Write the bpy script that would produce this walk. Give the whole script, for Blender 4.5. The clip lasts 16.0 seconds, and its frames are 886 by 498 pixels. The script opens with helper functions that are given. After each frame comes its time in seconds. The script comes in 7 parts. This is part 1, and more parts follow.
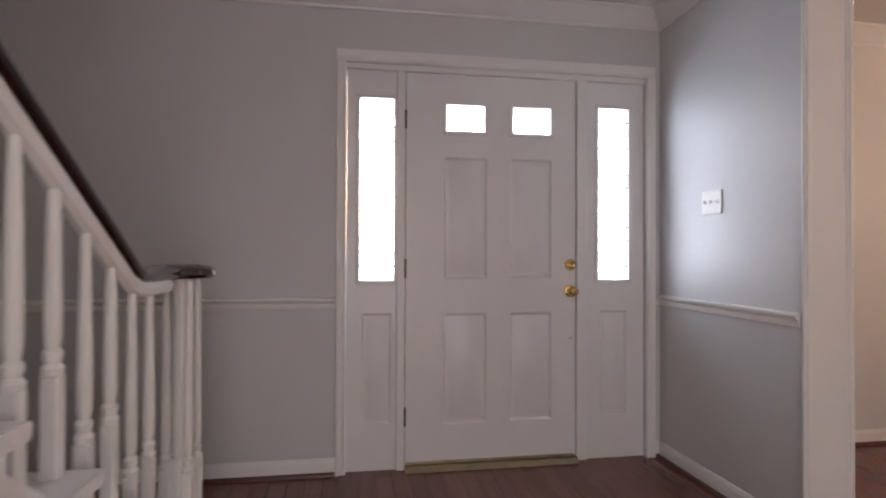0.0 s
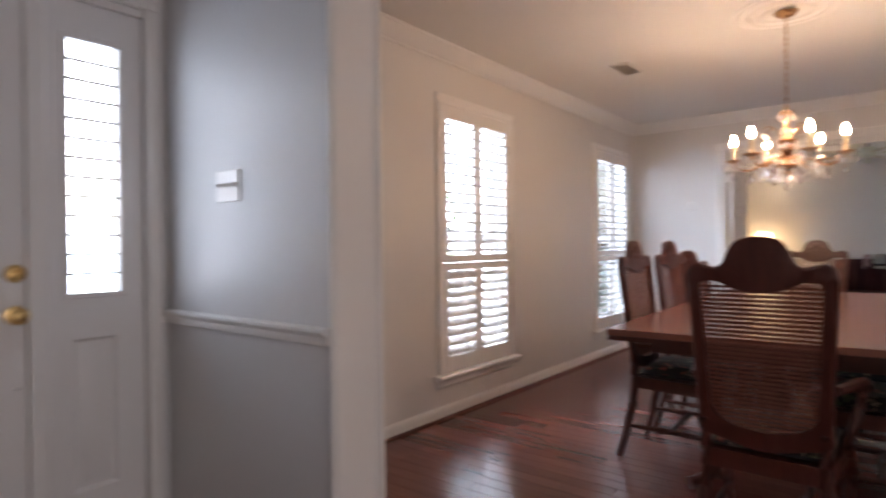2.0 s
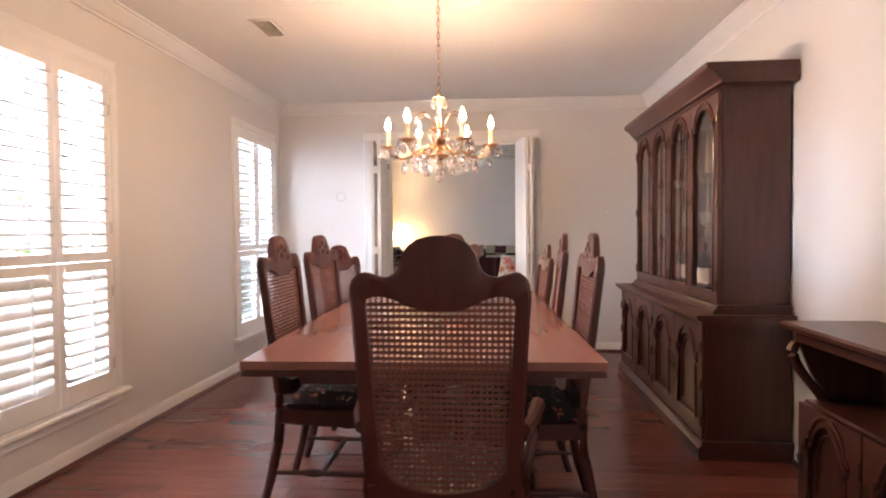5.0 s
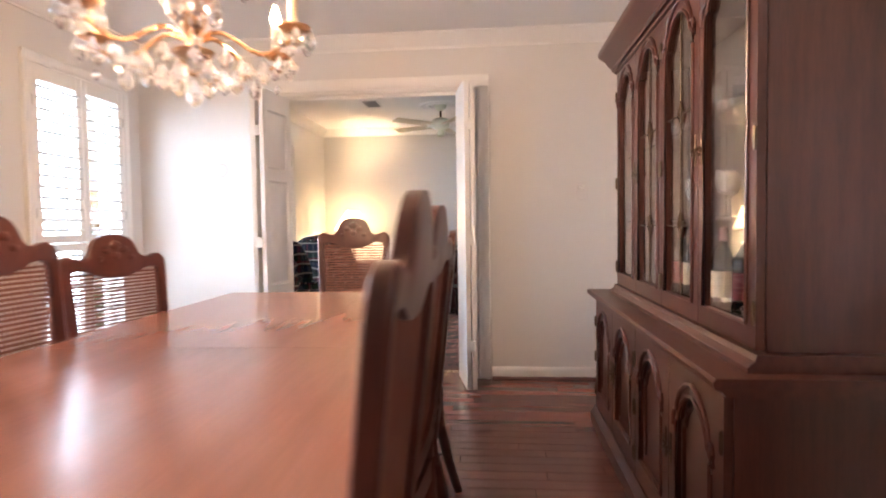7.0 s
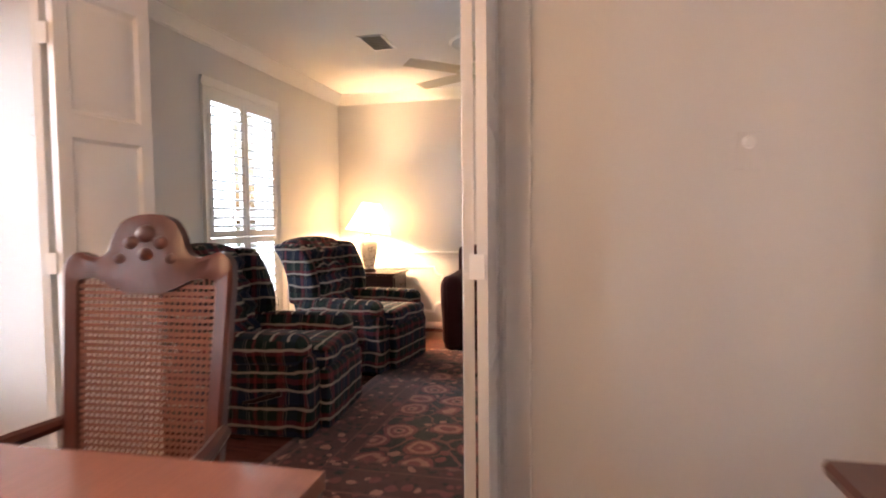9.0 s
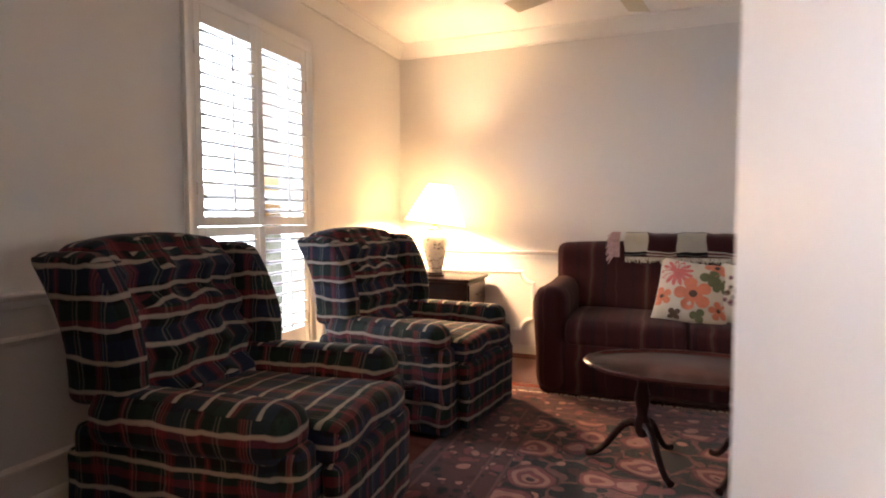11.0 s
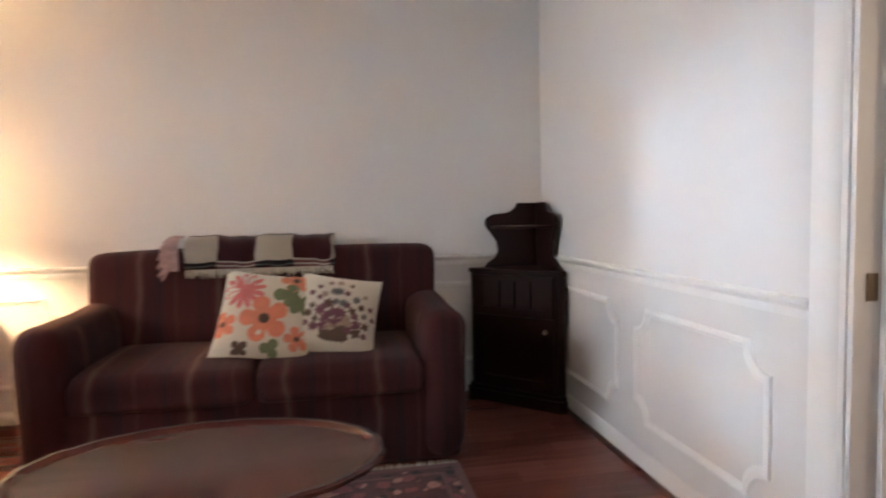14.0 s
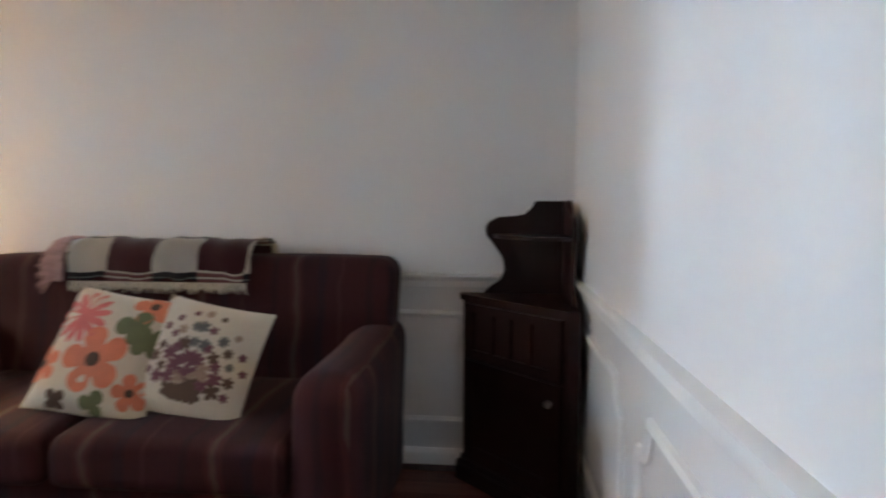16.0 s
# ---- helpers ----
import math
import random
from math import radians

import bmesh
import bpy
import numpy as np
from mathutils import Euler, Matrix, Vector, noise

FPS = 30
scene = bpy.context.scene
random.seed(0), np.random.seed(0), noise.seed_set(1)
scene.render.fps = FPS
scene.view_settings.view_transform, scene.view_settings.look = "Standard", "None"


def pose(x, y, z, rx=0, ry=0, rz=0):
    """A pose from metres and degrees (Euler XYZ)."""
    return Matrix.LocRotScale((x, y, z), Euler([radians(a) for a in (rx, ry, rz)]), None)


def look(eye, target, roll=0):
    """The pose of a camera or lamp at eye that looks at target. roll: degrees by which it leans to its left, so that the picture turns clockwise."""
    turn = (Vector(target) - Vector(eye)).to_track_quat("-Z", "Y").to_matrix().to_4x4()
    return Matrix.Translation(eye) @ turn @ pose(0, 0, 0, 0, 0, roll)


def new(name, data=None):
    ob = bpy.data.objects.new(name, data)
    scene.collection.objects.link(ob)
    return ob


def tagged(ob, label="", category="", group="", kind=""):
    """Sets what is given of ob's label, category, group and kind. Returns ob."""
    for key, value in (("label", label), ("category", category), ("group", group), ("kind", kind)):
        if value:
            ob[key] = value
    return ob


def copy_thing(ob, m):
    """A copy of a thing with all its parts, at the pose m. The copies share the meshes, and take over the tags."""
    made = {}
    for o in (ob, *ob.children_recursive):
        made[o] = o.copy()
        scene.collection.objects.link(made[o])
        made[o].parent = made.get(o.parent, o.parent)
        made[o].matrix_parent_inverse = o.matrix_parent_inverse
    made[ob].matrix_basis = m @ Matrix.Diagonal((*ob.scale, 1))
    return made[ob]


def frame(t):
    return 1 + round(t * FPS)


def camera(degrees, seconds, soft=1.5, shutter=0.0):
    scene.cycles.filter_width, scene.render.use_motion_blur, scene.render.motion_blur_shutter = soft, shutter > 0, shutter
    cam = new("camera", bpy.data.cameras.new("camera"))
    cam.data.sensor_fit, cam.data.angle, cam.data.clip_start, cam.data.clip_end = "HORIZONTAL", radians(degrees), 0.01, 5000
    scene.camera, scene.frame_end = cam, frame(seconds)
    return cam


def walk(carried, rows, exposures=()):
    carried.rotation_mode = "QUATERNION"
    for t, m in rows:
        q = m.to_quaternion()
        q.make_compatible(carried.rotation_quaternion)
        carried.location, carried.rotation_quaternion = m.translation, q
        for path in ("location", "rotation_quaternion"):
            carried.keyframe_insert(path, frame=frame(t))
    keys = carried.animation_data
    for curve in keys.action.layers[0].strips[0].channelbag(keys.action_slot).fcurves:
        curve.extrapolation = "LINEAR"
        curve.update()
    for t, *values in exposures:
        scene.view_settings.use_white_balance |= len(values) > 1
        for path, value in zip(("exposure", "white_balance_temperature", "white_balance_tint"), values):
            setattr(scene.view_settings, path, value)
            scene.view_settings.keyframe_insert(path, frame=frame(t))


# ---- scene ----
cam = camera(75.3, 16.0, soft=1.9, shutter=0.5)
PATH = [
    (0, (-0.072, 0.119, 1.103), (0.252, 2.093, 1.122), 0.2),
    (0.5, (0.012, 0.312, 1.093), (0.501, 2.251, 1.114), -0.1),
    (1, (0.118, 0.458, 1.115), (0.892, 2.302, 1.125), -0.4),
    (1.5, (0.272, 0.641, 1.159), (1.452, 2.256, 1.137), -0.2),
    (2, (0.488, 0.702, 1.127), (2.051, 1.950, 1.119), -0.6),
    (2.5, (0.631, 0.794, 1.122), (2.428, 1.672, 1.113), -0.8),
    (3, (0.720, 0.865, 1.148), (2.633, 1.448, 1.131), -0.4),
    (3.5, (0.755, 0.945, 1.161), (2.721, 1.311, 1.139), -0.4),
    (4, (0.781, 1.012, 1.160), (2.764, 1.271, 1.137), -0.4),
    (4.2, (0.804, 1.028, 1.163), (2.789, 1.250, 1.136), -0.4),
    (4.7, (1.016, 0.991, 1.158), (3.008, 1.168, 1.117), -0.4),
    (5.3, (1.387, 0.873, 1.151), (3.378, 1.025, 1.083), -0.5),
    (5.9, (1.837, 0.745, 1.141), (3.828, 0.887, 1.055), -0.5),
    (6.5, (2.302, 0.603, 1.133), (4.294, 0.752, 1.034), -0.5),
    (7, (2.761, 0.413, 1.101), (4.751, 0.598, 1.017), -0.8),
    (7.5, (3.286, 0.245, 1.120), (5.270, 0.480, 1.025), -0.4),
    (8, (3.845, 0.186, 1.134), (5.819, 0.493, 1.040), -0.4),
    (8.5, (4.412, 0.214, 1.128), (6.371, 0.602, 1.025), -0.6),
    (9, (4.963, 0.295, 1.129), (6.904, 0.766, 1.029), -0.6),
    (9.6, (5.453, 0.374, 1.108), (7.371, 0.920, 1.004), -0.5),
    (10.1, (5.830, 0.471, 1.088), (7.726, 1.086, 0.983), -0.4),
    (10.7, (6.224, 0.659, 1.067), (8.097, 1.360, 0.960), -0.3),
    (11.3, (6.446, 0.792, 1.051), (8.300, 1.535, 0.945), -0.1),
    (11.5, (6.474, 0.817, 1.053), (8.332, 1.550, 0.950), -0.1),
    (12, (6.524, 0.913, 1.067), (8.416, 1.555, 0.967), -0.0),
    (12.5, (6.567, 0.948, 1.054), (8.523, 1.350, 0.950), -0.1),
    (13, (6.811, 0.753, 1.024), (8.801, 0.923, 0.910), -0.6),
    (13.5, (7.121, 0.512, 1.028), (9.116, 0.417, 0.909), -1.0),
    (14, (7.437, 0.290, 1.040), (9.401, -0.069, 0.921), -1.1),
    (14.5, (7.731, -0.015, 1.051), (9.683, -0.438, 0.939), -1.1),
    (15, (8.053, -0.284, 1.044), (10.008, -0.695, 0.937), -1.1),
    (15.5, (8.296, -0.474, 1.021), (10.274, -0.755, 0.913), -0.8),
    (16, (8.348, -0.585, 1.062), (10.335, -0.393, 0.929), 0.1),
]
EXPOSURES = [(0, 1.05, 6650, 24), (0.9, 1.0, 6600, 23), (2, 0.75, 6500, 22), (3, 1.0, 6900, 25), (4.2, 1.28, 6900, 25), (6.5, 1.80, 6800, 21), (8, 1.85, 7250, 27), (9, 1.62, 7600, 28), (11.5, 1.64, 7800, 28), (12.5, 1.60, 7800, 28), (13, 1.60, 8250, 29), (13.5, 1.75, 8100, 28), (14.4, 1.85, 7450, 22), (15, 1.68, 7000, 18), (15.5, 1.58, 6950, 18), (16, 1.52, 7100, 19)]
walk(cam, [(t, look(eye, target, roll)) for t, eye, target, roll in PATH], EXPOSURES)

# ---- daylight ----
world = bpy.data.worlds.new("overcast_sky")
scene.world = world
world.use_nodes = True
wn = world.node_tree.nodes
sky = wn.new("ShaderNodeTexSky")
sky.sky_type = "NISHITA"
sky.sun_disc = False
sky.dust_density = 4.0
sky.sun_elevation, sky.sun_rotation = radians(7), radians(356)
world.node_tree.links.new(sky.outputs[0], wn["Background"].inputs[0])
wn["Background"].inputs[1].default_value = 0.15

sun = new("sun", bpy.data.lights.new("sun", "SUN"))
sun.data.energy, sun.data.angle, sun.data.color = 0.62, radians(6), (0.42, 0.70, 1.0)
sun.matrix_world = look((-0.7, 10, 1.23), (0, 0, 0))


def daylight(name, x, y, z, width, height, watts, color=(0.80, 0.91, 1.0)):
    """The sky's light in a window opening, facing into the rooms (towards -y); added fills use it too."""
    lamp = new(name, bpy.data.lights.new(name, "AREA"))
    lamp.data.shape, lamp.data.size, lamp.data.size_y = "RECTANGLE", width, height
    lamp.data.energy, lamp.data.color = watts, color
    lamp.matrix_world = look((x, y, z), (x, y - 1, z))
    return lamp


daylight("skylight_dining_near", 4.15, 3.95, 1.5, 2.6, 2.7, 185, (0.74, 0.88, 1.0))
daylight("skylight_dining_far", 6.22, 3.60, 1.35, 1.3, 2.1, 38, (0.60, 0.82, 1.0))
daylight("skylight_family", 8.88, 3.35, 1.35, 1.4, 2.1, 60, (0.52, 0.78, 1.0))
daylight("skylight_entry", 0.75, 4.25, 1.5, 3.0, 1.7, 105, (0.70, 0.87, 1.0))
# Added fill behind the entry; no source is seen there.
back_light = daylight("fill_entry_back", 0.3, -2.26, 1.05, 1.5, 1.9, 15.5, (1.0, 0.94, 0.88))
back_light.matrix_world = look((0.3, -2.26, 1.05), (0.3, 0, 1.05))
# Added warm fill that brightens the door jamb; no hall source is seen.
hall_light = daylight("fill_hall", 8.1, -2.16, 1.25, 0.8, 1.1, 3.6, (1.0, 0.9, 0.76))
hall_light.matrix_world = look((8.1, -2.16, 1.25), (8.1, 0, 1.25))

# ---- materials ----
def make(name, color, rough=0.5, metal=0.0, var=0.06, scale=6.0, grain=60.0, bump=0.05, stretch=(1, 1, 1), dark=None, coat=0.0, sheen=0.0, rvar=0.08):
    """A painted, wooden, woven or metal surface: two scales of colour variation, varied gloss and fine relief."""
    m = bpy.data.materials.new(name)
    m.use_nodes = True
    nt, n = m.node_tree, m.node_tree.nodes
    b = n["Principled BSDF"]
    co = n.new("ShaderNodeTexCoord")
    mp = n.new("ShaderNodeMapping")
    mp.inputs["Scale"].default_value = stretch
    nt.links.new(co.outputs["Object"], mp.inputs[0])
    big, small = n.new("ShaderNodeTexNoise"), n.new("ShaderNodeTexNoise")
    big.inputs["Scale"].default_value, big.inputs["Detail"].default_value = scale, 4
    small.inputs["Scale"].default_value, small.inputs["Detail"].default_value = grain, 3
    for t in (big, small):
        nt.links.new(mp.outputs[0], t.inputs["Vector"])
    mix = n.new("ShaderNodeMath")
    mix.operation = "MULTIPLY_ADD"
    nt.links.new(small.outputs["Fac"], mix.inputs[0])
    mix.inputs[1].default_value = 0.45
    nt.links.new(big.outputs["Fac"], mix.inputs[2])
    ramp = n.new("ShaderNodeValToRGB")
    nt.links.new(mix.outputs[0], ramp.inputs[0])
    lo = dark if dark else [c * (1 - var) for c in color]
    hi = [min(1, c * (1 + var)) for c in color]
    ramp.color_ramp.elements[0].position, ramp.color_ramp.elements[1].position = 0.28, 1.08
    ramp.color_ramp.elements[0].color, ramp.color_ramp.elements[1].color = (*lo, 1), (*hi, 1)
    nt.links.new(ramp.outputs[0], b.inputs["Base Color"])
    rr = n.new("ShaderNodeMapRange")
    nt.links.new(big.outputs["Fac"], rr.inputs[0])
    rr.inputs[1].default_value, rr.inputs[2].default_value = 0.3, 0.7
    rr.inputs[3].default_value, rr.inputs[4].default_value = max(0.02, rough - rvar), min(1, rough + rvar)
    nt.links.new(rr.outputs[0], b.inputs["Roughness"])
    b.inputs["Metallic"].default_value = metal
    b.inputs["Coat Weight"].default_value = coat
    b.inputs["Coat Roughness"].default_value = 0.15
    b.inputs["Sheen Weight"].default_value = sheen
    if bump:
        bp = n.new("ShaderNodeBump")
        bp.inputs["Strength"].default_value, bp.inputs["Distance"].default_value = bump, 0.004
        nt.links.new(mix.outputs[0], bp.inputs["Height"])
        nt.links.new(bp.outputs[0], b.inputs["Normal"])
    return m


def glass(name, tint=(1, 1, 1), rough=0.0):
    m = bpy.data.materials.new(name)
    m.use_nodes = True
    b = m.node_tree.nodes["Principled BSDF"]
    b.inputs["Base Color"].default_value = (*tint, 1)
    b.inputs["Transmission Weight"].default_value, b.inputs["Roughness"].default_value, b.inputs["IOR"].default_value = 1, rough, 1.45
    return m


def glow(name, color, strength):
    m = bpy.data.materials.new(name)
    m.use_nodes = True
    b = m.node_tree.nodes["Principled BSDF"]
    b.inputs["Base Color"].default_value = (*color, 1)
    b.inputs["Emission Color"].default_value, b.inputs["Emission Strength"].default_value = (*color, 1), strength
    return m


WALL = make("grey_wall_paint", (0.62, 0.615, 0.615), 0.45, var=0.02, scale=1.5, grain=90, bump=0.10)
CREAMWALL = make("cream_grey_wall_paint", (0.70, 0.685, 0.67), 0.45, var=0.02, scale=1.5, grain=90, bump=0.10)
TRIM = make("white_gloss_trim", (0.80, 0.79, 0.77), 0.33, var=0.015, scale=3, grain=40, bump=0.02, rvar=0.008)
CEIL = make("white_ceiling_paint", (0.80, 0.79, 0.77), 0.8, var=0.02, scale=2, grain=120, bump=0.1)
DOORP = make("white_door_paint", (0.78, 0.77, 0.76), 0.34, var=0.02, scale=2, grain=50, bump=0.03, rvar=0.01)
BRASS = make("polished_brass", (0.75, 0.52, 0.22), 0.22, 1.0, var=0.1, scale=20, bump=0.0)
OLDBRASS = make("antique_brass", (0.13, 0.095, 0.065), 0.4, 1.0, var=0.25, scale=30, bump=0.02)
BRONZE = make("bronze_arm", (0.45, 0.27, 0.15), 0.3, 1.0, var=0.15, scale=20, bump=0.0)
STEEL = make("satin_steel", (0.55, 0.54, 0.52), 0.35, 1.0, var=0.05, bump=0.0)
WOOD = make("walnut_stained_wood", (0.068, 0.022, 0.016), 0.31, var=0.45, scale=5, grain=40, bump=0.02, stretch=(8, 8, 0.7), coat=0.05, rvar=0.02)
WOODX = make("walnut_lengthwise", (0.068, 0.022, 0.016), 0.31, var=0.45, scale=5, grain=40, bump=0.02, stretch=(0.7, 8, 8), coat=0.05, rvar=0.02)
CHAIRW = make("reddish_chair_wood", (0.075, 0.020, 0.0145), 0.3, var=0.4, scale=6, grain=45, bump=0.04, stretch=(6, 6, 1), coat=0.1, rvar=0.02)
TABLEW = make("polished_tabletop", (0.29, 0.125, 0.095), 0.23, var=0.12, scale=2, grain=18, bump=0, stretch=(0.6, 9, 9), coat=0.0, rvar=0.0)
MAHOG = make("dark_mahogany", (0.018, 0.0053, 0.0046), 0.3, var=0.14, scale=4, grain=30, bump=0, stretch=(5, 5, 1), coat=0.0, rvar=0.0)
INSIDE = make("cabinet_lining", (0.05, 0.021, 0.015), 0.5, var=0.2, stretch=(6, 6, 1))
CANE = make("woven_cane", (0.17, 0.062, 0.042), 0.5, var=0.2, scale=30, grain=200, bump=0.1)
PANE = glass("clear_pane")
CRYSTAL = glass("cut_crystal", rough=0.08)
CRYSTAL.node_tree.nodes["Principled BSDF"].inputs["Transmission Weight"].default_value = 0.88
HANDRAIL = make("dark_handrail", (0.022, 0.010, 0.009), 0.18, var=0.3, scale=8, bump=0.01, coat=0.5)
for _m, _v in ((MAHOG, 0.16), (WOOD, 0.5), (WOODX, 0.5)):
    _m.node_tree.nodes["Principled BSDF"].inputs["Specular IOR Level"].default_value = _v
SHOE = make("shoe_moulding_stain", (0.09, 0.033, 0.025), 0.35, var=0.2, scale=10, bump=0.03)


# ---- mesh helpers ----
def box(bm, x0, x1, y0, y1, z0, z1, bevel=0.0, seg=1):
    v = [bm.verts.new(p) for p in ((x0, y0, z0), (x1, y0, z0), (x1, y1, z0), (x0, y1, z0), (x0, y0, z1), (x1, y0, z1), (x1, y1, z1), (x0, y1, z1))]
    f = [bm.faces.new([v[i] for i in q]) for q in ((3, 2, 1, 0), (4, 5, 6, 7), (0, 1, 5, 4), (1, 2, 6, 5), (2, 3, 7, 6), (3, 0, 4, 7))]
    if bevel:
        e = list({e for q in f for e in q.edges})
        bmesh.ops.bevel(bm, geom=e, offset=bevel, segments=seg, affect="EDGES", profile=0.5)
    return bm


def prism(bm, pts, axis, a, b):
    """Extrudes a 2D outline along an axis from a to b. Outline coordinates: the other two axes, in x, y, z order."""
    def p3(p, t):
        return {"x": (t, p[0], p[1]), "y": (p[0], t, p[1]), "z": (p[0], p[1], t)}[axis]
    lo, hi = [bm.verts.new(p3(p, a)) for p in pts], [bm.verts.new(p3(p, b)) for p in pts]
    k = len(pts)
    for i in range(k):
        bm.faces.new((lo[i], lo[(i + 1) % k], hi[(i + 1) % k], hi[i]))
    bm.faces.new(lo[::-1])
    bm.faces.new(hi)
    return bm


def lathe(bm, profile, centre=(0, 0, 0), seg=16, caps=True):
    cx, cy, cz = centre
    rings = []
    for r, z in profile:
        if r < 1e-5:
            rings.append([bm.verts.new((cx, cy, cz + z))])
        else:
            rings.append([bm.verts.new((cx + r * math.cos(2 * math.pi * i / seg), cy + r * math.sin(2 * math.pi * i / seg), cz + z)) for i in range(seg)])
    for a, b in zip(rings, rings[1:]):
        for i in range(seg):
            j = (i + 1) % seg
            q = [a[0] if len(a) == 1 else a[i]]
            if len(a) > 1:
                q.append(a[j])
            if len(b) > 1:
                q += [b[j], b[i]]
            else:
                q.append(b[0])
            if len(set(q)) >= 3:
                bm.faces.new(q)
    for end in (rings[0], rings[-1]):
        if len(end) > 2 and caps:
            bm.faces.new(end)
    return bm


def tube(bm, pts, radii, seg=8, squash=1.0):
    """A round bar along points; radii: one number or one per point."""
    pts = [Vector(p) for p in pts]
    if not hasattr(radii, "__len__"):
        radii = [radii] * len(pts)
    rings = []
    up = Vector((0, 0, 1))
    for i, p in enumerate(pts):
        d = (pts[min(i + 1, len(pts) - 1)] - pts[max(i - 1, 0)]).normalized()
        side = d.cross(up)
        side = d.cross(Vector((1, 0, 0))) if side.length < 0.05 else side
        side.normalize()
        other = side.cross(d)
        rings.append([bm.verts.new(p + radii[i] * (math.cos(2 * math.pi * k / seg) * side + squash * math.sin(2 * math.pi * k / seg) * other)) for k in range(seg)])
    for a, b in zip(rings, rings[1:]):
        for k in range(seg):
            bm.faces.new((a[k], a[(k + 1) % seg], b[(k + 1) % seg], b[k]))
    bm.faces.new(rings[0][::-1])
    bm.faces.new(rings[-1])
    return bm


def bezier(a, b, c, d, n=10):
    a, b, c, d = (Vector(p) for p in (a, b, c, d))
    out = []
    for i in range(n + 1):
        t = i / n
        out.append((1 - t) ** 3 * a + 3 * t * (1 - t) ** 2 * b + 3 * t * t * (1 - t) * c + t ** 3 * d)
    return out


def mesh_of(name, bm, material, smooth=35):
    bmesh.ops.recalc_face_normals(bm, faces=bm.faces[:])
    me = bpy.data.meshes.new(name)
    bm.to_mesh(me)
    bm.free()
    me.materials.append(material)
    if smooth:
        me.shade_smooth()
        me.set_sharp_from_angle(angle=radians(smooth))
    return me


def part(name, bm, material, parent=None, label="", smooth=35):
    ob = new(name, mesh_of(name, bm, material, smooth))
    if parent:
        ob.parent = parent
    return tagged(ob, label)


def thing(name, label, category, x=0, y=0, z=0, turn=0, group="", kind=""):
    ob = new(name)
    ob.empty_display_size = 0.1
    ob.matrix_world = pose(x, y, z, 0, 0, turn)
    return tagged(ob, label, category, group, kind)


def B():
    return bmesh.new()


def one(name, bm, material, label, category, group="", kind="", smooth=35):
    return tagged(part(name, bm, material, None, "", smooth), label, category, group, kind)


def blobbed(bm, amount, scale, seed=0.0):
    """Soft unevenness of upholstery."""
    bm.normal_update()
    for v in bm.verts:
        v.co += v.normal * amount * noise.noise(v.co * scale + Vector((seed, seed * 0.7, 0)))
    return bm


def cushion(bm, x0, x1, y0, y1, z0, z1, crown=0.04, n=10, edge=0.06):
    """A padded block with a domed top and rounded sides."""
    grid = {}
    for top in (0, 1):
        for i in range(n + 1):
            for j in range(n + 1):
                u, v = i / n, j / n
                fx, fy = 2 * u - 1, 2 * v - 1
                k = (1 - abs(fx) ** 4) * (1 - abs(fy) ** 4)
                zz = (z1 + crown * k - edge * 0.6 * (1 - k) ** 3) if top else (z0 + edge * 0.4 * (1 - k) ** 3)
                ins = edge * 0.12 * (1 - k) ** 2
                grid[top, i, j] = bm.verts.new((x0 + (x1 - x0) * u - fx * ins, y0 + (y1 - y0) * v - fy * ins, zz))
    for i in range(n):
        for j in range(n):
            bm.faces.new([grid[1, i, j], grid[1, i + 1, j], grid[1, i + 1, j + 1], grid[1, i, j + 1]])
            bm.faces.new([grid[0, i, j], grid[0, i, j + 1], grid[0, i + 1, j + 1], grid[0, i + 1, j]])
    for i in range(n):
        for a, b in (((i, 0), (i + 1, 0)), ((i + 1, n), (i, n)), ((0, i + 1), (0, i)), ((n, i), (n, i + 1))):
            bm.faces.new([grid[0, *a], grid[0, *b], grid[1, *b], grid[1, *a]])
    return bm

# ---- walls, floor, ceilings ----
def wall_run(name, along, face, thick, a, b, top, holes, label, material=WALL):
    """A wall along x or y from a to b; its room face lies at `face`, its thickness goes to face + thick. holes: (a0, a1, z0, z1)."""
    cuts = sorted({a, b, *[h[0] for h in holes], *[h[1] for h in holes]})
    lev = sorted({0.0, top, *[h[2] for h in holes], *[h[3] for h in holes]})
    cuts, lev = [c for c in cuts if a <= c <= b], [z for z in lev if 0 <= z <= top]
    bm = B()
    verts = {}

    def vert(i, j, k):
        if (i, j, k) not in verts:
            t = face + (thick if k else 0)
            verts[i, j, k] = bm.verts.new((cuts[i], t, lev[j]) if along == "x" else (t, cuts[i], lev[j]))
        return verts[i, j, k]

    def solid(i, j):
        if not (0 <= i < len(cuts) - 1 and 0 <= j < len(lev) - 1):
            return False
        c, z = (cuts[i] + cuts[i + 1]) / 2, (lev[j] + lev[j + 1]) / 2
        return not any(h[0] < c < h[1] and h[2] < z < h[3] for h in holes)

    for i in range(len(cuts) - 1):
        for j in range(len(lev) - 1):
            if not solid(i, j):
                continue
            for k in (0, 1):
                bm.faces.new([vert(i, j, k), vert(i + 1, j, k), vert(i + 1, j + 1, k), vert(i, j + 1, k)])
            for (di, dj), (p, q) in {(-1, 0): ((i, j), (i, j + 1)), (1, 0): ((i + 1, j), (i + 1, j + 1)), (0, -1): ((i, j), (i + 1, j)), (0, 1): ((i, j + 1), (i + 1, j + 1))}.items():
                if not solid(i + di, j + dj):
                    bm.faces.new([vert(*p, 0), vert(*q, 0), vert(*q, 1), vert(*p, 1)])
    return one(name, bm, material, label, "wall", kind="structure", smooth=0)


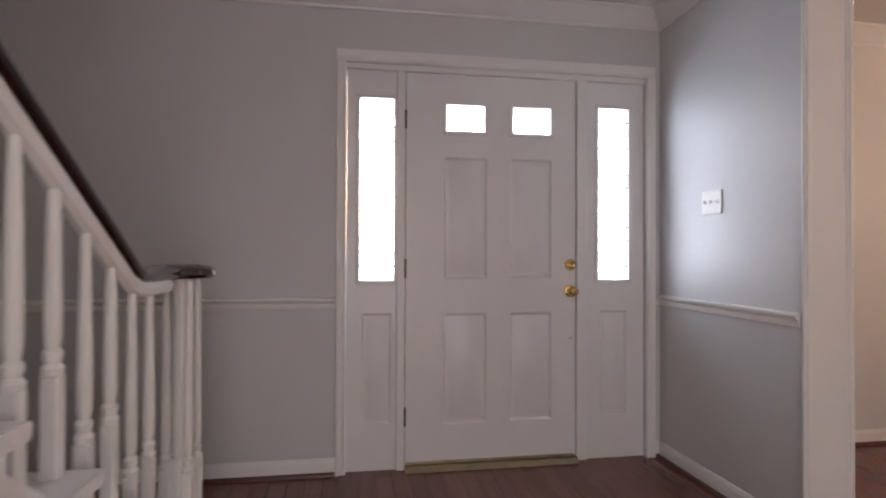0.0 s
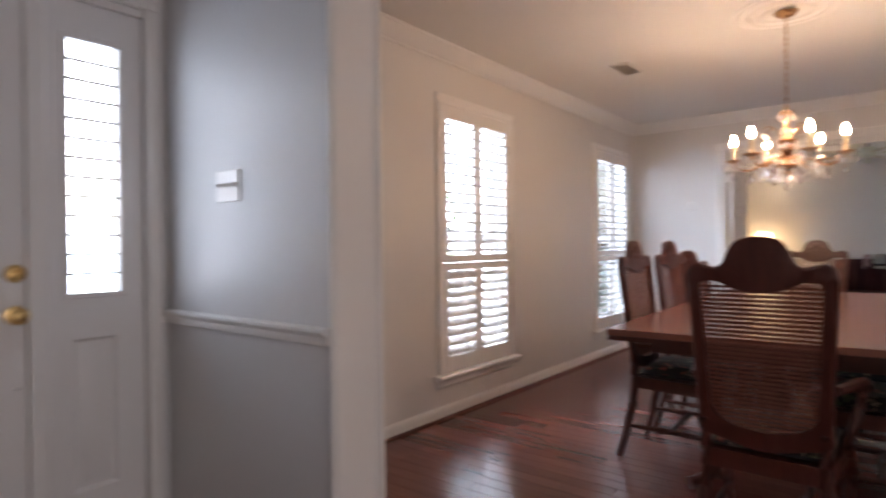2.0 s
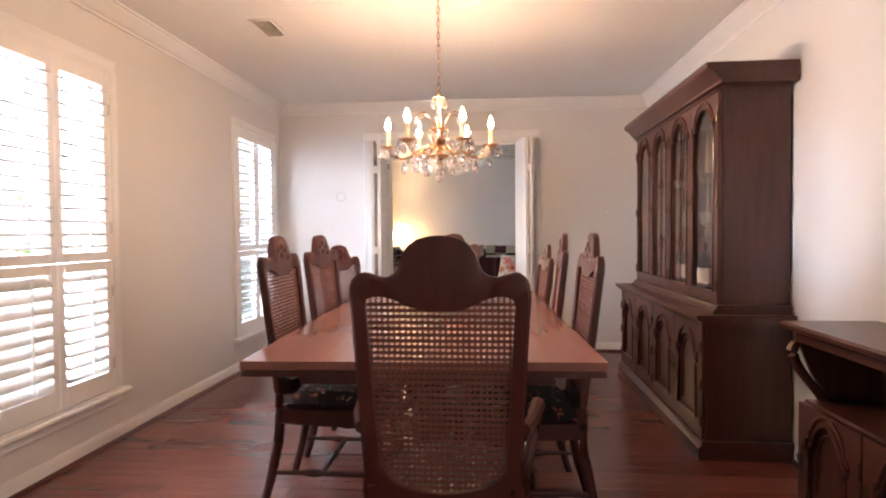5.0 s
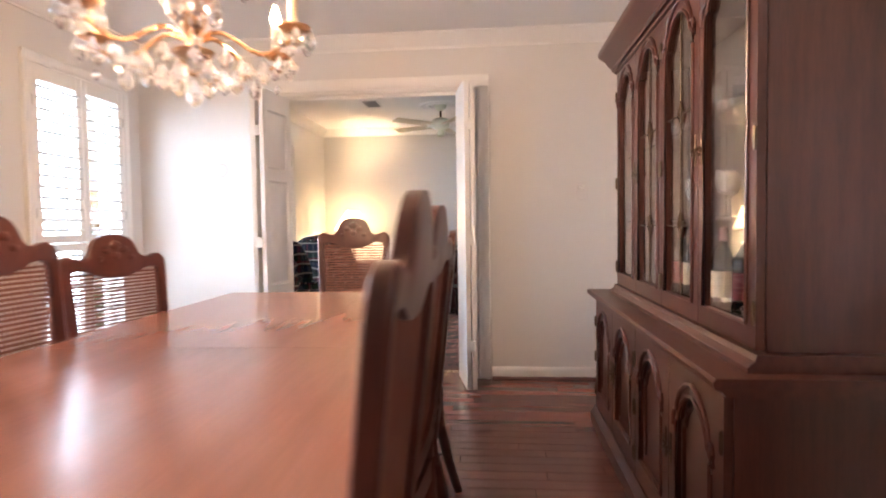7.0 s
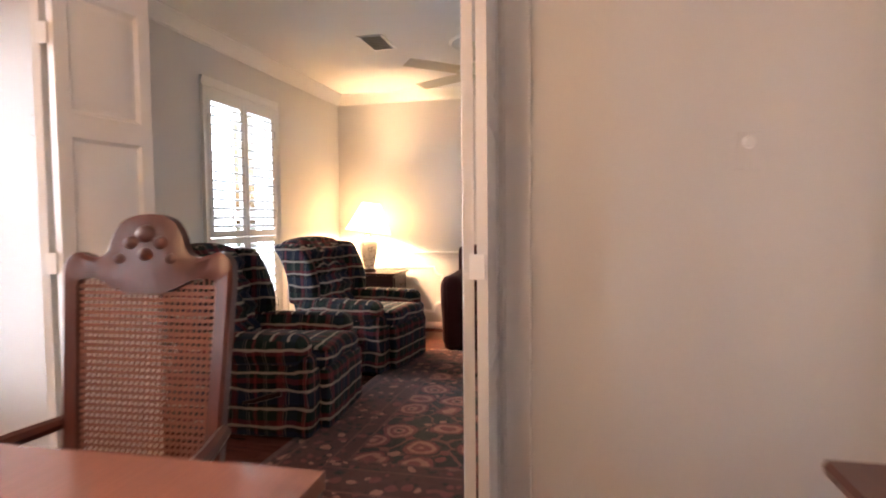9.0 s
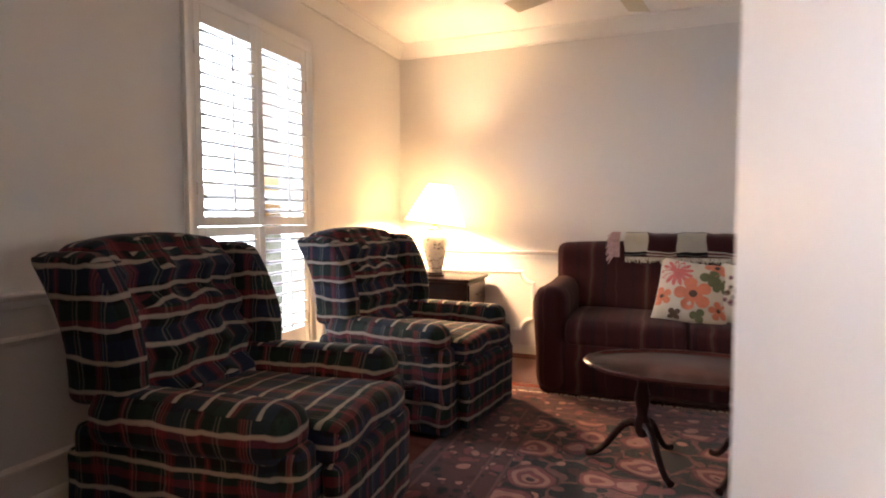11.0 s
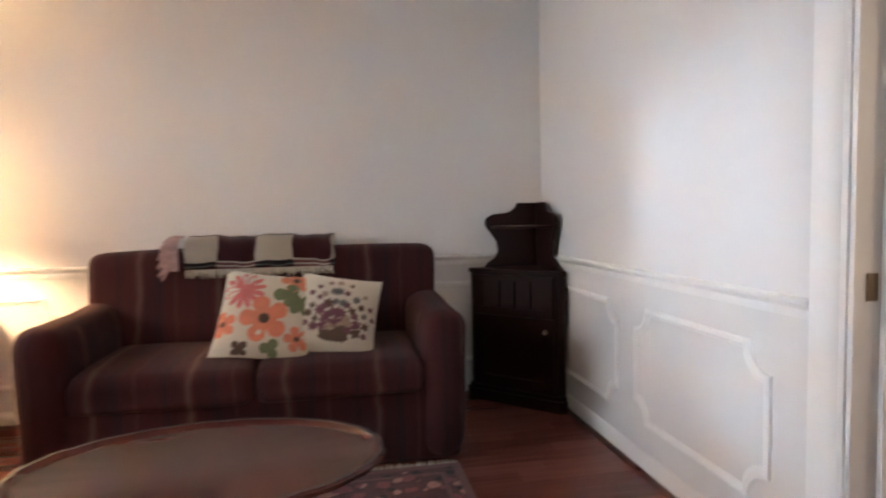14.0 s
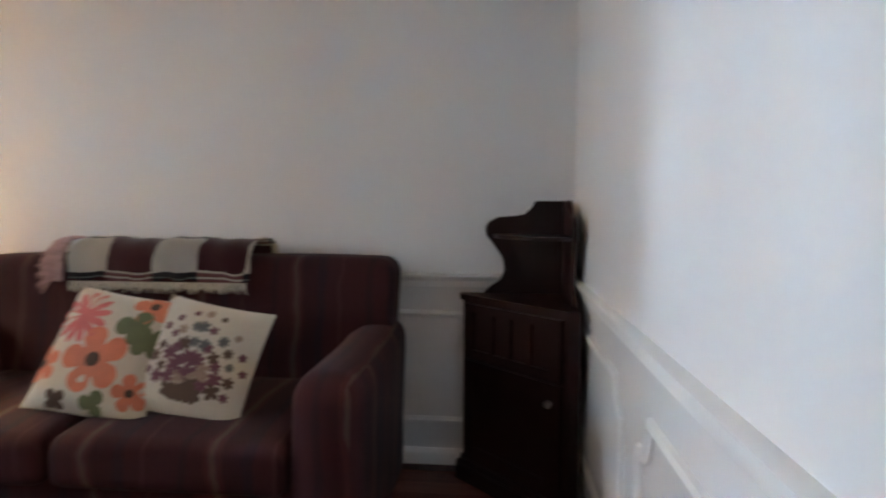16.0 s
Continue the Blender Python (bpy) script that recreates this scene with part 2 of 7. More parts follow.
TOP = 2.44
FRONT, FRONT2 = 3.05, 2.80            # room faces of the front wall: entry and dining, family room
PART0, PART1 = 1.62, 1.81             # wall between entry and dining room
MID0, MID1 = 6.84, 6.96               # wall between dining and family room
FAR, RIGHT = 10.65, -0.885            # family room
DRIGHT = -0.575                        # dining room's inner long wall

W1 = (3.42, 4.22, 0.30, 2.06)
W2 = (5.83, 6.63, 0.30, 2.06)
W3 = (8.44, 9.32, 0.30, 2.06)
ENTRY = (-0.085, 1.535, 0.0, 2.075)
wall_run("wall_north_entry", "x", FRONT, 0.18, -1.75, PART0, TOP, [ENTRY], "grey painted entry wall around the front door")
wall_run("wall_north_dining", "x", FRONT, 0.18, PART0, MID1, TOP, [W1, W2], "pale grey dining room wall with two shuttered windows", CREAMWALL)
wall_run("wall_north_family", "x", FRONT2, 0.18, MID1, FAR + 0.12, TOP, [W3], "pale grey family room wall with shuttered window", CREAMWALL)
wall_run("wall_partition", "y", PART0, PART1 - PART0, -0.75, FRONT, TOP, [(-0.30, 2.04, 0.0, 2.14)], "grey partition wall with wide cased opening")
wall_run("wall_middle", "y", MID0, MID1 - MID0, RIGHT - 0.12, FRONT, TOP, [(0.54, 2.10, 0.0, 2.065)], "grey wall with bifold door opening", CREAMWALL)
wall_run("wall_east", "y", FAR, 0.12, RIGHT - 0.12, FRONT2, TOP, [], "pale grey family room end wall with chair rail", CREAMWALL)
wall_run("wall_south_family", "x", RIGHT, -0.14, MID1, FAR, TOP, [(7.76, 8.585, 0.0, 2.05)], "pale grey family room wall with panel mouldings", CREAMWALL)
wall_run("wall_south_dining", "x", DRIGHT, -0.12, PART1, MID0, TOP, [], "pale grey dining room wall behind the cabinet", CREAMWALL)
wall_run("wall_west_entry", "y", -1.75, -0.12, -2.2, FRONT + 0.18, TOP, [], "grey entry wall beside the stairs")
# Opening added for the back fill lamp; out of view.
wall_run("wall_south_entry", "x", -2.2, -0.12, -1.87, PART1, TOP, [(-0.5, 1.1, 0.08, 2.03)], "grey unseen wall with an added opening behind the entry")
wall_run("wall_entry_back", "y", PART0, PART1 - PART0, -2.2, -0.75, TOP, [], "grey wall at the back of the entry")
# Hole in this wall is added for the hall fill; out of view.
wall_run("wall_hall_south", "x", -2.1, -0.12, 7.0, 9.6, TOP, [(7.65, 8.55, 0.65, 1.85)], "cream hall wall beyond the family room, opening added for fill")
wall_run("wall_hall_west", "y", 7.0, -0.12, -2.1, RIGHT - 0.14, TOP, [], "cream hall wall beyond the family room")
wall_run("wall_hall_east", "y", 9.6, 0.12, -2.1, RIGHT - 0.14, TOP, [], "cream hall wall beyond the family room")

for nm, x0, x1, y0, y1 in (("ceiling_entry", -1.87, PART0, -2.32, FRONT), ("ceiling_dining", PART0, MID0, -0.72, FRONT), ("ceiling_family", MID0, FAR + 0.12, -2.22, FRONT)):
    one(nm, box(B(), x0, x1, y0, y1, TOP, TOP + 0.12), CEIL, "smooth white painted ceiling", "ceiling", kind="structure", smooth=0)
one("roof_slab", box(B(), -2.0, 10.9, -2.4, 3.3, TOP + 0.13, TOP + 0.2), CEIL, "flat covering above the ceilings", "roof", kind="structure", smooth=0)

floor_bm = prism(B(), [(-1.87, -2.32), (PART1, -2.32), (PART1, -0.69), (6.88, -0.69), (6.88, -2.22), (9.72, -2.22), (9.72, -1.02), (10.77, -1.02), (10.77, 2.97), (6.95, 2.97), (6.95, 3.22), (-1.87, 3.22)], "z", -0.34, -0.012)
FLOOR = one("floor", floor_bm, SHOE, "dark red-brown stained hardwood strip floor", "floor", kind="structure", smooth=0)


# ---- mouldings ----
def crown(name, along, face, side, a, b):
    """Crown moulding below the ceiling. side: the way from the wall into the room."""
    s = side
    prof = [(0, 2.34), (0.012 * s, 2.34), (0.016 * s, 2.352), (0.03 * s, 2.362), (0.042 * s, 2.385), (0.07 * s, 2.41), (0.078 * s, 2.425), (0.088 * s, 2.428), (0.088 * s, 2.44), (0, 2.44)]
    return one(name, prism(B(), [(face + p, z) for p, z in prof], along, a, b), TRIM, "white stepped crown moulding at the ceiling", "moulding", kind="structure")


def skirting(along, face, side, a, b, h=0.085):
    s = side
    prof = [(0, 0), (0.014 * s, 0), (0.014 * s, h - 0.022), (0.011 * s, h - 0.014), (0.007 * s, h - 0.006), (0.004 * s, h), (0, h)]
    ob = one("baseboard", prism(B(), [(face + p, z) for p, z in prof], along, a, b), TRIM, "white baseboard with dark shoe moulding on the floor", "baseboard", kind="structure")
    shoe = [(0.0145 * s, 0), (0.030 * s, 0), (0.029 * s, 0.009), (0.024 * s, 0.016), (0.0145 * s, 0.019)]
    part("shoe_moulding", prism(B(), [(face + p, z) for p, z in shoe], along, a, b), SHOE, ob, "dark stained quarter-round shoe")
    return ob


def chair_rail(along, face, side, a, b, top=0.886):
    s = side
    z = top - 0.055
    prof = [(0, z), (0.008 * s, z), (0.012 * s, z + 0.012), (0.012 * s, z + 0.025), (0.022 * s, z + 0.034), (0.03 * s, z + 0.042), (0.03 * s, z + 0.051), (0.02 * s, z + 0.055), (0, z + 0.055)]
    return one("trim_chair_rail", prism(B(), [(face + p, q) for p, q in prof], along, a, b), TRIM, "white moulded chair rail along the wall", "chair rail", kind="structure")


crown("trim_crown_entry", "x", FRONT, -1, -1.75, PART0)
crown("trim_crown_entry", "y", PART0, -1, -0.75, FRONT)
crown("trim_crown_dining", "x", FRONT, -1, PART1, MID0)
crown("trim_crown_dining", "y", MID0, -1, DRIGHT, FRONT)
crown("trim_crown_dining", "x", DRIGHT, 1, PART1, MID0)
crown("trim_crown_dining", "y", PART1, 1, DRIGHT, FRONT)
crown("trim_crown_family", "x", FRONT2, -1, MID1, FAR)
crown("trim_crown_family", "y", FAR, -1, RIGHT, FRONT2)
crown("trim_crown_family", "x", RIGHT, 1, MID1, FAR)
crown("trim_crown_family", "y", MID1, 1, RIGHT, FRONT2)

skirting("x", FRONT, -1, -1.75, -0.135)
skirting("x", FRONT, -1, 1.585, PART0)
skirting("y", PART0, -1, 2.045, FRONT)
skirting("x", FRONT, -1, PART1, MID0)
skirting("y", MID0, -1, DRIGHT, 0.45)
skirting("y", MID0, -1, 2.19, FRONT)
skirting("x", DRIGHT, 1, PART1, MID0)
skirting("x", FRONT2, -1, MID1, FAR)
skirting("y", FAR, -1, RIGHT, FRONT2)
skirting("x", RIGHT, 1, 8.675, FAR)
chair_rail("x", FRONT, -1, -1.75, -0.135)
chair_rail("x", FRONT, -1, 1.585, PART0)
chair_rail("y", PART0, -1, 2.045, FRONT)
chair_rail("x", FRONT2, -1, MID1, 8.36, 0.81)
chair_rail("x", FRONT2, -1, 9.40, FAR, 0.81)
chair_rail("y", FAR, -1, RIGHT, FRONT2, 0.81)
chair_rail("x", RIGHT, 1, 8.675, FAR, 0.81)
chair_rail("y", MID1, 1, RIGHT, 0.45, 0.81)


def panel_moulding(along, face, side, a, b, z0=0.19, z1=0.66, notch=0.085):
    """A raised frame on the wall below the rail, with curved-in corners."""
    w, d = 0.028, 0.014
    def outline(o):
        pts = []
        for cx, cz, sx, sz in ((a, z0, 1, 1), (b, z0, -1, 1), (b, z1, -1, -1), (a, z1, 1, -1)):
            n, arc = notch, []
            for k in range(7):
                t = math.pi / 2 * k / 6
                arc.append((cx + sx * (o + n * math.cos(t)), cz + sz * (o + n * math.sin(t))))
            lip = [(cx + sx * (o + n + 0.02), cz + sz * o)], [(cx + sx * o, cz + sz * (o + n + 0.02))]
            run = lip[0] + arc + lip[1]
            if sx * sz > 0:
                run = run[::-1]
            pts += run
        return pts
    bm = B()
    rings = []
    for o, h in ((0, 0), (0.003, d * 0.7), (w * 0.5, d), (w * 0.75, d * 0.5), (w, d * 0.4), (w, 0)):
        rings.append([bm.verts.new((p, face + side * h, z) if along == "x" else (face + side * h, p, z)) for p, z in outline(o)])
    for r0, r1 in zip(rings, rings[1:]):
        k = len(r0)
        for i in range(k):
            bm.faces.new((r0[i], r0[(i + 1) % k], r1[(i + 1) % k], r1[i]))
    return one("trim_panel_moulding", bm, TRIM, "white panel moulding frame with scooped corners", "wall panel", kind="structure")


panel_moulding("x", RIGHT, 1, 8.815, 9.565)
panel_moulding("x", RIGHT, 1, 9.70, 10.55)
panel_moulding("y", FAR, -1, 1.68, 2.68)
panel_moulding("y", FAR, -1, 0.42, 1.50)
panel_moulding("y", FAR, -1, -0.80, 0.24)
panel_moulding("x", FRONT2, -1, 7.06, 8.24)
panel_moulding("x", FRONT2, -1, 9.50, 10.55)


def casing_profile(w):
    return [(0, 0), (0, 0.011), (w * 0.12, 0.017), (w * 0.3, 0.013), (w * 0.62, 0.016), (w * 0.78, 0.023), (w * 0.96, 0.025), (w, 0.02), (w, 0)]


def casing_leg(parent, along, face, side, inner, out, z0, z1, w=0.09, name="casing"):
    """One upright of a door casing; out: +1 or -1, away from the opening."""
    pts = [(inner + out * u, face + side * d) for u, d in casing_profile(w)]
    if along == "y":
        pts = [(q, p) for p, q in pts]
    return part(name, prism(B(), pts, "z", z0, z1), TRIM, parent)


def casing_head(parent, along, face, side, a, b, z, w=0.09, name="head_casing"):
    pts = [(face + side * d, z + u) for u, d in casing_profile(w)]
    return part(name, prism(B(), pts, along, a, b), TRIM, parent)


def cased_opening(name, label, along, faces, a, b, top, w=0.09, legs=(1, 1)):
    """Jamb lining and casings on both wall faces. faces: (room face, other face)."""
    f0, f1 = faces
    e = thing(name, label, "door frame", kind="structure")
    lo, hi = min(f0, f1), max(f0, f1)
    def lin(p0, p1, z0, z1):
        return box(B(), p0, p1, lo - 0.004, hi + 0.004, z0, z1) if along == "x" else box(B(), lo - 0.004, hi + 0.004, p0, p1, z0, z1)
    part("jamb", lin(a - 0.001, a + 0.02, 0, top), TRIM, e)
    part("jamb", lin(b - 0.02, b + 0.001, 0, top), TRIM, e)
    part("head_jamb", lin(a, b, top - 0.02, top + 0.001), TRIM, e)
    for face, side in ((lo, -1), (hi, 1)):
        for use, p, out in ((legs[0], a, -1), (legs[1], b, 1)):
            if use:
                casing_leg(e, along, face, side, p - out * 0.006, out, 0, top - 0.006, w)
        casing_head(e, along, face, side, a - w + 0.006, b + w - 0.006, top - 0.006, w)
    return e


cased_opening("door_frame_entry_dining", "white cased opening between entry and dining room", "y", (PART0, PART1), -0.30, 2.04, 2.14, legs=(1, 0))
cased_opening("door_frame_dining_family", "white cased opening with bifold doors folded back", "y", (MID0, MID1), 0.54, 2.10, 2.065)
for bx in (PART0 + 0.004, PART1 - 0.004):
    for dx in (-0.012, 0.0, 0.012):
        part("corner_bead", tube(B(), [(bx + dx, 2.018 + abs(dx) * 0.4, 0.0), (bx + dx, 2.018 + abs(dx) * 0.4, 2.12)], 0.007, 8), TRIM, bpy.data.objects["door_frame_entry_dining"])
hall = cased_opening("door_frame_family_hall", "white cased doorway with brass strike plate", "x", (RIGHT, RIGHT - 0.14), 7.76, 8.585, 2.05, 0.095)
part("door_stop", box(B(), 8.551, 8.566, -0.99, -0.955, 0, 2.03), TRIM, hall)
part("strike_plate", box(B(), 8.5625, 8.5655, -0.945, -0.915, 0.82, 0.885), OLDBRASS, hall, "worn brass strike plate")

# ---- front door and sidelights ----
TBRASS = make("worn_brass_threshold", (0.36, 0.29, 0.19), 0.42, 0.8, var=0.2, scale=20)
entry = thing("door_frame_entry", "white front door frame with two narrow sidelights", "door frame", kind="structure")
casing_leg(entry, "x", FRONT, -1, -0.085, -1, 0, 2.075, 0.05)
casing_leg(entry, "x", FRONT, -1, 1.535, 1, 0, 2.075, 0.05)
casing_head(entry, "x", FRONT, -1, -0.135, 1.585, 2.075, 0.06)
part("mullion", box(B(), 0.17, 0.213, FRONT + 0.0, FRONT + 0.12, 0.0, 2.045, 0.004), TRIM, entry)
part("mullion", box(B(), 1.139, 1.20, FRONT + 0.0, FRONT + 0.12, 0.0, 2.045, 0.004), TRIM, entry)
part("head_jamb", box(B(), -0.085, 1.535, FRONT + 0.0, FRONT + 0.12, 2.045, 2.075, 0.003), TRIM, entry)
part("door_stop", box(B(), 0.20, 0.232, FRONT + 0.0575, FRONT + 0.119, 0.02, 2.045), TRIM, entry)
part("door_stop", box(B(), 1.12, 1.15, FRONT + 0.0575, FRONT + 0.119, 0.02, 2.045), TRIM, entry)
part("threshold", prism(B(), [(FRONT - 0.045, 0.0), (FRONT + 0.12, 0.0), (FRONT + 0.12, 0.022), (FRONT - 0.02, 0.022)], "x", 0.213, 1.139), TBRASS, entry, "worn brass threshold")


def framed_panel(bm, x0, x1, z0, z1, y, depth=0.012):
    """A raised panel with sunk bevels, pressed into a door face that looks to -y."""
    rings = []
    for o, d in ((0, 0), (0.012, depth), (0.022, depth), (0.04, 0.002)):
        rings.append([bm.verts.new((px, y + d, pz)) for px, pz in ((x0 + o, z0 + o), (x1 - o, z0 + o), (x1 - o, z1 - o), (x0 + o, z1 - o))])
    for r0, r1 in zip(rings, rings[1:]):
        for i in range(4):
            bm.faces.new((r0[i], r0[(i + 1) % 4], r1[(i + 1) % 4], r1[i]))
    bm.faces.new(rings[-1])


def leaf_with_holes(x0, x1, z0, z1, y, thick, holes, panels):
    """A door leaf facing -y: glazed holes go through, panels are pressed in."""
    bm = B()
    cuts = sorted({x0, x1, *[h[0] for h in holes + panels], *[h[1] for h in holes + panels]})
    lev = sorted({z0, z1, *[h[2] for h in holes + panels], *[h[3] for h in holes + panels]})
    for i in range(len(cuts) - 1):
        for j in range(len(lev) - 1):
            c, z = (cuts[i] + cuts[i + 1]) / 2, (lev[j] + lev[j + 1]) / 2
            inside = lambda h: h[0] < c < h[1] and h[2] < z < h[3]
            if any(inside(h) for h in holes):
                continue
            q = ((cuts[i], lev[j]), (cuts[i + 1], lev[j]), (cuts[i + 1], lev[j + 1]), (cuts[i], lev[j + 1]))
            bm.faces.new([bm.verts.new((p, y + thick, s)) for p, s in q])
            if not any(inside(h) for h in panels):
                bm.faces.new([bm.verts.new((p, y, s)) for p, s in q])
    for a, b, c, d in holes + [(x0, x1, z0, z1)]:
        q = ((a, c), (b, c), (b, d), (a, d))
        for i in range(4):
            (p, s), (p2, s2) = q[i], q[(i + 1) % 4]
            bm.faces.new([bm.verts.new(v) for v in ((p, y, s), (p2, y, s2), (p2, y + thick, s2), (p, y + thick, s))])
    for a, b, c, d in panels:
        framed_panel(bm, a, b, c, d, y)
    bmesh.ops.remove_doubles(bm, verts=bm.verts[:], dist=0.0004)
    return bm


def lite(parent, x0, x1, z0, z1, y, bars=0):
    """A glazed light: moulded rim, pane, and lead bars."""
    rim = B()
    for a, b, c, d in ((x0 - 0.018, x1 + 0.018, z1 - 0.002, z1 + 0.018), (x0 - 0.018, x1 + 0.018, z0 - 0.018, z0 + 0.002), (x0 - 0.018, x0 + 0.002, z0 + 0.002, z1 - 0.002), (x1 - 0.002, x1 + 0.018, z0 + 0.002, z1 - 0.002)):
        box(rim, a, b, y - 0.008, y + 0.001, c, d, 0.003)
    frame_ob = part("window_frame", rim, DOORP, parent)
    g = part("pane", box(B(), x0 - 0.001, x1 + 0.001, y + 0.018, y + 0.022, z0 - 0.001, z1 + 0.001), PANE, parent)
    g.visible_shadow = False
    if bars:
        for k in range(1, bars):
            zz = z0 + (z1 - z0) * k / bars
            part("glazing_bar", box(B(), x0, x1, y + 0.010, y + 0.028, zz - 0.0035, zz + 0.0035), OLDBRASS, frame_ob)
        for xx in (x0 + 0.008, x1 - 0.008):
            part("glazing_bar", box(B(), xx - 0.002, xx + 0.002, y + 0.012, y + 0.026, z0, z1), STEEL, frame_ob)


DY = FRONT + 0.012
door = thing("door_1", "closed white panelled front door with two small lights", "door", kind="structure")
lites = [(0.428, 0.632, 1.745, 1.885), (0.786, 0.994, 1.745, 1.885)]
pan = [(0.415, 0.645, 0.975, 1.61), (0.77, 1.0, 0.975, 1.61), (0.415, 0.645, 0.225, 0.795), (0.77, 1.0, 0.225, 0.795)]
part("door_leaf", leaf_with_holes(0.217, 1.135, 0.024, 2.042, DY, 0.045, lites, pan), DOORP, door)
for a, b, c, d in lites:
    lite(door, a, b, c, d, DY)
knob = part("door_knob", lathe(B(), [(0.0, -0.068), (0.016, -0.066), (0.027, -0.056), (0.03, -0.044), (0.026, -0.03), (0.013, -0.022), (0.011, -0.012), (0.03, -0.008), (0.033, 0.0)], seg=20), BRASS, door, "polished brass door knob")
knob.matrix_basis = pose(1.106, DY, 0.908, -90)
dead = part("deadbolt", lathe(B(), [(0.0, -0.024), (0.022, -0.022), (0.027, -0.012), (0.032, -0.004), (0.032, 0.0)], seg=20), BRASS, door, "brass deadbolt with thumb turn")
dead.matrix_basis = pose(1.106, DY, 1.05, -90)
turn = part("thumb_turn", box(B(), -0.006, 0.006, -0.02, 0.02, -0.038, -0.022, 0.003), BRASS, dead)
turn.matrix_basis = pose(0, 0, 0, 0, 0, 50)
stud = part("peg", lathe(B(), [(0.0, -0.012), (0.007, -0.009), (0.008, 0.0)], seg=10), STEEL, door, "small dark stud")
stud.matrix_basis = pose(1.108, DY, 0.658, -90)
part("door_sweep", box(B(), 0.222, 1.13, DY - 0.006, DY + 0.002, 0.024, 0.038, 0.002), TBRASS, door, "worn brass sweep along the foot")
for hz in (0.27, 1.03, 1.80):
    part("hinge", lathe(B(), [(0.0, -0.05), (0.007, -0.048), (0.007, 0.048), (0.0, 0.05)], (0.213, DY - 0.006, hz), 8), OLDBRASS, door, "worn brass hinge")

for nm, x0, x1, g0, g1 in (("window_sidelight_west", -0.085, 0.17, -0.018, 0.156), ("window_sidelight_east", 1.20, 1.535, 1.268, 1.446)):
    sl = thing(nm, "white sidelight panel with tall leaded glass", "sidelight", kind="structure")
    c = (g0 + g1) / 2
    part("panel", leaf_with_holes(x0 + 0.001, x1 - 0.001, 0.001, 2.044, FRONT + 0.02, 0.045, [(g0, g1, 0.968, 1.905)], [(c - 0.075, c + 0.075, 0.235, 0.80)]), DOORP, sl)
    lite(sl, g0, g1, 0.968, 1.905, FRONT + 0.02, 13)


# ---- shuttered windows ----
# White blades toned down: their shade lines are put into the colour.
LOUV = make("louvre_shade_tone", (0.56, 0.55, 0.53), 0.5, var=0.05, scale=8)
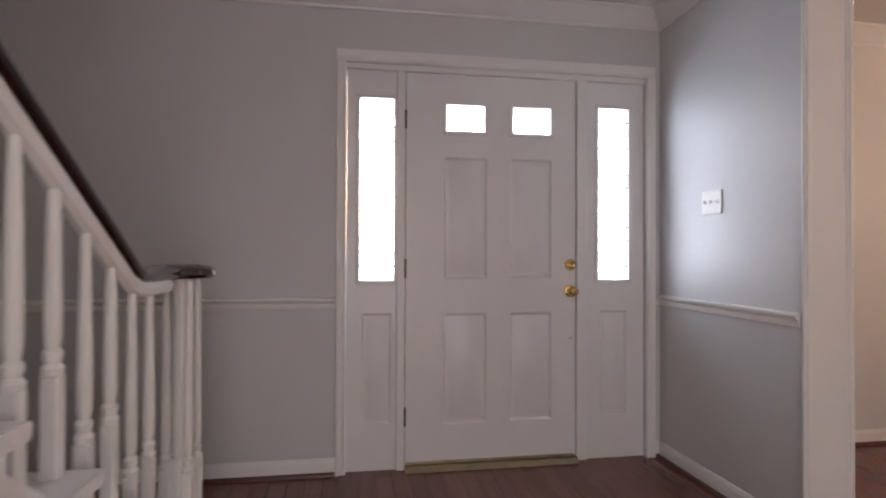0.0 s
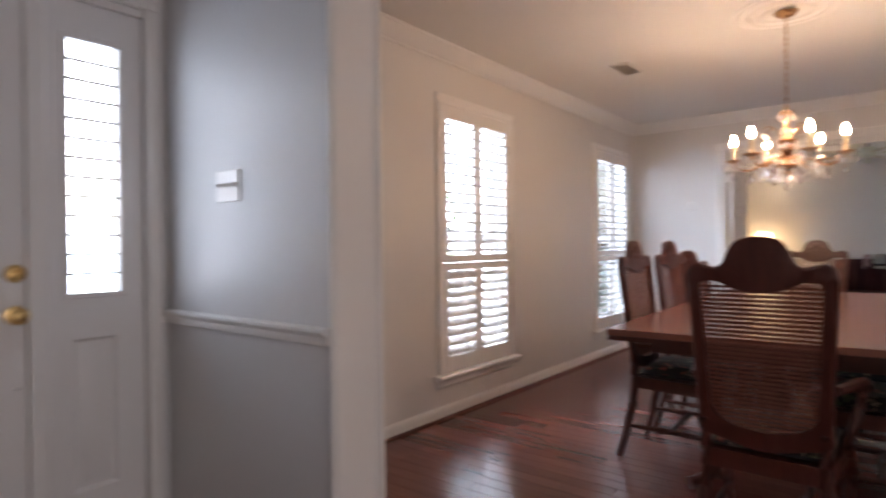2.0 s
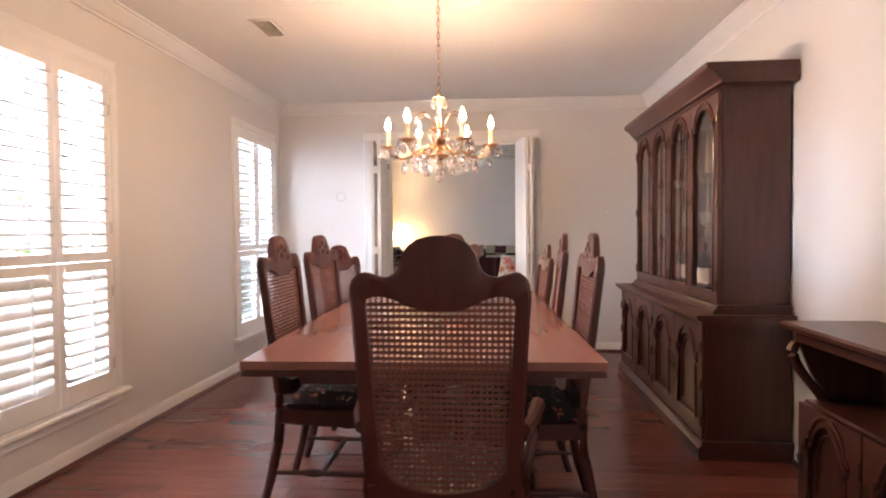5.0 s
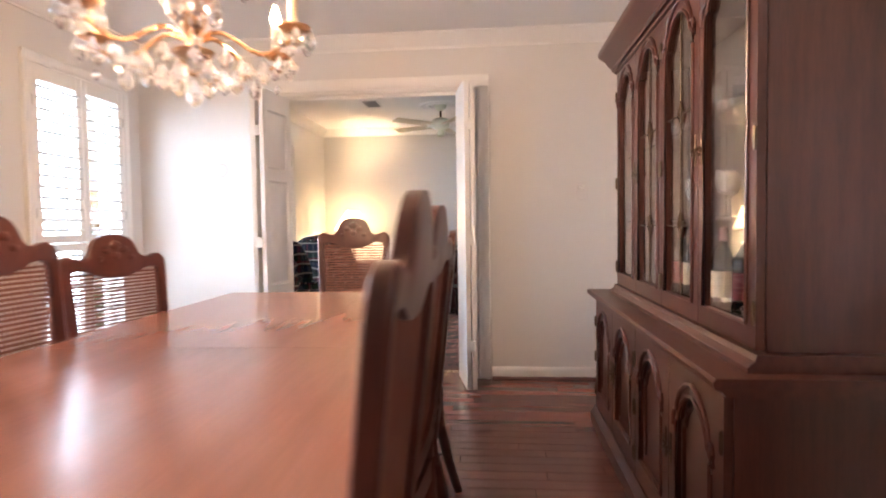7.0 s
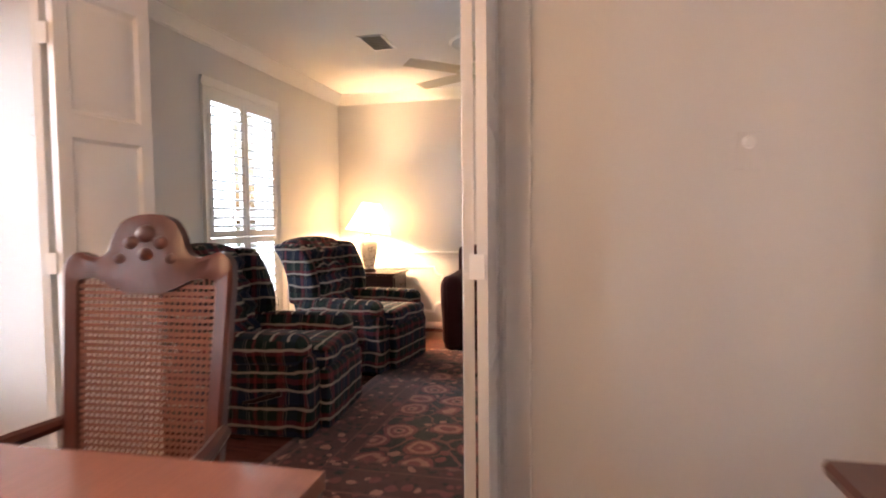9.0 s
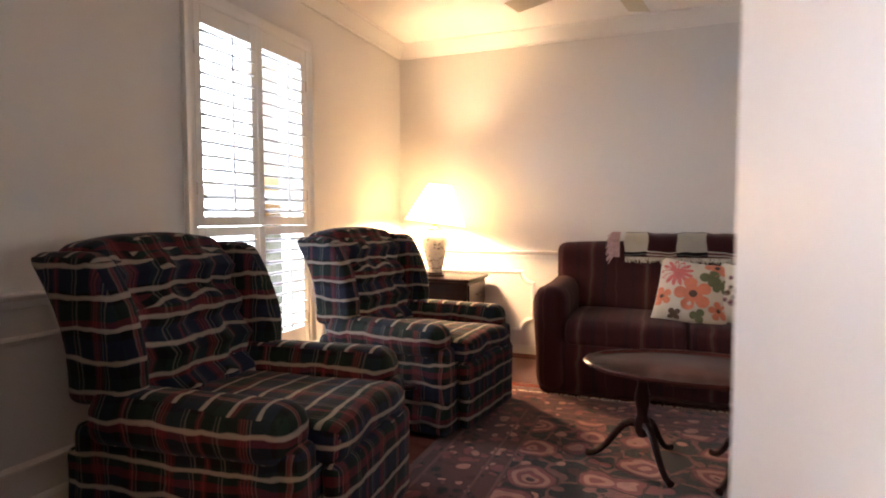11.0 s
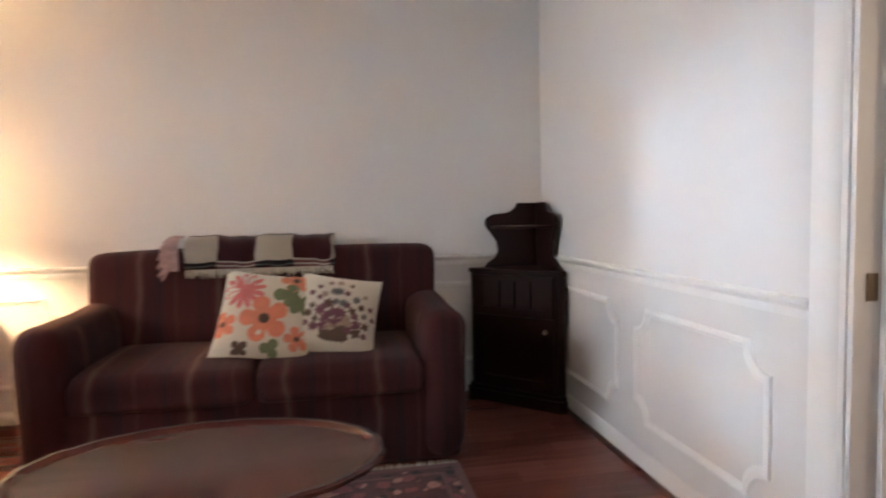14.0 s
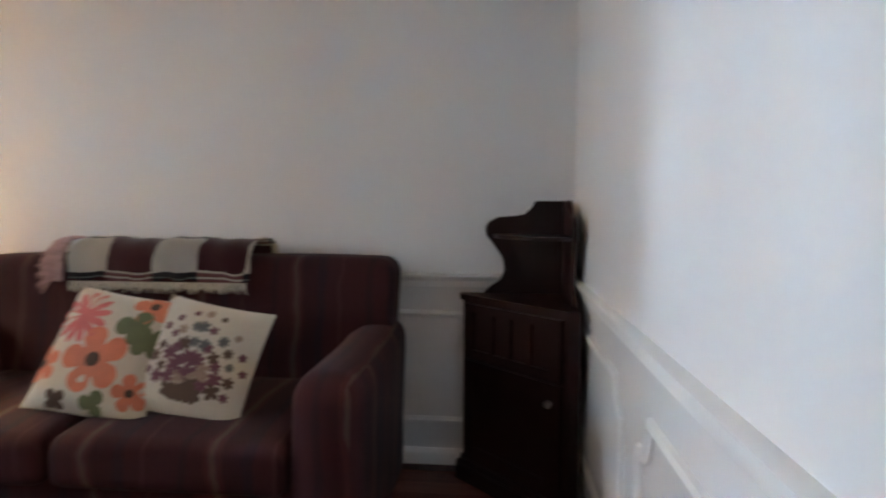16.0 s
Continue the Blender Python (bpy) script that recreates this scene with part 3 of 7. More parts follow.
def shutter_window(name, label, x0, x1, face, tilt_low=(48, 26), tilt_high=13):
    """A tall window with casing, stool and apron, sash behind, and two tiers of louvred shutters."""
    w = thing(name, label, "window", kind="structure")
    y = face
    zt, zb = 2.06, 0.30
    casing_leg(w, "x", y, -1, x0 + 0.004, -1, 0.30, zt, 0.065, "window_frame")
    casing_leg(w, "x", y, -1, x1 - 0.004, 1, 0.30, zt, 0.065, "window_frame")
    casing_head(w, "x", y, -1, x0 - 0.061, x1 + 0.061, zt - 0.004, 0.07, "window_frame")
    part("window_sill", prism(B(), [(y + 0.02, 0.262), (y - 0.05, 0.262), (y - 0.058, 0.27), (y - 0.058, 0.284), (y - 0.05, 0.292), (y + 0.02, 0.292)], "x", x0 - 0.095, x1 + 0.095), TRIM, w)
    part("apron", prism(B(), [(y, 0.205), (y - 0.012, 0.205), (y - 0.018, 0.218), (y - 0.014, 0.24), (y - 0.02, 0.262), (y, 0.262)], "x", x0 - 0.07, x1 + 0.07), TRIM, w)
    # sash and panes behind the shutters
    for sz0, sz1, sy in ((0.30, 1.19, 0.10), (1.17, 2.06, 0.128)):
        bm = B()
        for a, b, c, d in ((x0, x0 + 0.045, sz0, sz1), (x1 - 0.045, x1, sz0, sz1), (x0 + 0.045, x1 - 0.045, sz0, sz0 + 0.05), (x0 + 0.045, x1 - 0.045, sz1 - 0.045, sz1)):
            box(bm, a, b, y + sy, y + sy + 0.028, c, d)
        s = part("sash", bm, TRIM, w)
        g = part("pane", box(B(), x0 + 0.044, x1 - 0.044, y + sy + 0.012, y + sy + 0.016, sz0 + 0.049, sz1 - 0.044), PANE, s)
        g.visible_shadow = False
    mid = (x0 + x1) / 2
    for k, (a, b) in enumerate(((x0 + 0.003, mid - 0.002), (mid + 0.002, x1 - 0.003))):
        for tier, (za, zb2, lo, hi) in enumerate(((0.30, 1.018, 0.105, 0.048), (1.022, 2.057, 0.048, 0.085))):
            bm = B()
            st = 0.043
            for p, q, c, d in ((a, a + st, za, zb2), (b - st, b, za, zb2), (a + st, b - st, za, za + lo), (a + st, b - st, zb2 - hi, zb2)):
                box(bm, p, q, y - 0.014, y + 0.014, c, d, 0.0025)
            sh = part("shutter", bm, TRIM, w, "white louvred shutter panel")
            c0, c1 = za + lo, zb2 - hi
            n = round((c1 - c0) / 0.066)
            ang = tilt_low[k] if tier == 0 else tilt_high
            prof = []
            for i in range(10):
                t = 2 * math.pi * i / 10
                u, v = 0.037 * math.cos(t), 0.0085 * math.sin(t)
                prof.append((u * math.cos(radians(ang)) - v * math.sin(radians(ang)), u * math.sin(radians(ang)) + v * math.cos(radians(ang))))
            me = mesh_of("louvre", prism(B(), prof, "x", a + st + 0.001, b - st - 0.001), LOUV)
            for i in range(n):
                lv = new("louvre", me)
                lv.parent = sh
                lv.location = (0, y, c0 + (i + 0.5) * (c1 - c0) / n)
            rx = a + (b - a) * 0.5
            part("tilt_rod", box(B(), rx - 0.005, rx + 0.005, y - 0.05, y - 0.04, c0 + 0.02, c1 - 0.02, 0.002), TRIM, sh)
    for hz in (0.45, 0.85, 1.2, 1.85):
        for xx in (x0 + 0.001, x1 - 0.001):
            part("hinge", box(B(), xx - 0.005, xx + 0.005, y - 0.018, y - 0.012, hz - 0.03, hz + 0.03, 0.001), STEEL, w)
    return w


shutter_window("window_1", "tall white shuttered window with open upper louvres", W1[0], W1[1], FRONT)
shutter_window("window_2", "tall white shuttered window near the room corner", W2[0], W2[1], FRONT, (-12, -12))
shutter_window("window_3", "tall white shuttered window behind plaid armchairs", W3[0], W3[1], FRONT2, (-10, -10), 13)

# ---- entry: staircase and small fixtures ----
def baluster_profile(h, turn):
    """Square foot up to `turn`, turned collar, then a slim tapering shaft."""
    t = turn
    return [(0.0, t), (0.019, t), (0.0205, t + 0.012), (0.014, t + 0.022), (0.018, t + 0.034), (0.018, t + 0.042), (0.012, t + 0.05), (0.0155, t + 0.07), (0.0165, t + 0.12), (0.0135, t + 0.3), (0.0105, h), (0.0, h)]


SX = -0.62
stairs = thing("staircase", "white staircase with open ends and dark handrail", "stairs", SX, 2.3, 0, kind="structure")
TREADW = make("stair_tread_paint", (0.76, 0.75, 0.74), 0.35, var=0.03)
for k in range(1, 13):
    nose = 2.145 - 0.265 * (k - 1) - 2.3
    z = 0.17 * k
    last = 0.36 if k == 1 else 0.272
    part("riser", box(B(), -1.12, 0.05 if k > 1 else 0.14, nose - 0.30, nose - 0.02, z - 0.17 if k == 1 else z - 0.30, z - 0.03), TRIM, stairs)
    tr = B()
    prism(tr, [(nose - 0.29, z - 0.03), (nose - 0.006, z - 0.03), (nose, z - 0.022), (nose, z - 0.008), (nose - 0.006, z), (nose - 0.29, z)], "x", -1.12, 0.075 if k > 1 else 0.17)
    part("tread", tr, TREADW, stairs, "white painted tread with rounded nosing")
part("stringer", prism(B(), [(-0.25, 0), (-3.55, 0), (-3.55, 2.3), (-3.4, 2.3), (-0.25, 0.1)], "x", -0.02, 0.03), TRIM, stairs)


def rail_height(y):
    return 1.035 if y > 1.71 else 1.035 + (1.71 - y) * 0.575


for k in range(2, 13):
    for d in (0.046, 0.178):
        y = 2.145 - 0.265 * (k - 1) - d
        z, h = 0.17 * k, rail_height(y) - 0.02
        bal = part("baluster", lathe(B(), baluster_profile(h, z + 0.195), (0, y - 2.3, 0), 10), TRIM, stairs)
        part("baluster_foot", box(B(), -0.0165, 0.0165, y - 2.3165, y - 2.2835, z, z + 0.195, 0.003), TRIM, bal)
NEWELS = ((-0.04, 2.12), (0.032, 2.22), (0.04, 2.08), (-0.06, 2.26), (-0.005, 2.31))
for dx, y in NEWELS:
    bal = part("baluster", lathe(B(), baluster_profile(1.02, 0.40), (dx, y - 2.3, 0), 10), TRIM, stairs)
    part("baluster_foot", box(B(), dx - 0.018, dx + 0.018, y - 2.318, y - 2.282, 0.0, 0.40, 0.003), TRIM, bal)
part("newel_post", lathe(B(), [(0.0, 0.0), (0.042, 0.0), (0.042, 0.40), (0.03, 0.42), (0.036, 0.44), (0.03, 0.47), (0.034, 0.55), (0.026, 0.9), (0.034, 0.965), (0.038, 0.995), (0.04, 1.02), (0, 1.02)], (-0.005, -0.13, 0), 14), TRIM, stairs, "turned white newel post")
rail_pts = [(0, y - 2.3, rail_height(y) + 0.01) for y in (-1.4, 0.0, 0.8, 1.3, 1.6)] + [(0, 1.67 - 2.3, 1.067), (0, 1.73 - 2.3, 1.047), (0, 1.82 - 2.3, 1.043), (0, 1.98 - 2.3, 1.043)]
for k in range(10):
    a = -math.pi / 2 + k * 0.42
    r = 0.115 - k * 0.006
    rail_pts.append((0.015 + r * math.cos(a + math.pi / 2 + 1.57), 2.10 - 2.3 + r * math.sin(a + math.pi / 2 + 1.57) * -1, 1.043))
part("handrail", tube(B(), rail_pts, 0.033, 12, 0.72), HANDRAIL, stairs, "dark glossy wooden handrail with volute")
part("volute_cap", lathe(B(), [(0, 0.0), (0.10, 0.0), (0.112, 0.012), (0.108, 0.03), (0.09, 0.04), (0, 0.042)], (0.0, -0.17, 1.023), 24), HANDRAIL, stairs)
part("rail_underside", tube(B(), [(p[0], p[1], p[2] - 0.036) for p in rail_pts[:9]], 0.024, 8), TRIM, stairs, "white strip below the handrail")

sw = thing("light_switch", "white three-gang switch plate on the grey wall", "light switch", PART0, 2.585, 1.352)
part("plate", box(B(), -0.006, 0.0, -0.075, 0.075, -0.057, 0.057, 0.003), TRIM, sw)
for k in (-0.046, 0, 0.046):
    part("toggle", prism(B(), [(-0.018, 0.004), (-0.006, -0.006), (-0.006, 0.01), (-0.016, 0.012)], "y", k - 0.005, k + 0.005), TRIM, sw)


def outlet(x, y, z, turn=0):
    o = thing("wall_outlet", "white double outlet plate on the wall", "outlet", x, y, z, turn)
    part("plate", box(B(), -0.035, 0.035, -0.006, 0.0, -0.057, 0.057, 0.003), TRIM, o)
    for dz in (-0.022, 0.022):
        part("socket", box(B(), -0.016, 0.016, -0.0085, -0.005, dz - 0.013, dz + 0.013, 0.003), TRIM, o)


outlet(2.62, FRONT, 0.40)
outlet(9.72, FRONT2, 0.40)

# ---- dining room ----
# bifold doors folded back on both sides of the opening
def folded_leaf(parent, p0, p1, thick=0.03):
    """A panelled leaf standing from p0 to p1 in plan."""
    d = Vector((p1[0] - p0[0], p1[1] - p0[1], 0))
    w = d.length
    ob = part("door_leaf", leaf_with_holes(0, w, 0.012, 2.035, 0, thick, [], [(0.05, w - 0.05, 0.12, 0.62), (0.05, w - 0.05, 0.70, 1.42), (0.05, w - 0.05, 1.50, 1.90)]), DOORP, parent)
    ob.matrix_basis = pose(p0[0], p0[1], 0, 0, 0, math.degrees(math.atan2(d.y, d.x)))
    return ob


for lab, leaves in (("white bifold door folded against the far jamb", (((6.505, 2.015), (6.875, 2.06)), ((6.50, 1.955), (6.87, 1.905)))),
                    ("white bifold door folded beside the plain wall", (((6.510, 0.545), (6.875, 0.565)), ((6.510, 0.583), (6.87, 0.66))))):
    bf = thing("bifold_door", lab, "door", group="bifold doors", kind="structure")
    for p0, p1 in leaves:
        lf = folded_leaf(bf, p0, p1)
    for hz in (0.3, 1.0, 1.75):
        part("hinge", box(B(), leaves[1][0][0] - 0.008, leaves[1][0][0] + 0.001, (leaves[0][0][1] + leaves[1][0][1]) / 2 - 0.012, (leaves[0][0][1] + leaves[1][0][1]) / 2 + 0.03, hz - 0.035, hz + 0.035, 0.001), TRIM, bf)
part("door_track", box(B(), MID0 + 0.03, MID1 - 0.03, 0.56, 2.08, 2.02, 2.044), TRIM, bpy.data.objects["door_frame_dining_family"])

# dining table
table = thing("dining_table", "long polished reddish wood dining table with leaves", "table", 4.34, 1.20, 0, 1.9)
TX, TY, TZ = 1.385, 0.576, 0.755
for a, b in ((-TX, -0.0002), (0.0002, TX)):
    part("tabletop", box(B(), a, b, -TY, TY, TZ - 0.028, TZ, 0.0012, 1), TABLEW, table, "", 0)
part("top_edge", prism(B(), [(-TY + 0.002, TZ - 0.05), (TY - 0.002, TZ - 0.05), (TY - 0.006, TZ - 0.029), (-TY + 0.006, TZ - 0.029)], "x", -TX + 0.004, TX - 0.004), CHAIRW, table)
ap = B()
for x0, x1, y0, y1 in ((-1.2, 1.2, -0.44, -0.415), (-1.2, 1.2, 0.415, 0.44), (-1.2, -1.175, -0.415, 0.415), (1.175, 1.2, -0.415, 0.415)):
    box(ap, x0, x1, y0, y1, TZ - 0.12, TZ - 0.051)
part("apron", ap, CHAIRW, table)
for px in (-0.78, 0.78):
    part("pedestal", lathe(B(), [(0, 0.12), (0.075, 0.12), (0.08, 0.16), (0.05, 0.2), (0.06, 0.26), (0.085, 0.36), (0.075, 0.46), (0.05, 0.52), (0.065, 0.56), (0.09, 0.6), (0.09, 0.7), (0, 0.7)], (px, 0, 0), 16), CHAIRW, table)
    for k in range(4):
        a = math.pi / 4 + k * math.pi / 2
        c, s = math.cos(a), math.sin(a)
        part("foot", tube(B(), bezier((px + 0.05 * c, 0.05 * s, 0.2), (px + 0.2 * c, 0.2 * s, 0.24), (px + 0.3 * c, 0.3 * s, 0.03), (px + 0.43 * c, 0.43 * s, 0.03), 8), [0.035, 0.035, 0.034, 0.032, 0.03, 0.028, 0.026, 0.027, 0.03], 8), CHAIRW, table)


# floral seat fabric
def floral(name, ground, petals, leaves_c, light, scale, fill=0.30):
    m = bpy.data.materials.new(name)
    m.use_nodes = True
    n, l = m.node_tree.nodes, m.node_tree.links
    b = n["Principled BSDF"]
    b.inputs["Roughness"].default_value = 0.85
    b.inputs["Sheen Weight"].default_value = 0.2
    co = n.new("ShaderNodeTexCoord")
    vo, vo2, nz = n.new("ShaderNodeTexVoronoi"), n.new("ShaderNodeTexVoronoi"), n.new("ShaderNodeTexNoise")
    ad = n.new("ShaderNodeMixRGB")
    ad.blend_type, ad.inputs[0].default_value = "ADD", 0.12
    nz.inputs["Scale"].default_value = scale * 1.5
    l.new(co.outputs["Object"], nz.inputs["Vector"])
    l.new(co.outputs["Object"], ad.inputs[1])
    l.new(nz.outputs["Color"], ad.inputs[2])
    for v, s in ((vo, scale), (vo2, scale * 1.9)):
        v.inputs["Scale"].default_value = s
        l.new(ad.outputs[0], v.inputs["Vector"])
    sep = n.new("ShaderNodeSeparateColor")
    l.new(vo.outputs["Color"], sep.inputs[0])
    pick = n.new("ShaderNodeValToRGB")
    pick.color_ramp.interpolation = "CONSTANT"
    l.new(sep.outputs[0], pick.inputs[0])
    el = pick.color_ramp.elements
    el[0].color, el[1].color, el[1].position = (*petals, 1), (*leaves_c, 1), 0.36
    e = el.new(0.68)
    e.color = (*light, 1)
    mask = n.new("ShaderNodeValToRGB")
    mask.color_ramp.elements[0].position, mask.color_ramp.elements[1].position = fill, fill + 0.06
    mask.color_ramp.elements[0].color, mask.color_ramp.elements[1].color = (1, 1, 1, 1), (0, 0, 0, 1)
    l.new(vo.outputs["Distance"], mask.inputs[0])
    mask2 = n.new("ShaderNodeValToRGB")
    mask2.color_ramp.elements[0].position, mask2.color_ramp.elements[1].position = 0.12, 0.16
    mask2.color_ramp.elements[0].color, mask2.color_ramp.elements[1].color = (0.5, 0.5, 0.5, 1), (0, 0, 0, 1)
    l.new(vo2.outputs["Distance"], mask2.inputs[0])
    m1, m2 = n.new("ShaderNodeMixRGB"), n.new("ShaderNodeMixRGB")
    l.new(mask.outputs[0], m1.inputs[0])
    m1.inputs[1].default_value = (*ground, 1)
    l.new(pick.outputs[0], m1.inputs[2])
    l.new(mask2.outputs[0], m2.inputs[0])
    l.new(m1.outputs[0], m2.inputs[1])
    m2.inputs[2].default_value = (*light, 1)
    l.new(m2.outputs[0], b.inputs["Base Color"])
    bp = n.new("ShaderNodeBump")
    bp.inputs["Strength"].default_value, bp.inputs["Distance"].default_value = 0.15, 0.003
    fine = n.new("ShaderNodeTexNoise")
    fine.inputs["Scale"].default_value = 400
    l.new(co.outputs["Object"], fine.inputs["Vector"])
    l.new(fine.outputs["Fac"], bp.inputs["Height"])
    l.new(bp.outputs[0], b.inputs["Normal"])
    return m


SEATF = floral("dark_floral_seat", (0.012, 0.012, 0.014), (0.35, 0.10, 0.07), (0.08, 0.12, 0.06), (0.42, 0.36, 0.28), 22)

OUTER = [(-.205, .50), (-.208, .57), (-.216, .75), (-.226, .95), (-.229, 1.01), (-.222, 1.045), (-.195, 1.064), (-.165, 1.058), (-.135, 1.052), (-.108, 1.068), (-.092, 1.105), (-.062, 1.138), (0, 1.15)]
INNER = [(-.162, .575), (-.168, .62), (-.177, .75), (-.187, .95), (-.189, .985), (-.183, 1.0), (-.165, 1.006), (-.142, 1.006), (-.118, 1.0), (-.095, .99), (-.07, .98), (-.04, .974), (0, .972)]


def lean(p, y):
    """Chair backs lean away from the seat."""
    return (p[0], y - 0.20 - (p[1] - 0.42) * 0.11, p[1])


def eased(ring, n=3):
    """A closed outline with rounded run between its corners."""
    out, k = [], len(ring)
    for i in range(k):
        a, b, c, d = (Vector(ring[(i + o) % k]) for o in (-1, 0, 1, 2))
        for j in range(n):
            t = j / n
            out.append(tuple(0.5 * (2 * b + (c - a) * t + (2 * a - 5 * b + 4 * c - d) * t ** 2 + (3 * b - a - 3 * c + d) * t ** 3)))
    return out


def chair_back_frame():
    half_o, half_i = OUTER, INNER
    outer = half_o + [(-x, z) for x, z in half_o[-2::-1]] + [(0.13, 0.475), (0, 0.452), (-0.13, 0.475)]
    inner = half_i + [(-x, z) for x, z in half_i[-2::-1]] + [(0.11, 0.535), (0, 0.515), (-0.11, 0.535)]
    outer, inner = eased(outer), eased(inner)
    bm = B()
    k = len(outer)
    rows = []
    for ring, y in ((outer, -0.011), (outer, 0.011)):
        rows.append([bm.verts.new(lean(p, y)) for p in ring])
    mid_ring = [((o[0] * 0.8 + i[0] * 0.2), (o[1] * 0.8 + i[1] * 0.2)) for o, i in zip(outer, inner)]
    f = [bm.verts.new(lean(p, 0.017)) for p in mid_ring]
    mi = [bm.verts.new(lean(p, 0.013)) for p in inner]
    bi = [bm.verts.new(lean(p, -0.013)) for p in inner]
    bk = [bm.verts.new(lean(p, -0.017)) for p in mid_ring]
    for a, b in ((rows[0], rows[1]), (rows[1], f), (f, mi), (mi, bi), (bi, bk), (bk, rows[0])):
        for i in range(k):
            bm.faces.new((a[i], a[(i + 1) % k], b[(i + 1) % k], b[i]))
    return bm


def in_panel(x, z):
    """Half width of the caned opening at height z, and whether it is below its top curve at x."""
    return abs(x) < 0.172 + (z - 0.5) * 0.035 and 0.485 < z < 0.975 + 0.03 * min(1, abs(x) / 0.16)


def cane_panel():
    bm = B()
    pitch, half, flat = 0.0148, 0.0027, 0.0040
    for y, t in ((0.0, 0.0014),):
        for i in range(-13, 14):
            x = i * pitch
            z0, z1 = 0.505 + 0.12 * abs(x), 0.978 + 0.03 * min(1, abs(x) / 0.16)
            pts = [(x - half, z0), (x + half, z0), (x + half * 1.05, z1), (x - half * 1.05, z1)]
            q = [bm.verts.new(lean(p, y)) for p in pts] + [bm.verts.new(lean(p, y + t)) for p in pts]
            for a in ((0, 1, 2, 3), (7, 6, 5, 4), (0, 4, 5, 1), (1, 5, 6, 2), (2, 6, 7, 3), (3, 7, 4, 0)):
                bm.faces.new([q[j] for j in a])
        for j in range(2, 35):
            z = 0.484 + j * pitch
            hw = 0.170 + (z - 0.5) * 0.04
            pts = [(-hw, z - flat), (hw, z - flat), (hw, z + flat), (-hw, z + flat)]
            yy = y + 0.0013
            q = [bm.verts.new(lean(p, yy)) for p in pts] + [bm.verts.new(lean(p, yy + t)) for p in pts]
            for a in ((0, 1, 2, 3), (7, 6, 5, 4), (0, 4, 5, 1), (1, 5, 6, 2), (2, 6, 7, 3), (3, 7, 4, 0)):
                bm.faces.new([q[j] for j in a])
    return bm


def dining_chair(label, arms=False, group="chairs round the table"):
    c = thing("dining_chair", label, "chair", group=group)
    part("back_frame", chair_back_frame(), CHAIRW, c)
    tagged(part("cane_panel", cane_panel(), CANE, c, "open woven cane", 0), kind="stuff")
    for dx, dz, r in ((0, 1.105, 0.024), (-0.04, 1.085, 0.018), (0.04, 1.085, 0.018), (-0.07, 1.05, 0.014), (0.07, 1.05, 0.014), (0, 1.06, 0.018)):
        p = lean((dx, dz), 0.014)
        crest = B()
        bmesh.ops.create_icosphere(crest, subdivisions=2, radius=r, matrix=Matrix.Translation(p) @ Matrix.Diagonal((1.2, 0.45, 0.9, 1)))
        part("crest_carving", crest, CHAIRW, c)
    seat = [(-0.20, -0.22), (0.20, -0.22), (0.235, 0.12), (0.22, 0.2), (0.12, 0.235), (0, 0.24), (-0.12, 0.235), (-0.22, 0.2), (-0.235, 0.12)]
    part("seat_frame", prism(B(), seat, "z", 0.375, 0.435), CHAIRW, c)
    part("seat", cushion(B(), -0.205, 0.205, -0.2, 0.215, 0.436, 0.475, 0.035, 8, 0.05), SEATF, c, "dark floral upholstered seat")
    for s in (-1, 1):
        part("leg", tube(B(), [(s * 0.186, -0.214, 0.54), (s * 0.186, -0.204, 0.44), (s * 0.19, -0.212, 0.3), (s * 0.198, -0.245, 0.14), (s * 0.205, -0.285, 0.0)], [0.021, 0.023, 0.022, 0.019, 0.017], 10), CHAIRW, c)
        part("leg", tube(B(), bezier((s * 0.205, 0.19, 0.39), (s * 0.245, 0.235, 0.28), (s * 0.18, 0.185, 0.12), (s * 0.215, 0.225, 0.0), 8), [0.03, 0.029, 0.026, 0.022, 0.019, 0.017, 0.016, 0.018, 0.022], 8), CHAIRW, c)
        part("stretcher", tube(B(), [(s * 0.203, -0.235, 0.17), (s * 0.2, -0.1, 0.17), (s * 0.2, -0.06, 0.17), (s * 0.2, -0.02, 0.17), (s * 0.2, 0.1, 0.17), (s * 0.197, 0.195, 0.17)], [0.009, 0.011, 0.018, 0.011, 0.012, 0.009], 8), CHAIRW, c)
    part("stretcher", tube(B(), [(-0.2, -0.03, 0.17), (-0.1, -0.03, 0.17), (-0.03, -0.03, 0.17), (0, -0.03, 0.17), (0.03, -0.03, 0.17), (0.1, -0.03, 0.17), (0.2, -0.03, 0.17)], [0.009, 0.013, 0.011, 0.02, 0.011, 0.013, 0.009], 8), CHAIRW, c)
    if arms:
        for s in (-1, 1):
            part("arm", tube(B(), [(s * 0.215, -0.225, 0.68), (s * 0.245, -0.12, 0.675), (s * 0.265, 0.0, 0.665), (s * 0.275, 0.08, 0.65), (s * 0.275, 0.11, 0.63), (s * 0.27, 0.095, 0.615)], [0.016, 0.018, 0.022, 0.024, 0.022, 0.014], 8), CHAIRW, c)
            part("arm_post", tube(B(), bezier((s * 0.268, 0.055, 0.645), (s * 0.285, 0.1, 0.58), (s * 0.22, 0.02, 0.5), (s * 0.232, 0.05, 0.41), 6), 0.016, 8), CHAIRW, c)
    return c


# crest of a chair stands 0.28 behind its middle
def seat_at(cx, cy, turn):
    a = radians(turn)
    return pose(cx - 0.285 * math.sin(a), cy + 0.285 * math.cos(a), 0, 0, 0, turn)


side = dining_chair("reddish wood side chair with cane back, tucked under table")
side.matrix_world = seat_at(3.68, 1.89, 180)
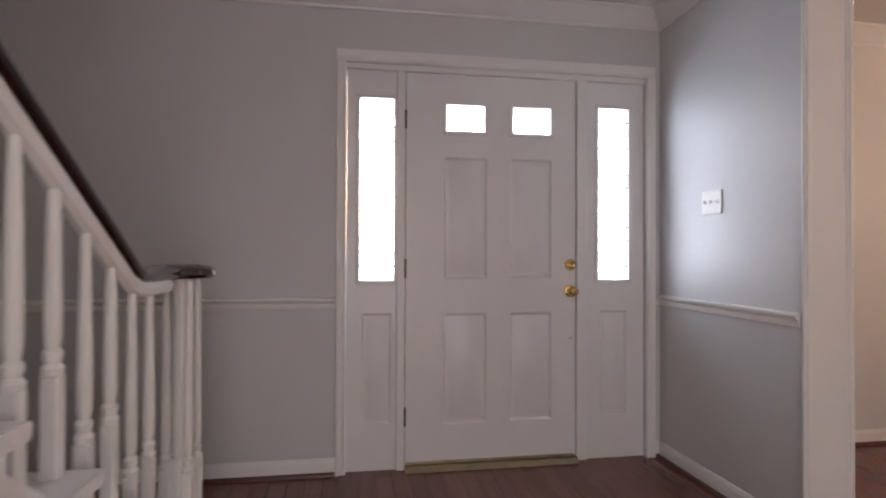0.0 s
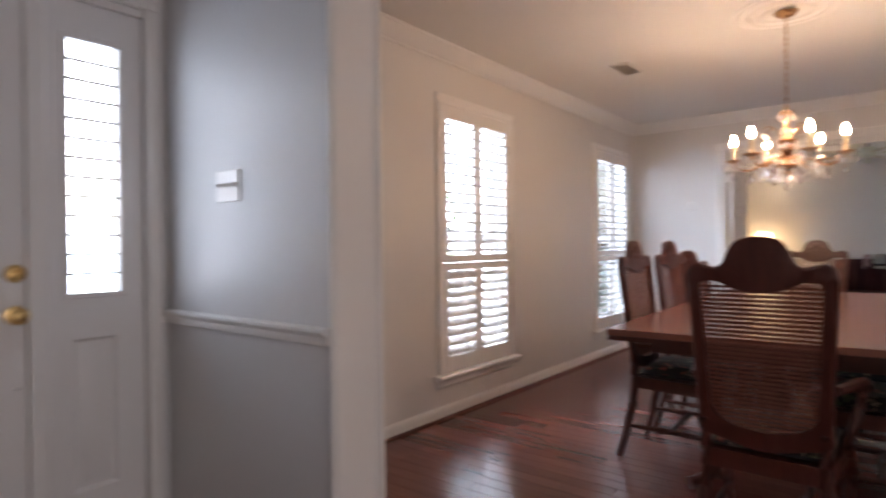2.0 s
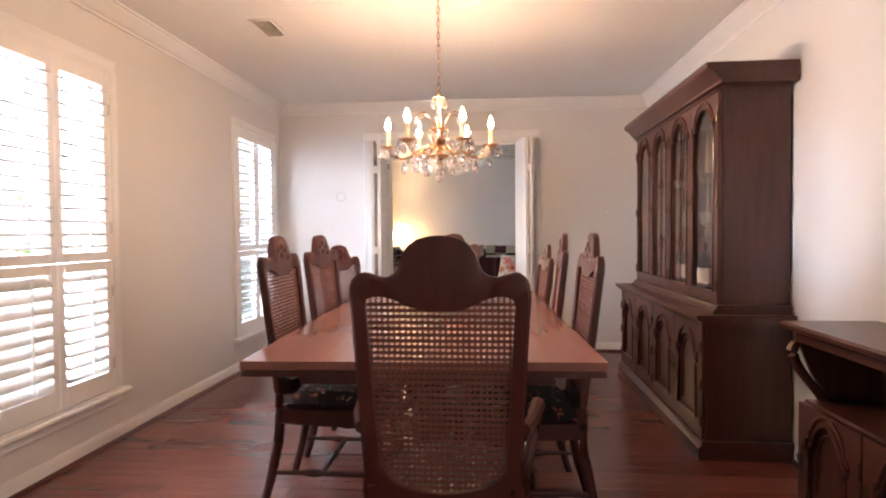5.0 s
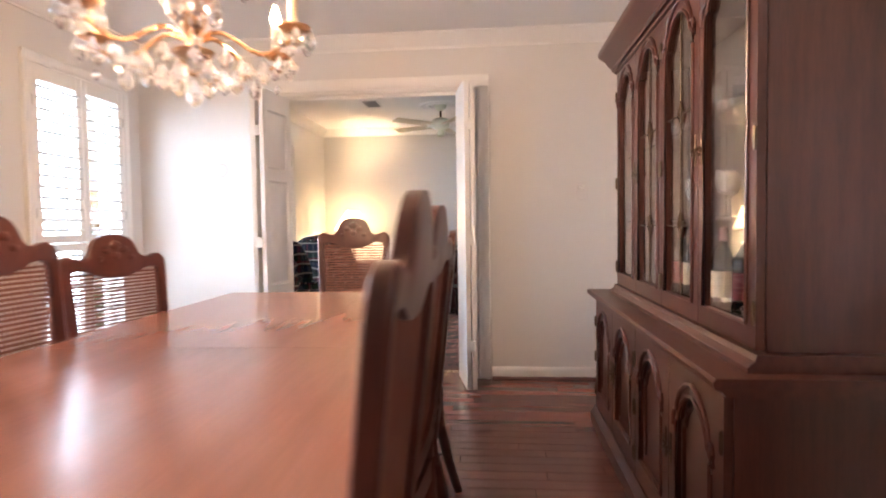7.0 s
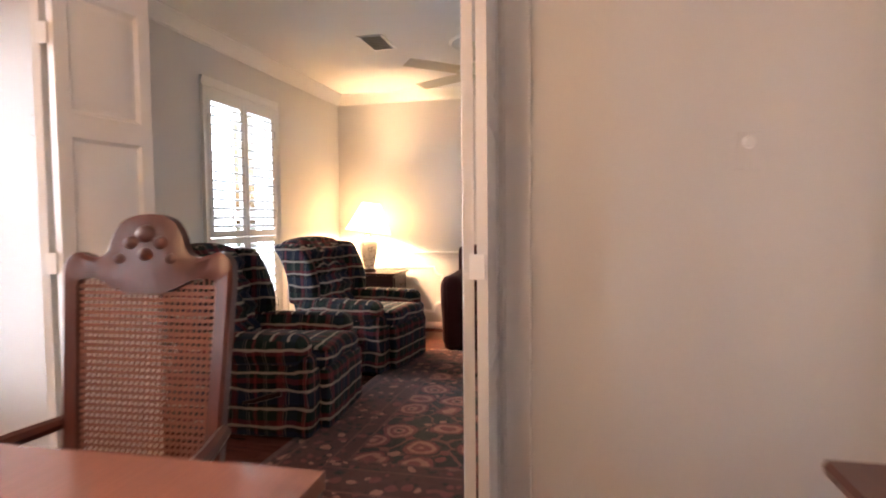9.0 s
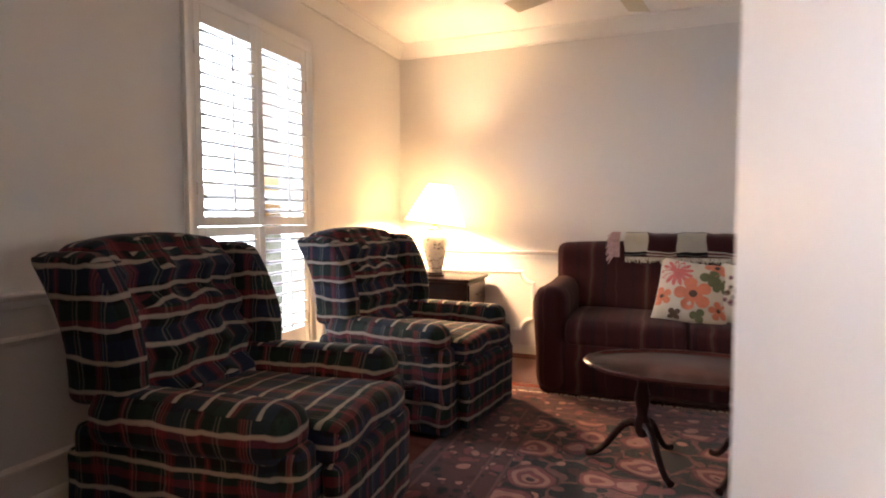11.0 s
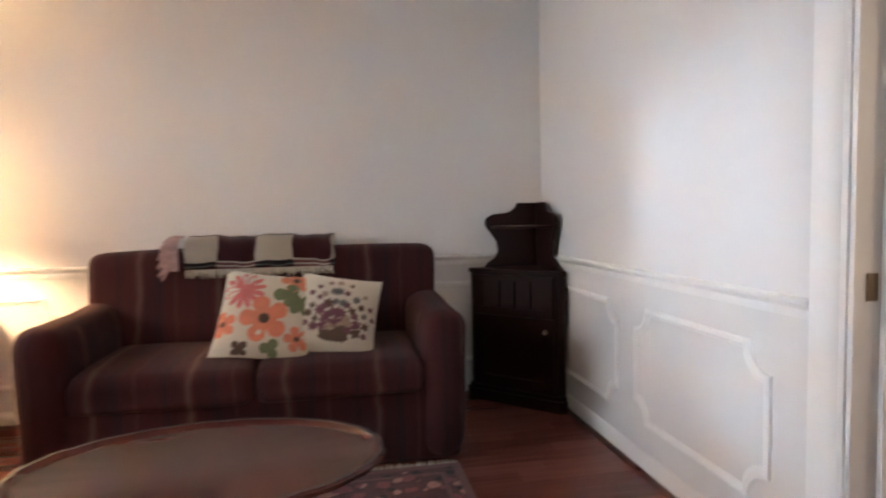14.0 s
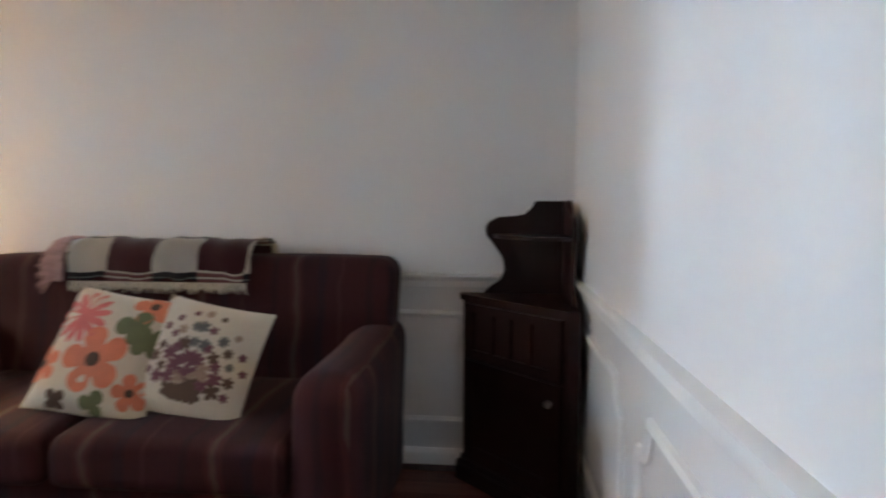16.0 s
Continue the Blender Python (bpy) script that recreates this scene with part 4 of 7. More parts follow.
for cx, cy, turn in ((4.28, 1.88, 176), (4.91, 1.94, 162), (3.56, 0.515, 0), (4.18, 0.55, -4), (4.88, 0.567, 3)):
    copy_thing(side, seat_at(cx, cy, turn) @ Matrix.Diagonal((1, 1, 0.94 if cx > 4.5 else 1.0, 1)))
head = dining_chair("reddish wood armchair with cane back at table end", True)
head.matrix_world = seat_at(2.51, 1.057, -90) @ Matrix.Diagonal((0.93, 1, 1, 1))
copy_thing(head, seat_at(6.08, 1.245, 93))

# ---- china cabinet ----
def arch(a, n=0.15):
    """Left half and right half of a cusped arch, half width a."""
    left = [(-a, 0), (-a, .03), (-.94 * a, .048), (-.82 * a, .052), (-.78 * a, .075), (-.6 * a, .112), (-.33 * a, .138), (0, n)]
    return left + [(-x, z) for x, z in left[-2::-1]]


def arched_door(parent, x0, x1, z0, z1, y, spring, rail, stile=0.05, thick=0.022, glazed=True, came=False, pull=1):
    """A cabinet door facing +y with an arched opening."""
    d = B()
    cx, a = (x0 + x1) / 2, (x1 - x0) / 2 - stile
    curve = [(cx + p, spring + q) for p, q in arch(a)]
    inner = [(cx - a, z0 + rail)] + curve + [(cx + a, z0 + rail)]
    last = len(curve) - 1
    outer = [(x0, z0)]
    for i, (p, q) in enumerate(curve):
        if i < 2 or i > last - 2:
            outer.append((x0 if i < 2 else x1, q))
        else:
            outer.append((x0 if i == 2 else x1 if i == last - 2 else p, z1))
    outer.append((x1, z0))
    loops = [[d.verts.new((p, yy, q)) for p, q in ring] for ring, yy in ((outer, y - thick), (outer, y), (inner, y), (inner, y - thick))]
    for i in range(4):
        r0, r1 = loops[i], loops[(i + 1) % 4]
        for j in range(len(r0)):
            k2 = (j + 1) % len(r0)
            d.faces.new((r0[j], r0[k2], r1[k2], r1[j]))
    ob = part("door", d, WOOD, parent)
    bead = [(cx - a, z0 + rail)] + [(cx + p, spring + q) for p, q in arch(a)] + [(cx + a, z0 + rail)]
    part("bead", tube(B(), [(p, y + 0.002, q) for p, q in bead + bead[:1]], 0.006, 6), WOOD, ob)
    hood = [(cx + p * 1.12, spring + 0.02 + q * 1.1) for p, q in arch(a)]
    part("hood_mould", tube(B(), [(p, y + 0.003, q) for p, q in hood], 0.007, 6), WOOD, ob)
    if glazed:
        g = part("pane", box(B(), cx - a - 0.01, cx + a + 0.01, y - 0.014, y - 0.011, z0 + rail - 0.01, spring + 0.155), PANE, ob)
        g.visible_shadow = False
        if came:
            for zc in (z0 + 0.3, z0 + 0.68):
                part("came", tube(B(), [(cx, y - 0.008, zc - 0.045), (cx + 0.03, y - 0.008, zc), (cx, y - 0.008, zc + 0.045), (cx - 0.03, y - 0.008, zc), (cx, y - 0.008, zc - 0.045)], 0.004, 5), OLDBRASS, ob)
                for s in (-1, 1):
                    part("came", tube(B(), [(cx + s * 0.03, y - 0.008, zc), (cx + s * a, y - 0.008, zc + 0.002)], 0.0025, 5), OLDBRASS, ob)
            part("came", tube(B(), [(cx, y - 0.008, z0 + rail), (cx, y - 0.008, spring + 0.14)], 0.0025, 5), OLDBRASS, ob)
    else:
        part("panel", box(B(), cx - a - 0.008, cx + a + 0.008, y - 0.02, y - 0.014, z0 + rail - 0.008, spring + 0.155), WOOD, ob)
        part("moulding", tube(B(), [(cx + p * 0.7, y - 0.01, (spring + q * 0.8) if q else z0 + rail + 0.04) for p, q in [(-a, 0)] + [(p, q + 0.001) for p, q in arch(a)] + [(a, 0)]], 0.006, 6), WOOD, ob)
    px = x1 - 0.024 if pull > 0 else x0 + 0.024
    pz = (z0 + z1) / 2
    h = part("handle", box(B(), px - 0.007, px + 0.007, y, y + 0.004, pz - 0.05, pz + 0.05, 0.002), OLDBRASS, ob, "antique brass pull")
    part("ring", tube(B(), [(px + 0.013 * math.sin(t), y + 0.009, pz - 0.006 - 0.013 * math.cos(t)) for t in [2 * math.pi * i / 12 for i in range(13)]], 0.003, 6), OLDBRASS, h)
    hx = x0 + 0.003 if pull > 0 else x1 - 0.003
    for hz in (z0 + 0.09, (z0 + z1) / 2 - 0.02, z1 - 0.12):
        part("hinge", tube(B(), [(hx, y + 0.004, hz - 0.03), (hx, y + 0.004, hz - 0.02), (hx, y + 0.004, hz + 0.02), (hx, y + 0.004, hz + 0.03)], [0.003, 0.006, 0.006, 0.003], 6), OLDBRASS, ob, "antique brass hinge")
    return ob


CX0, CX1, CBK = 4.175, 5.95, DRIGHT + 0.012
china = thing("china_cabinet", "tall dark walnut china cabinet with arched glass doors", "cabinet", (CX0 + CX1) / 2, CBK, 0)
OXX = (CX0 + CX1) / 2
FL = -0.127 - CBK          # front of the base, in the cabinet's own depth
FU = -0.210 - CBK          # front of the hutch


def cab(x):
    return x - OXX


base = B()
prism(base, [(cab(CX0), 0.0), (cab(CX1), 0.0), (cab(CX1), FL - 0.023), (cab(CX0), FL - 0.023)], "z", 0.09, 0.69)
part("base_body", base, WOOD, china)
part("plinth", prism(B(), [(0, 0.0), (FL + 0.025, 0.0), (FL + 0.025, 0.06), (FL + 0.012, 0.075), (FL + 0.004, 0.095), (0, 0.095)], "x", cab(CX0 - 0.028), cab(CX1 + 0.028)), WOODX, china)
part("ledge", prism(B(), [(0, 0.69), (FL + 0.012, 0.69), (FL + 0.02, 0.702), (FL + 0.038, 0.71), (FL + 0.042, 0.725), (FL + 0.036, 0.735), (0, 0.735)], "x", cab(CX0 - 0.045), cab(CX1 + 0.045)), WOODX, china)
HX0, HX1 = 4.205, 5.80
part("side_panel", box(B(), cab(HX0), cab(HX0 + 0.025), 0, FU - 0.024, 0.735, 1.90), WOOD, china)
part("side_panel", box(B(), cab(HX1 - 0.025), cab(HX1), 0, FU - 0.024, 0.735, 1.90), WOOD, china)
part("hutch_top", box(B(), cab(HX0 + 0.025), cab(HX1 - 0.025), 0, FU - 0.024, 1.86, 1.90), WOODX, china)
part("hutch_back", box(B(), cab(HX0 + 0.025), cab(HX1 - 0.025), 0.0, 0.012, 0.735, 1.86), INSIDE, china)
part("foot_moulding", prism(B(), [(0, 0.735), (FU + 0.03, 0.735), (FU + 0.03, 0.75), (FU + 0.012, 0.765), (FU + 0.008, 0.78), (0, 0.78)], "x", cab(HX0 - 0.028), cab(HX1 + 0.028)), WOODX, china)
part("cornice", prism(B(), [(0, 1.885), (FU + 0.012, 1.885), (FU + 0.014, 1.90), (FU + 0.03, 1.912), (FU + 0.045, 1.935), (FU + 0.075, 1.955), (FU + 0.082, 1.965), (FU + 0.082, 1.985), (0, 1.985)], "x", cab(HX0 - 0.075), cab(HX1 + 0.075)), WOODX, china)
part("frieze_bead", tube(B(), [(cab(HX0 - 0.012), FU + 0.004, 1.865), (cab(HX1 + 0.012), FU + 0.004, 1.865)], 0.009, 6), WOODX, china)
pw = (HX1 - HX0) / 4
for k in range(4):
    a = HX0 + k * pw
    arched_door(china, cab(a + 0.002), cab(a + pw - 0.002), 0.785, 1.855, FU, 1.66, 0.06, 0.048, came=k in (1, 2), pull=1 if k % 2 == 0 else -1)
bw = (CX1 - CX0) / 4
for k in range(4):
    a = CX0 + k * bw
    arched_door(china, cab(a + 0.003), cab(a + bw - 0.003), 0.10, 0.685, FL, 0.46, 0.09, 0.075, glazed=False, pull=1 if k % 2 == 0 else -1)
for sz in (1.10, 1.42):
    part("shelf", box(B(), cab(HX0 + 0.026), cab(HX1 - 0.026), 0.013, FU - 0.05, sz, sz + 0.009, 0.001), PANE, china, "clear glass shelf")

# glassware and bottles inside
BOTTLE = glass("dark_bottle_glass", (0.05, 0.08, 0.04), 0.05)
LABELM = make("cream_bottle_label", (0.42, 0.38, 0.30), 0.6, var=0.1)
REDLAB = make("red_bottle_label", (0.17, 0.025, 0.03), 0.6, var=0.1)
SILVER = make("polished_silver", (0.75, 0.73, 0.7), 0.15, 1.0, var=0.05, bump=0)


def bottle(x, y, z, h=0.30, r=0.037, lab=LABELM):
    o = thing("bottle", "dark glass bottle with paper label on cabinet shelf", "bottle", x, y, z, group="bottles in the cabinet")
    part("body", lathe(B(), [(0, 0), (r, 0.002), (r, h * 0.6), (r * 0.8, h * 0.68), (r * 0.38, h * 0.78), (r * 0.36, h * 0.97), (0, h)], seg=14), BOTTLE, o)
    part("label", lathe(B(), [(r + 0.0006, h * 0.2), (r + 0.0012, h * 0.2), (r + 0.0012, h * 0.5), (r + 0.0006, h * 0.5)], seg=14), lab, o, "paper label")
    part("capsule", lathe(B(), [(r * 0.4, h * 0.84), (r * 0.41, h * 0.99), (0, h * 1.003)], seg=12), REDLAB, o)


def goblet(x, y, z, h=0.16, r=0.035):
    o = one("wine_glass", lathe(B(), [(0, 0), (r * 0.9, 0.001), (r * 0.85, 0.005), (0.005, 0.012), (0.004, h * 0.45), (r * 0.7, h * 0.55), (r, h * 0.75), (r * 0.9, h), (r * 0.87, h), (r * 0.96, h * 0.75), (r * 0.6, h * 0.57), (0, h * 0.52)], seg=14), CRYSTAL, "clear stemmed crystal glass on cabinet shelf", "glass", "glasses in the cabinet")
    o.location = (x, y, z)


def bowl(x, y, z, r=0.08, m=SILVER):
    o = one("bowl", lathe(B(), [(0, 0), (r * 0.5, 0.001), (r * 0.45, 0.012), (r * 0.8, 0.03), (r, 0.07), (r * 0.96, 0.07), (r * 0.75, 0.034), (0, 0.02)], seg=20), m, "shiny round bowl on cabinet shelf", "bowl", "bowls in the cabinet")
    o.location = (x, y, z)


SH0, SH1, SH2 = 0.781, 1.11, 1.43
for x, y, z, lab in ((4.72, -0.40, SH0, REDLAB), (4.80, -0.36, SH0, LABELM), (4.90, -0.40, SH0, LABELM), (5.22, -0.40, SH0, LABELM), (5.30, -0.38, SH0, REDLAB)):
    bottle(x, y, z, lab=lab)
for x, y in ((4.40, -0.38), (4.50, -0.43), (4.78, -0.36), (4.90, -0.42), (5.15, -0.38), (5.28, -0.42), (5.55, -0.38), (5.68, -0.42)):
    goblet(x, y, SH1)
for x, y in ((4.45, -0.42), (4.95, -0.38), (5.6, -0.40)):
    goblet(x, y, SH2)
bowl(4.80, -0.40, SH2)
bowl(5.24, -0.40, SH2, 0.09, CRYSTAL)
bowl(4.66, -0.28, SH0, 0.06)
bowl(5.68, -0.30, SH0, 0.05, CRYSTAL)
bowl(4.44, -0.36, SH0, 0.085, CRYSTAL)

# ---- sideboard ----
SX0, SX1, SBK = 2.36, 3.52, DRIGHT + 0.012
SF = -0.235 - SBK
server = thing("sideboard", "dark walnut sideboard with open shelf and arched doors", "sideboard", 3.0, SBK, 0)
part("top", prism(B(), [(0, 0.765), (SF + 0.005, 0.765), (SF + 0.03, 0.775), (SF + 0.036, 0.79), (SF + 0.03, 0.80), (0, 0.80)], "x", SX0 - 3.03, SX1 - 2.97), WOODX, server)
part("frieze", box(B(), SX0 - 3.0, SX1 - 3.0, 0.0, SF - 0.01, 0.725, 0.764), WOODX, server)
part("shelf_back", box(B(), SX0 - 3.0, SX1 - 3.0, 0.0, 0.02, 0.50, 0.724), INSIDE, server)
for xx in (SX0 - 3.0, SX1 - 3.045):
    part("scroll_bracket", tube(B(), bezier((xx + 0.022, SF - 0.005, 0.725), (xx + 0.022, SF + 0.05, 0.68), (xx + 0.022, SF - 0.03, 0.60), (xx + 0.022, SF - 0.11, 0.50), 10), [0.016, 0.02, 0.022, 0.022, 0.02, 0.019, 0.018, 0.018, 0.018, 0.02, 0.022], 8), CHAIRW, server)
    part("side_panel", prism(B(), [(0.0, 0.50), (SF - 0.13, 0.50), (SF - 0.06, 0.60), (SF - 0.02, 0.70), (SF - 0.01, 0.724), (0.0, 0.724)], "x", xx + 0.012, xx + 0.033), WOOD, server)
part("body", box(B(), SX0 - 3.0, SX1 - 3.0, 0.0, SF - 0.045, 0.07, 0.499, 0.003), WOOD, server)
part("plinth", box(B(), SX0 - 3.015, SX1 - 2.985, 0.0, SF - 0.02, 0.0, 0.075, 0.006), WOODX, server)
dw = (SX1 - SX0) / 3
for k in range(3):
    a = SX0 - 3.0 + k * dw
    arched_door(server, a + 0.004, a + dw - 0.004, 0.08, 0.49, SF - 0.022, 0.30, 0.06, 0.075, glazed=False)

# ---- ceiling fixtures ----
CHX, CHY = 4.227, 1.203
med = one("ceiling_medallion", lathe(B(), [(0, -0.004), (0.10, -0.004), (0.115, -0.014), (0.13, -0.014), (0.14, -0.006), (0.185, -0.006), (0.195, -0.016), (0.21, -0.016), (0.22, -0.008), (0.245, -0.008), (0.258, -0.014), (0.27, -0.006), (0.272, 0.0)], (CHX, CHY, TOP), 48), CEIL, "white plaster ceiling medallion around the chandelier", "medallion")
BULB = glow("lit_flame_bulb", (1.0, 0.70, 0.42), 310.0)
CANDLE = make("ivory_candle_sleeve", (0.75, 0.62, 0.42), 0.5, var=0.05)
ch = thing("chandelier", "brass and crystal chandelier with six lit candle bulbs", "chandelier", CHX, CHY, 0)
part("canopy", lathe(B(), [(0, 2.395), (0.02, 2.395), (0.045, 2.405), (0.058, 2.418), (0.06, 2.425), (0, 2.426)], seg=24), BRONZE, ch)
for i in range(15):
    z0 = 1.905 + i * 0.0335
    a = 0 if i % 2 else math.pi / 2
    pts = [(0.007 * math.cos(t) * math.cos(a), 0.007 * math.cos(t) * math.sin(a), z0 + 0.019 + 0.022 * math.sin(t)) for t in [2 * math.pi * q / 10 for q in range(11)]]
    part("chain_link", tube(B(), pts, 0.0024, 5), BRONZE, ch)
part("stem", lathe(B(), [(0, 1.50), (0.012, 1.505), (0.02, 1.52), (0.012, 1.54), (0.05, 1.555), (0.055, 1.565), (0.02, 1.58), (0.014, 1.60), (0.03, 1.625), (0.036, 1.65), (0.02, 1.68), (0.045, 1.70), (0.05, 1.706), (0.012, 1.715), (0.01, 1.80), (0.03, 1.86), (0.035, 1.868), (0.01, 1.875), (0.006, 1.905), (0, 1.906)], seg=16), BRONZE, ch)
drop_me = mesh_of("crystal_drop", lathe(B(), [(0, 0.0), (0.006, -0.008), (0.017, -0.034), (0.013, -0.05), (0, -0.062)], seg=6), CRYSTAL, 0)
small_me = mesh_of("crystal_drop", lathe(B(), [(0, 0.0), (0.011, -0.013), (0.011, -0.019), (0, -0.034)], seg=6), CRYSTAL, 0)


def crystal(x, y, z, me, sc=1.0):
    o = new("crystal_drop", me)
    o.parent = ch
    o.matrix_basis = Matrix.Translation((x, y, z)) @ pose(0, 0, 0, 0, 0, (x * 900 + y * 700) % 60) @ Matrix.Diagonal((sc, sc, sc, 1))


for k in range(6):
    a = radians(60 * k + 90)
    c, s = math.cos(a), math.sin(a)
    R = 0.272
    part("arm", tube(B(), bezier((0.03 * c, 0.03 * s, 1.60), (0.10 * c, 0.10 * s, 1.66), (0.16 * c, 0.16 * s, 1.50), (R * 0.86 * c, R * 0.86 * s, 1.565), 8) + bezier((R * 0.9 * c, R * 0.9 * s, 1.572), (R * 0.97 * c, R * 0.97 * s, 1.58), (R * c, R * s, 1.59), (R * c, R * s, 1.602), 3), 0.0065, 7), BRONZE, ch)
    part("drip_pan", lathe(B(), [(0, 1.60), (0.012, 1.60), (0.045, 1.612), (0.046, 1.617), (0.012, 1.609), (0, 1.609)], (R * c, R * s, 0), 16), BRONZE, ch)
    cd = part("candle", lathe(B(), [(0, 1.61), (0.0125, 1.61), (0.0125, 1.70), (0, 1.701)], (R * c, R * s, 0), 10), CANDLE, ch)
    part("bulb", lathe(B(), [(0, 1.702), (0.007, 1.704), (0.0125, 1.716), (0.0135, 1.726), (0.009, 1.744), (0.003, 1.762), (0, 1.768)], (R * c, R * s, 0), 12), BULB, cd, "lit flame-shaped bulb")
    for q in range(6):
        b2 = a + q * math.pi / 3
        crystal(R * c + 0.045 * math.cos(b2), R * s + 0.045 * math.sin(b2), 1.609, drop_me, 0.95)
    for rr, zz in ((0.13, 1.545), (0.19, 1.54)):
        crystal(rr * c, rr * s, zz, drop_me, 1.15)
    a2 = a + radians(30)
    for rr, zz, sc in ((0.075, 1.53, 1.2), (0.14, 1.555, 1.0), (0.05, 1.70, 0.9), (0.035, 1.866, 0.9)):
        crystal(rr * math.cos(a2), rr * math.sin(a2), zz, drop_me, sc)
    crystal(R * c, R * s, 1.53, small_me, 1.0)
    part("upper_spray", tube(B(), bezier((0.02 * math.cos(a2), 0.02 * math.sin(a2), 1.71), (0.06 * math.cos(a2), 0.06 * math.sin(a2), 1.80), (0.1 * math.cos(a2), 0.1 * math.sin(a2), 1.80), (0.13 * math.cos(a2), 0.13 * math.sin(a2), 1.765), 6), 0.003, 5), BRONZE, ch)
    crystal(0.13 * math.cos(a2), 0.13 * math.sin(a2), 1.765, drop_me, 0.9)
crystal(0, 0, 1.50, drop_me, 1.3)


# Flat sheet without a duct: the shade behind the slats is its colour.
VENTB = make("duct_shade_backing", (0.55, 0.50, 0.44), 0.8)


def ceiling_vent(x, y, lx, ly, turn=0):
    v = thing("ceiling_vent", "white slatted ceiling vent register", "vent", x, y, TOP, turn, group="ceiling vents")
    fr = B()
    for a, b, c, d in ((-lx / 2, lx / 2, -ly / 2, -ly / 2 + 0.02), (-lx / 2, lx / 2, ly / 2 - 0.02, ly / 2), (-lx / 2, -lx / 2 + 0.02, -ly / 2 + 0.02, ly / 2 - 0.02), (lx / 2 - 0.02, lx / 2, -ly / 2 + 0.02, ly / 2 - 0.02)):
        box(fr, a, b, c, d, -0.008, 0.0, 0.002)
    part("frame", fr, TRIM, v)
    part("backing", box(B(), -lx / 2 + 0.02, lx / 2 - 0.02, -ly / 2 + 0.02, ly / 2 - 0.02, -0.002, -0.0005), VENTB, v, "flat backing with the duct's dimness as its colour")
    n = 8
    for i in range(n):
        xx = -lx / 2 + 0.03 + i * (lx - 0.06) / (n - 1)
        part("slat", prism(B(), [(xx - 0.01, -0.014), (xx - 0.008, -0.014), (xx + 0.01, -0.003), (xx + 0.008, -0.003)], "y", -ly / 2 + 0.02, ly / 2 - 0.02), TRIM, v)


ceiling_vent(4.70, 2.30, 0.30, 0.15)

dimmer = thing("wall_dimmer", "small pale dimmer knob on painted plate", "dimmer switch", MID0, -0.183, 1.345)
part("plate", box(B(), -0.004, 0.0, -0.038, 0.038, -0.075, 0.035, 0.002), CREAMWALL, dimmer)
kn = part("knob", lathe(B(), [(0, -0.022), (0.014, -0.02), (0.016, -0.006), (0.02, -0.004)], seg=16), TRIM, dimmer, "pale knob")
kn.matrix_basis = pose(0, 0, 0.005, 0, 90)
disc = thing("wall_disc", "white round cover plate on the wall", "cover plate", MID0, 2.42, 1.525)
dk = part("cover", lathe(B(), [(0, -0.008), (0.042, -0.006), (0.048, 0.0)], seg=28), CREAMWALL, disc)
dk.matrix_basis = pose(0, 0, 0, 0, 90)

# ---- family room ----
def roundbox(bm, x0, x1, y0, y1, z0, z1, r, n=6, shape=None):
    """A padded block: a box with round edges; shape(v) may bend it afterwards."""
    lo, hi = Vector((x0, y0, z0)), Vector((x1, y1, z1))
    ilo, ihi = lo + Vector((r, r, r)), hi - Vector((r, r, r))
    def ticks(a, b):
        rr = min(r, (b - a) / 2.001)
        return [a, a + rr * 0.3, a + rr * 0.65, *[a + rr + (b - a - 2 * rr) * i / n for i in range(n + 1)], b - rr * 0.65, b - rr * 0.3, b]
    tx, ty, tz = ticks(x0, x1), ticks(y0, y1), ticks(z0, z1)
    cache = {}
    def vert(p):
        key = tuple(round(c, 6) for c in p)
        if key not in cache:
            q = Vector([min(max(p[i], min(ilo[i], ihi[i])), max(ilo[i], ihi[i])) for i in range(3)])
            d = Vector(p) - q
            w = q + d.normalized() * r if d.length > 1e-6 else Vector(p)
            if shape:
                w = Vector(shape(w))
            cache[key] = bm.verts.new(w)
        return cache[key]
    for fixed in range(3):
        t = [tx, ty, tz]
        u, v = [i for i in range(3) if i != fixed]
        for end in (t[fixed][0], t[fixed][-1]):
            for i in range(len(t[u]) - 1):
                for j in range(len(t[v]) - 1):
                    quad = []
                    for a, b in ((i, j), (i + 1, j), (i + 1, j + 1), (i, j + 1)):
                        p = [0, 0, 0]
                        p[fixed], p[u], p[v] = end, t[u][a], t[v][b]
                        quad.append(vert(p))
                    if len(set(quad)) == 4:
                        bm.faces.new(quad)
    return bm


def soft(name, bm, material, parent, label="", ox=0.0, oz=0.0):
    """A part with a flat cloth map, laid from the side that each face looks to."""
    ob = part(name, bm, material, parent, label, 60)
    me = ob.data
    uv = me.uv_layers.new(name="cloth")
    for poly in me.polygons:
        nx, ny, nz = (abs(c) for c in poly.normal)
        for li in poly.loop_indices:
            c = me.vertices[me.loops[li].vertex_index].co
            if nx > ny and nx > nz:
                uv.data[li].uv = (c.y + ox, c.z + oz)
            elif ny >= nz:
                uv.data[li].uv = (c.x + ox, c.z + oz)
            else:
                uv.data[li].uv = (c.x + ox, c.y + oz)
    return ob


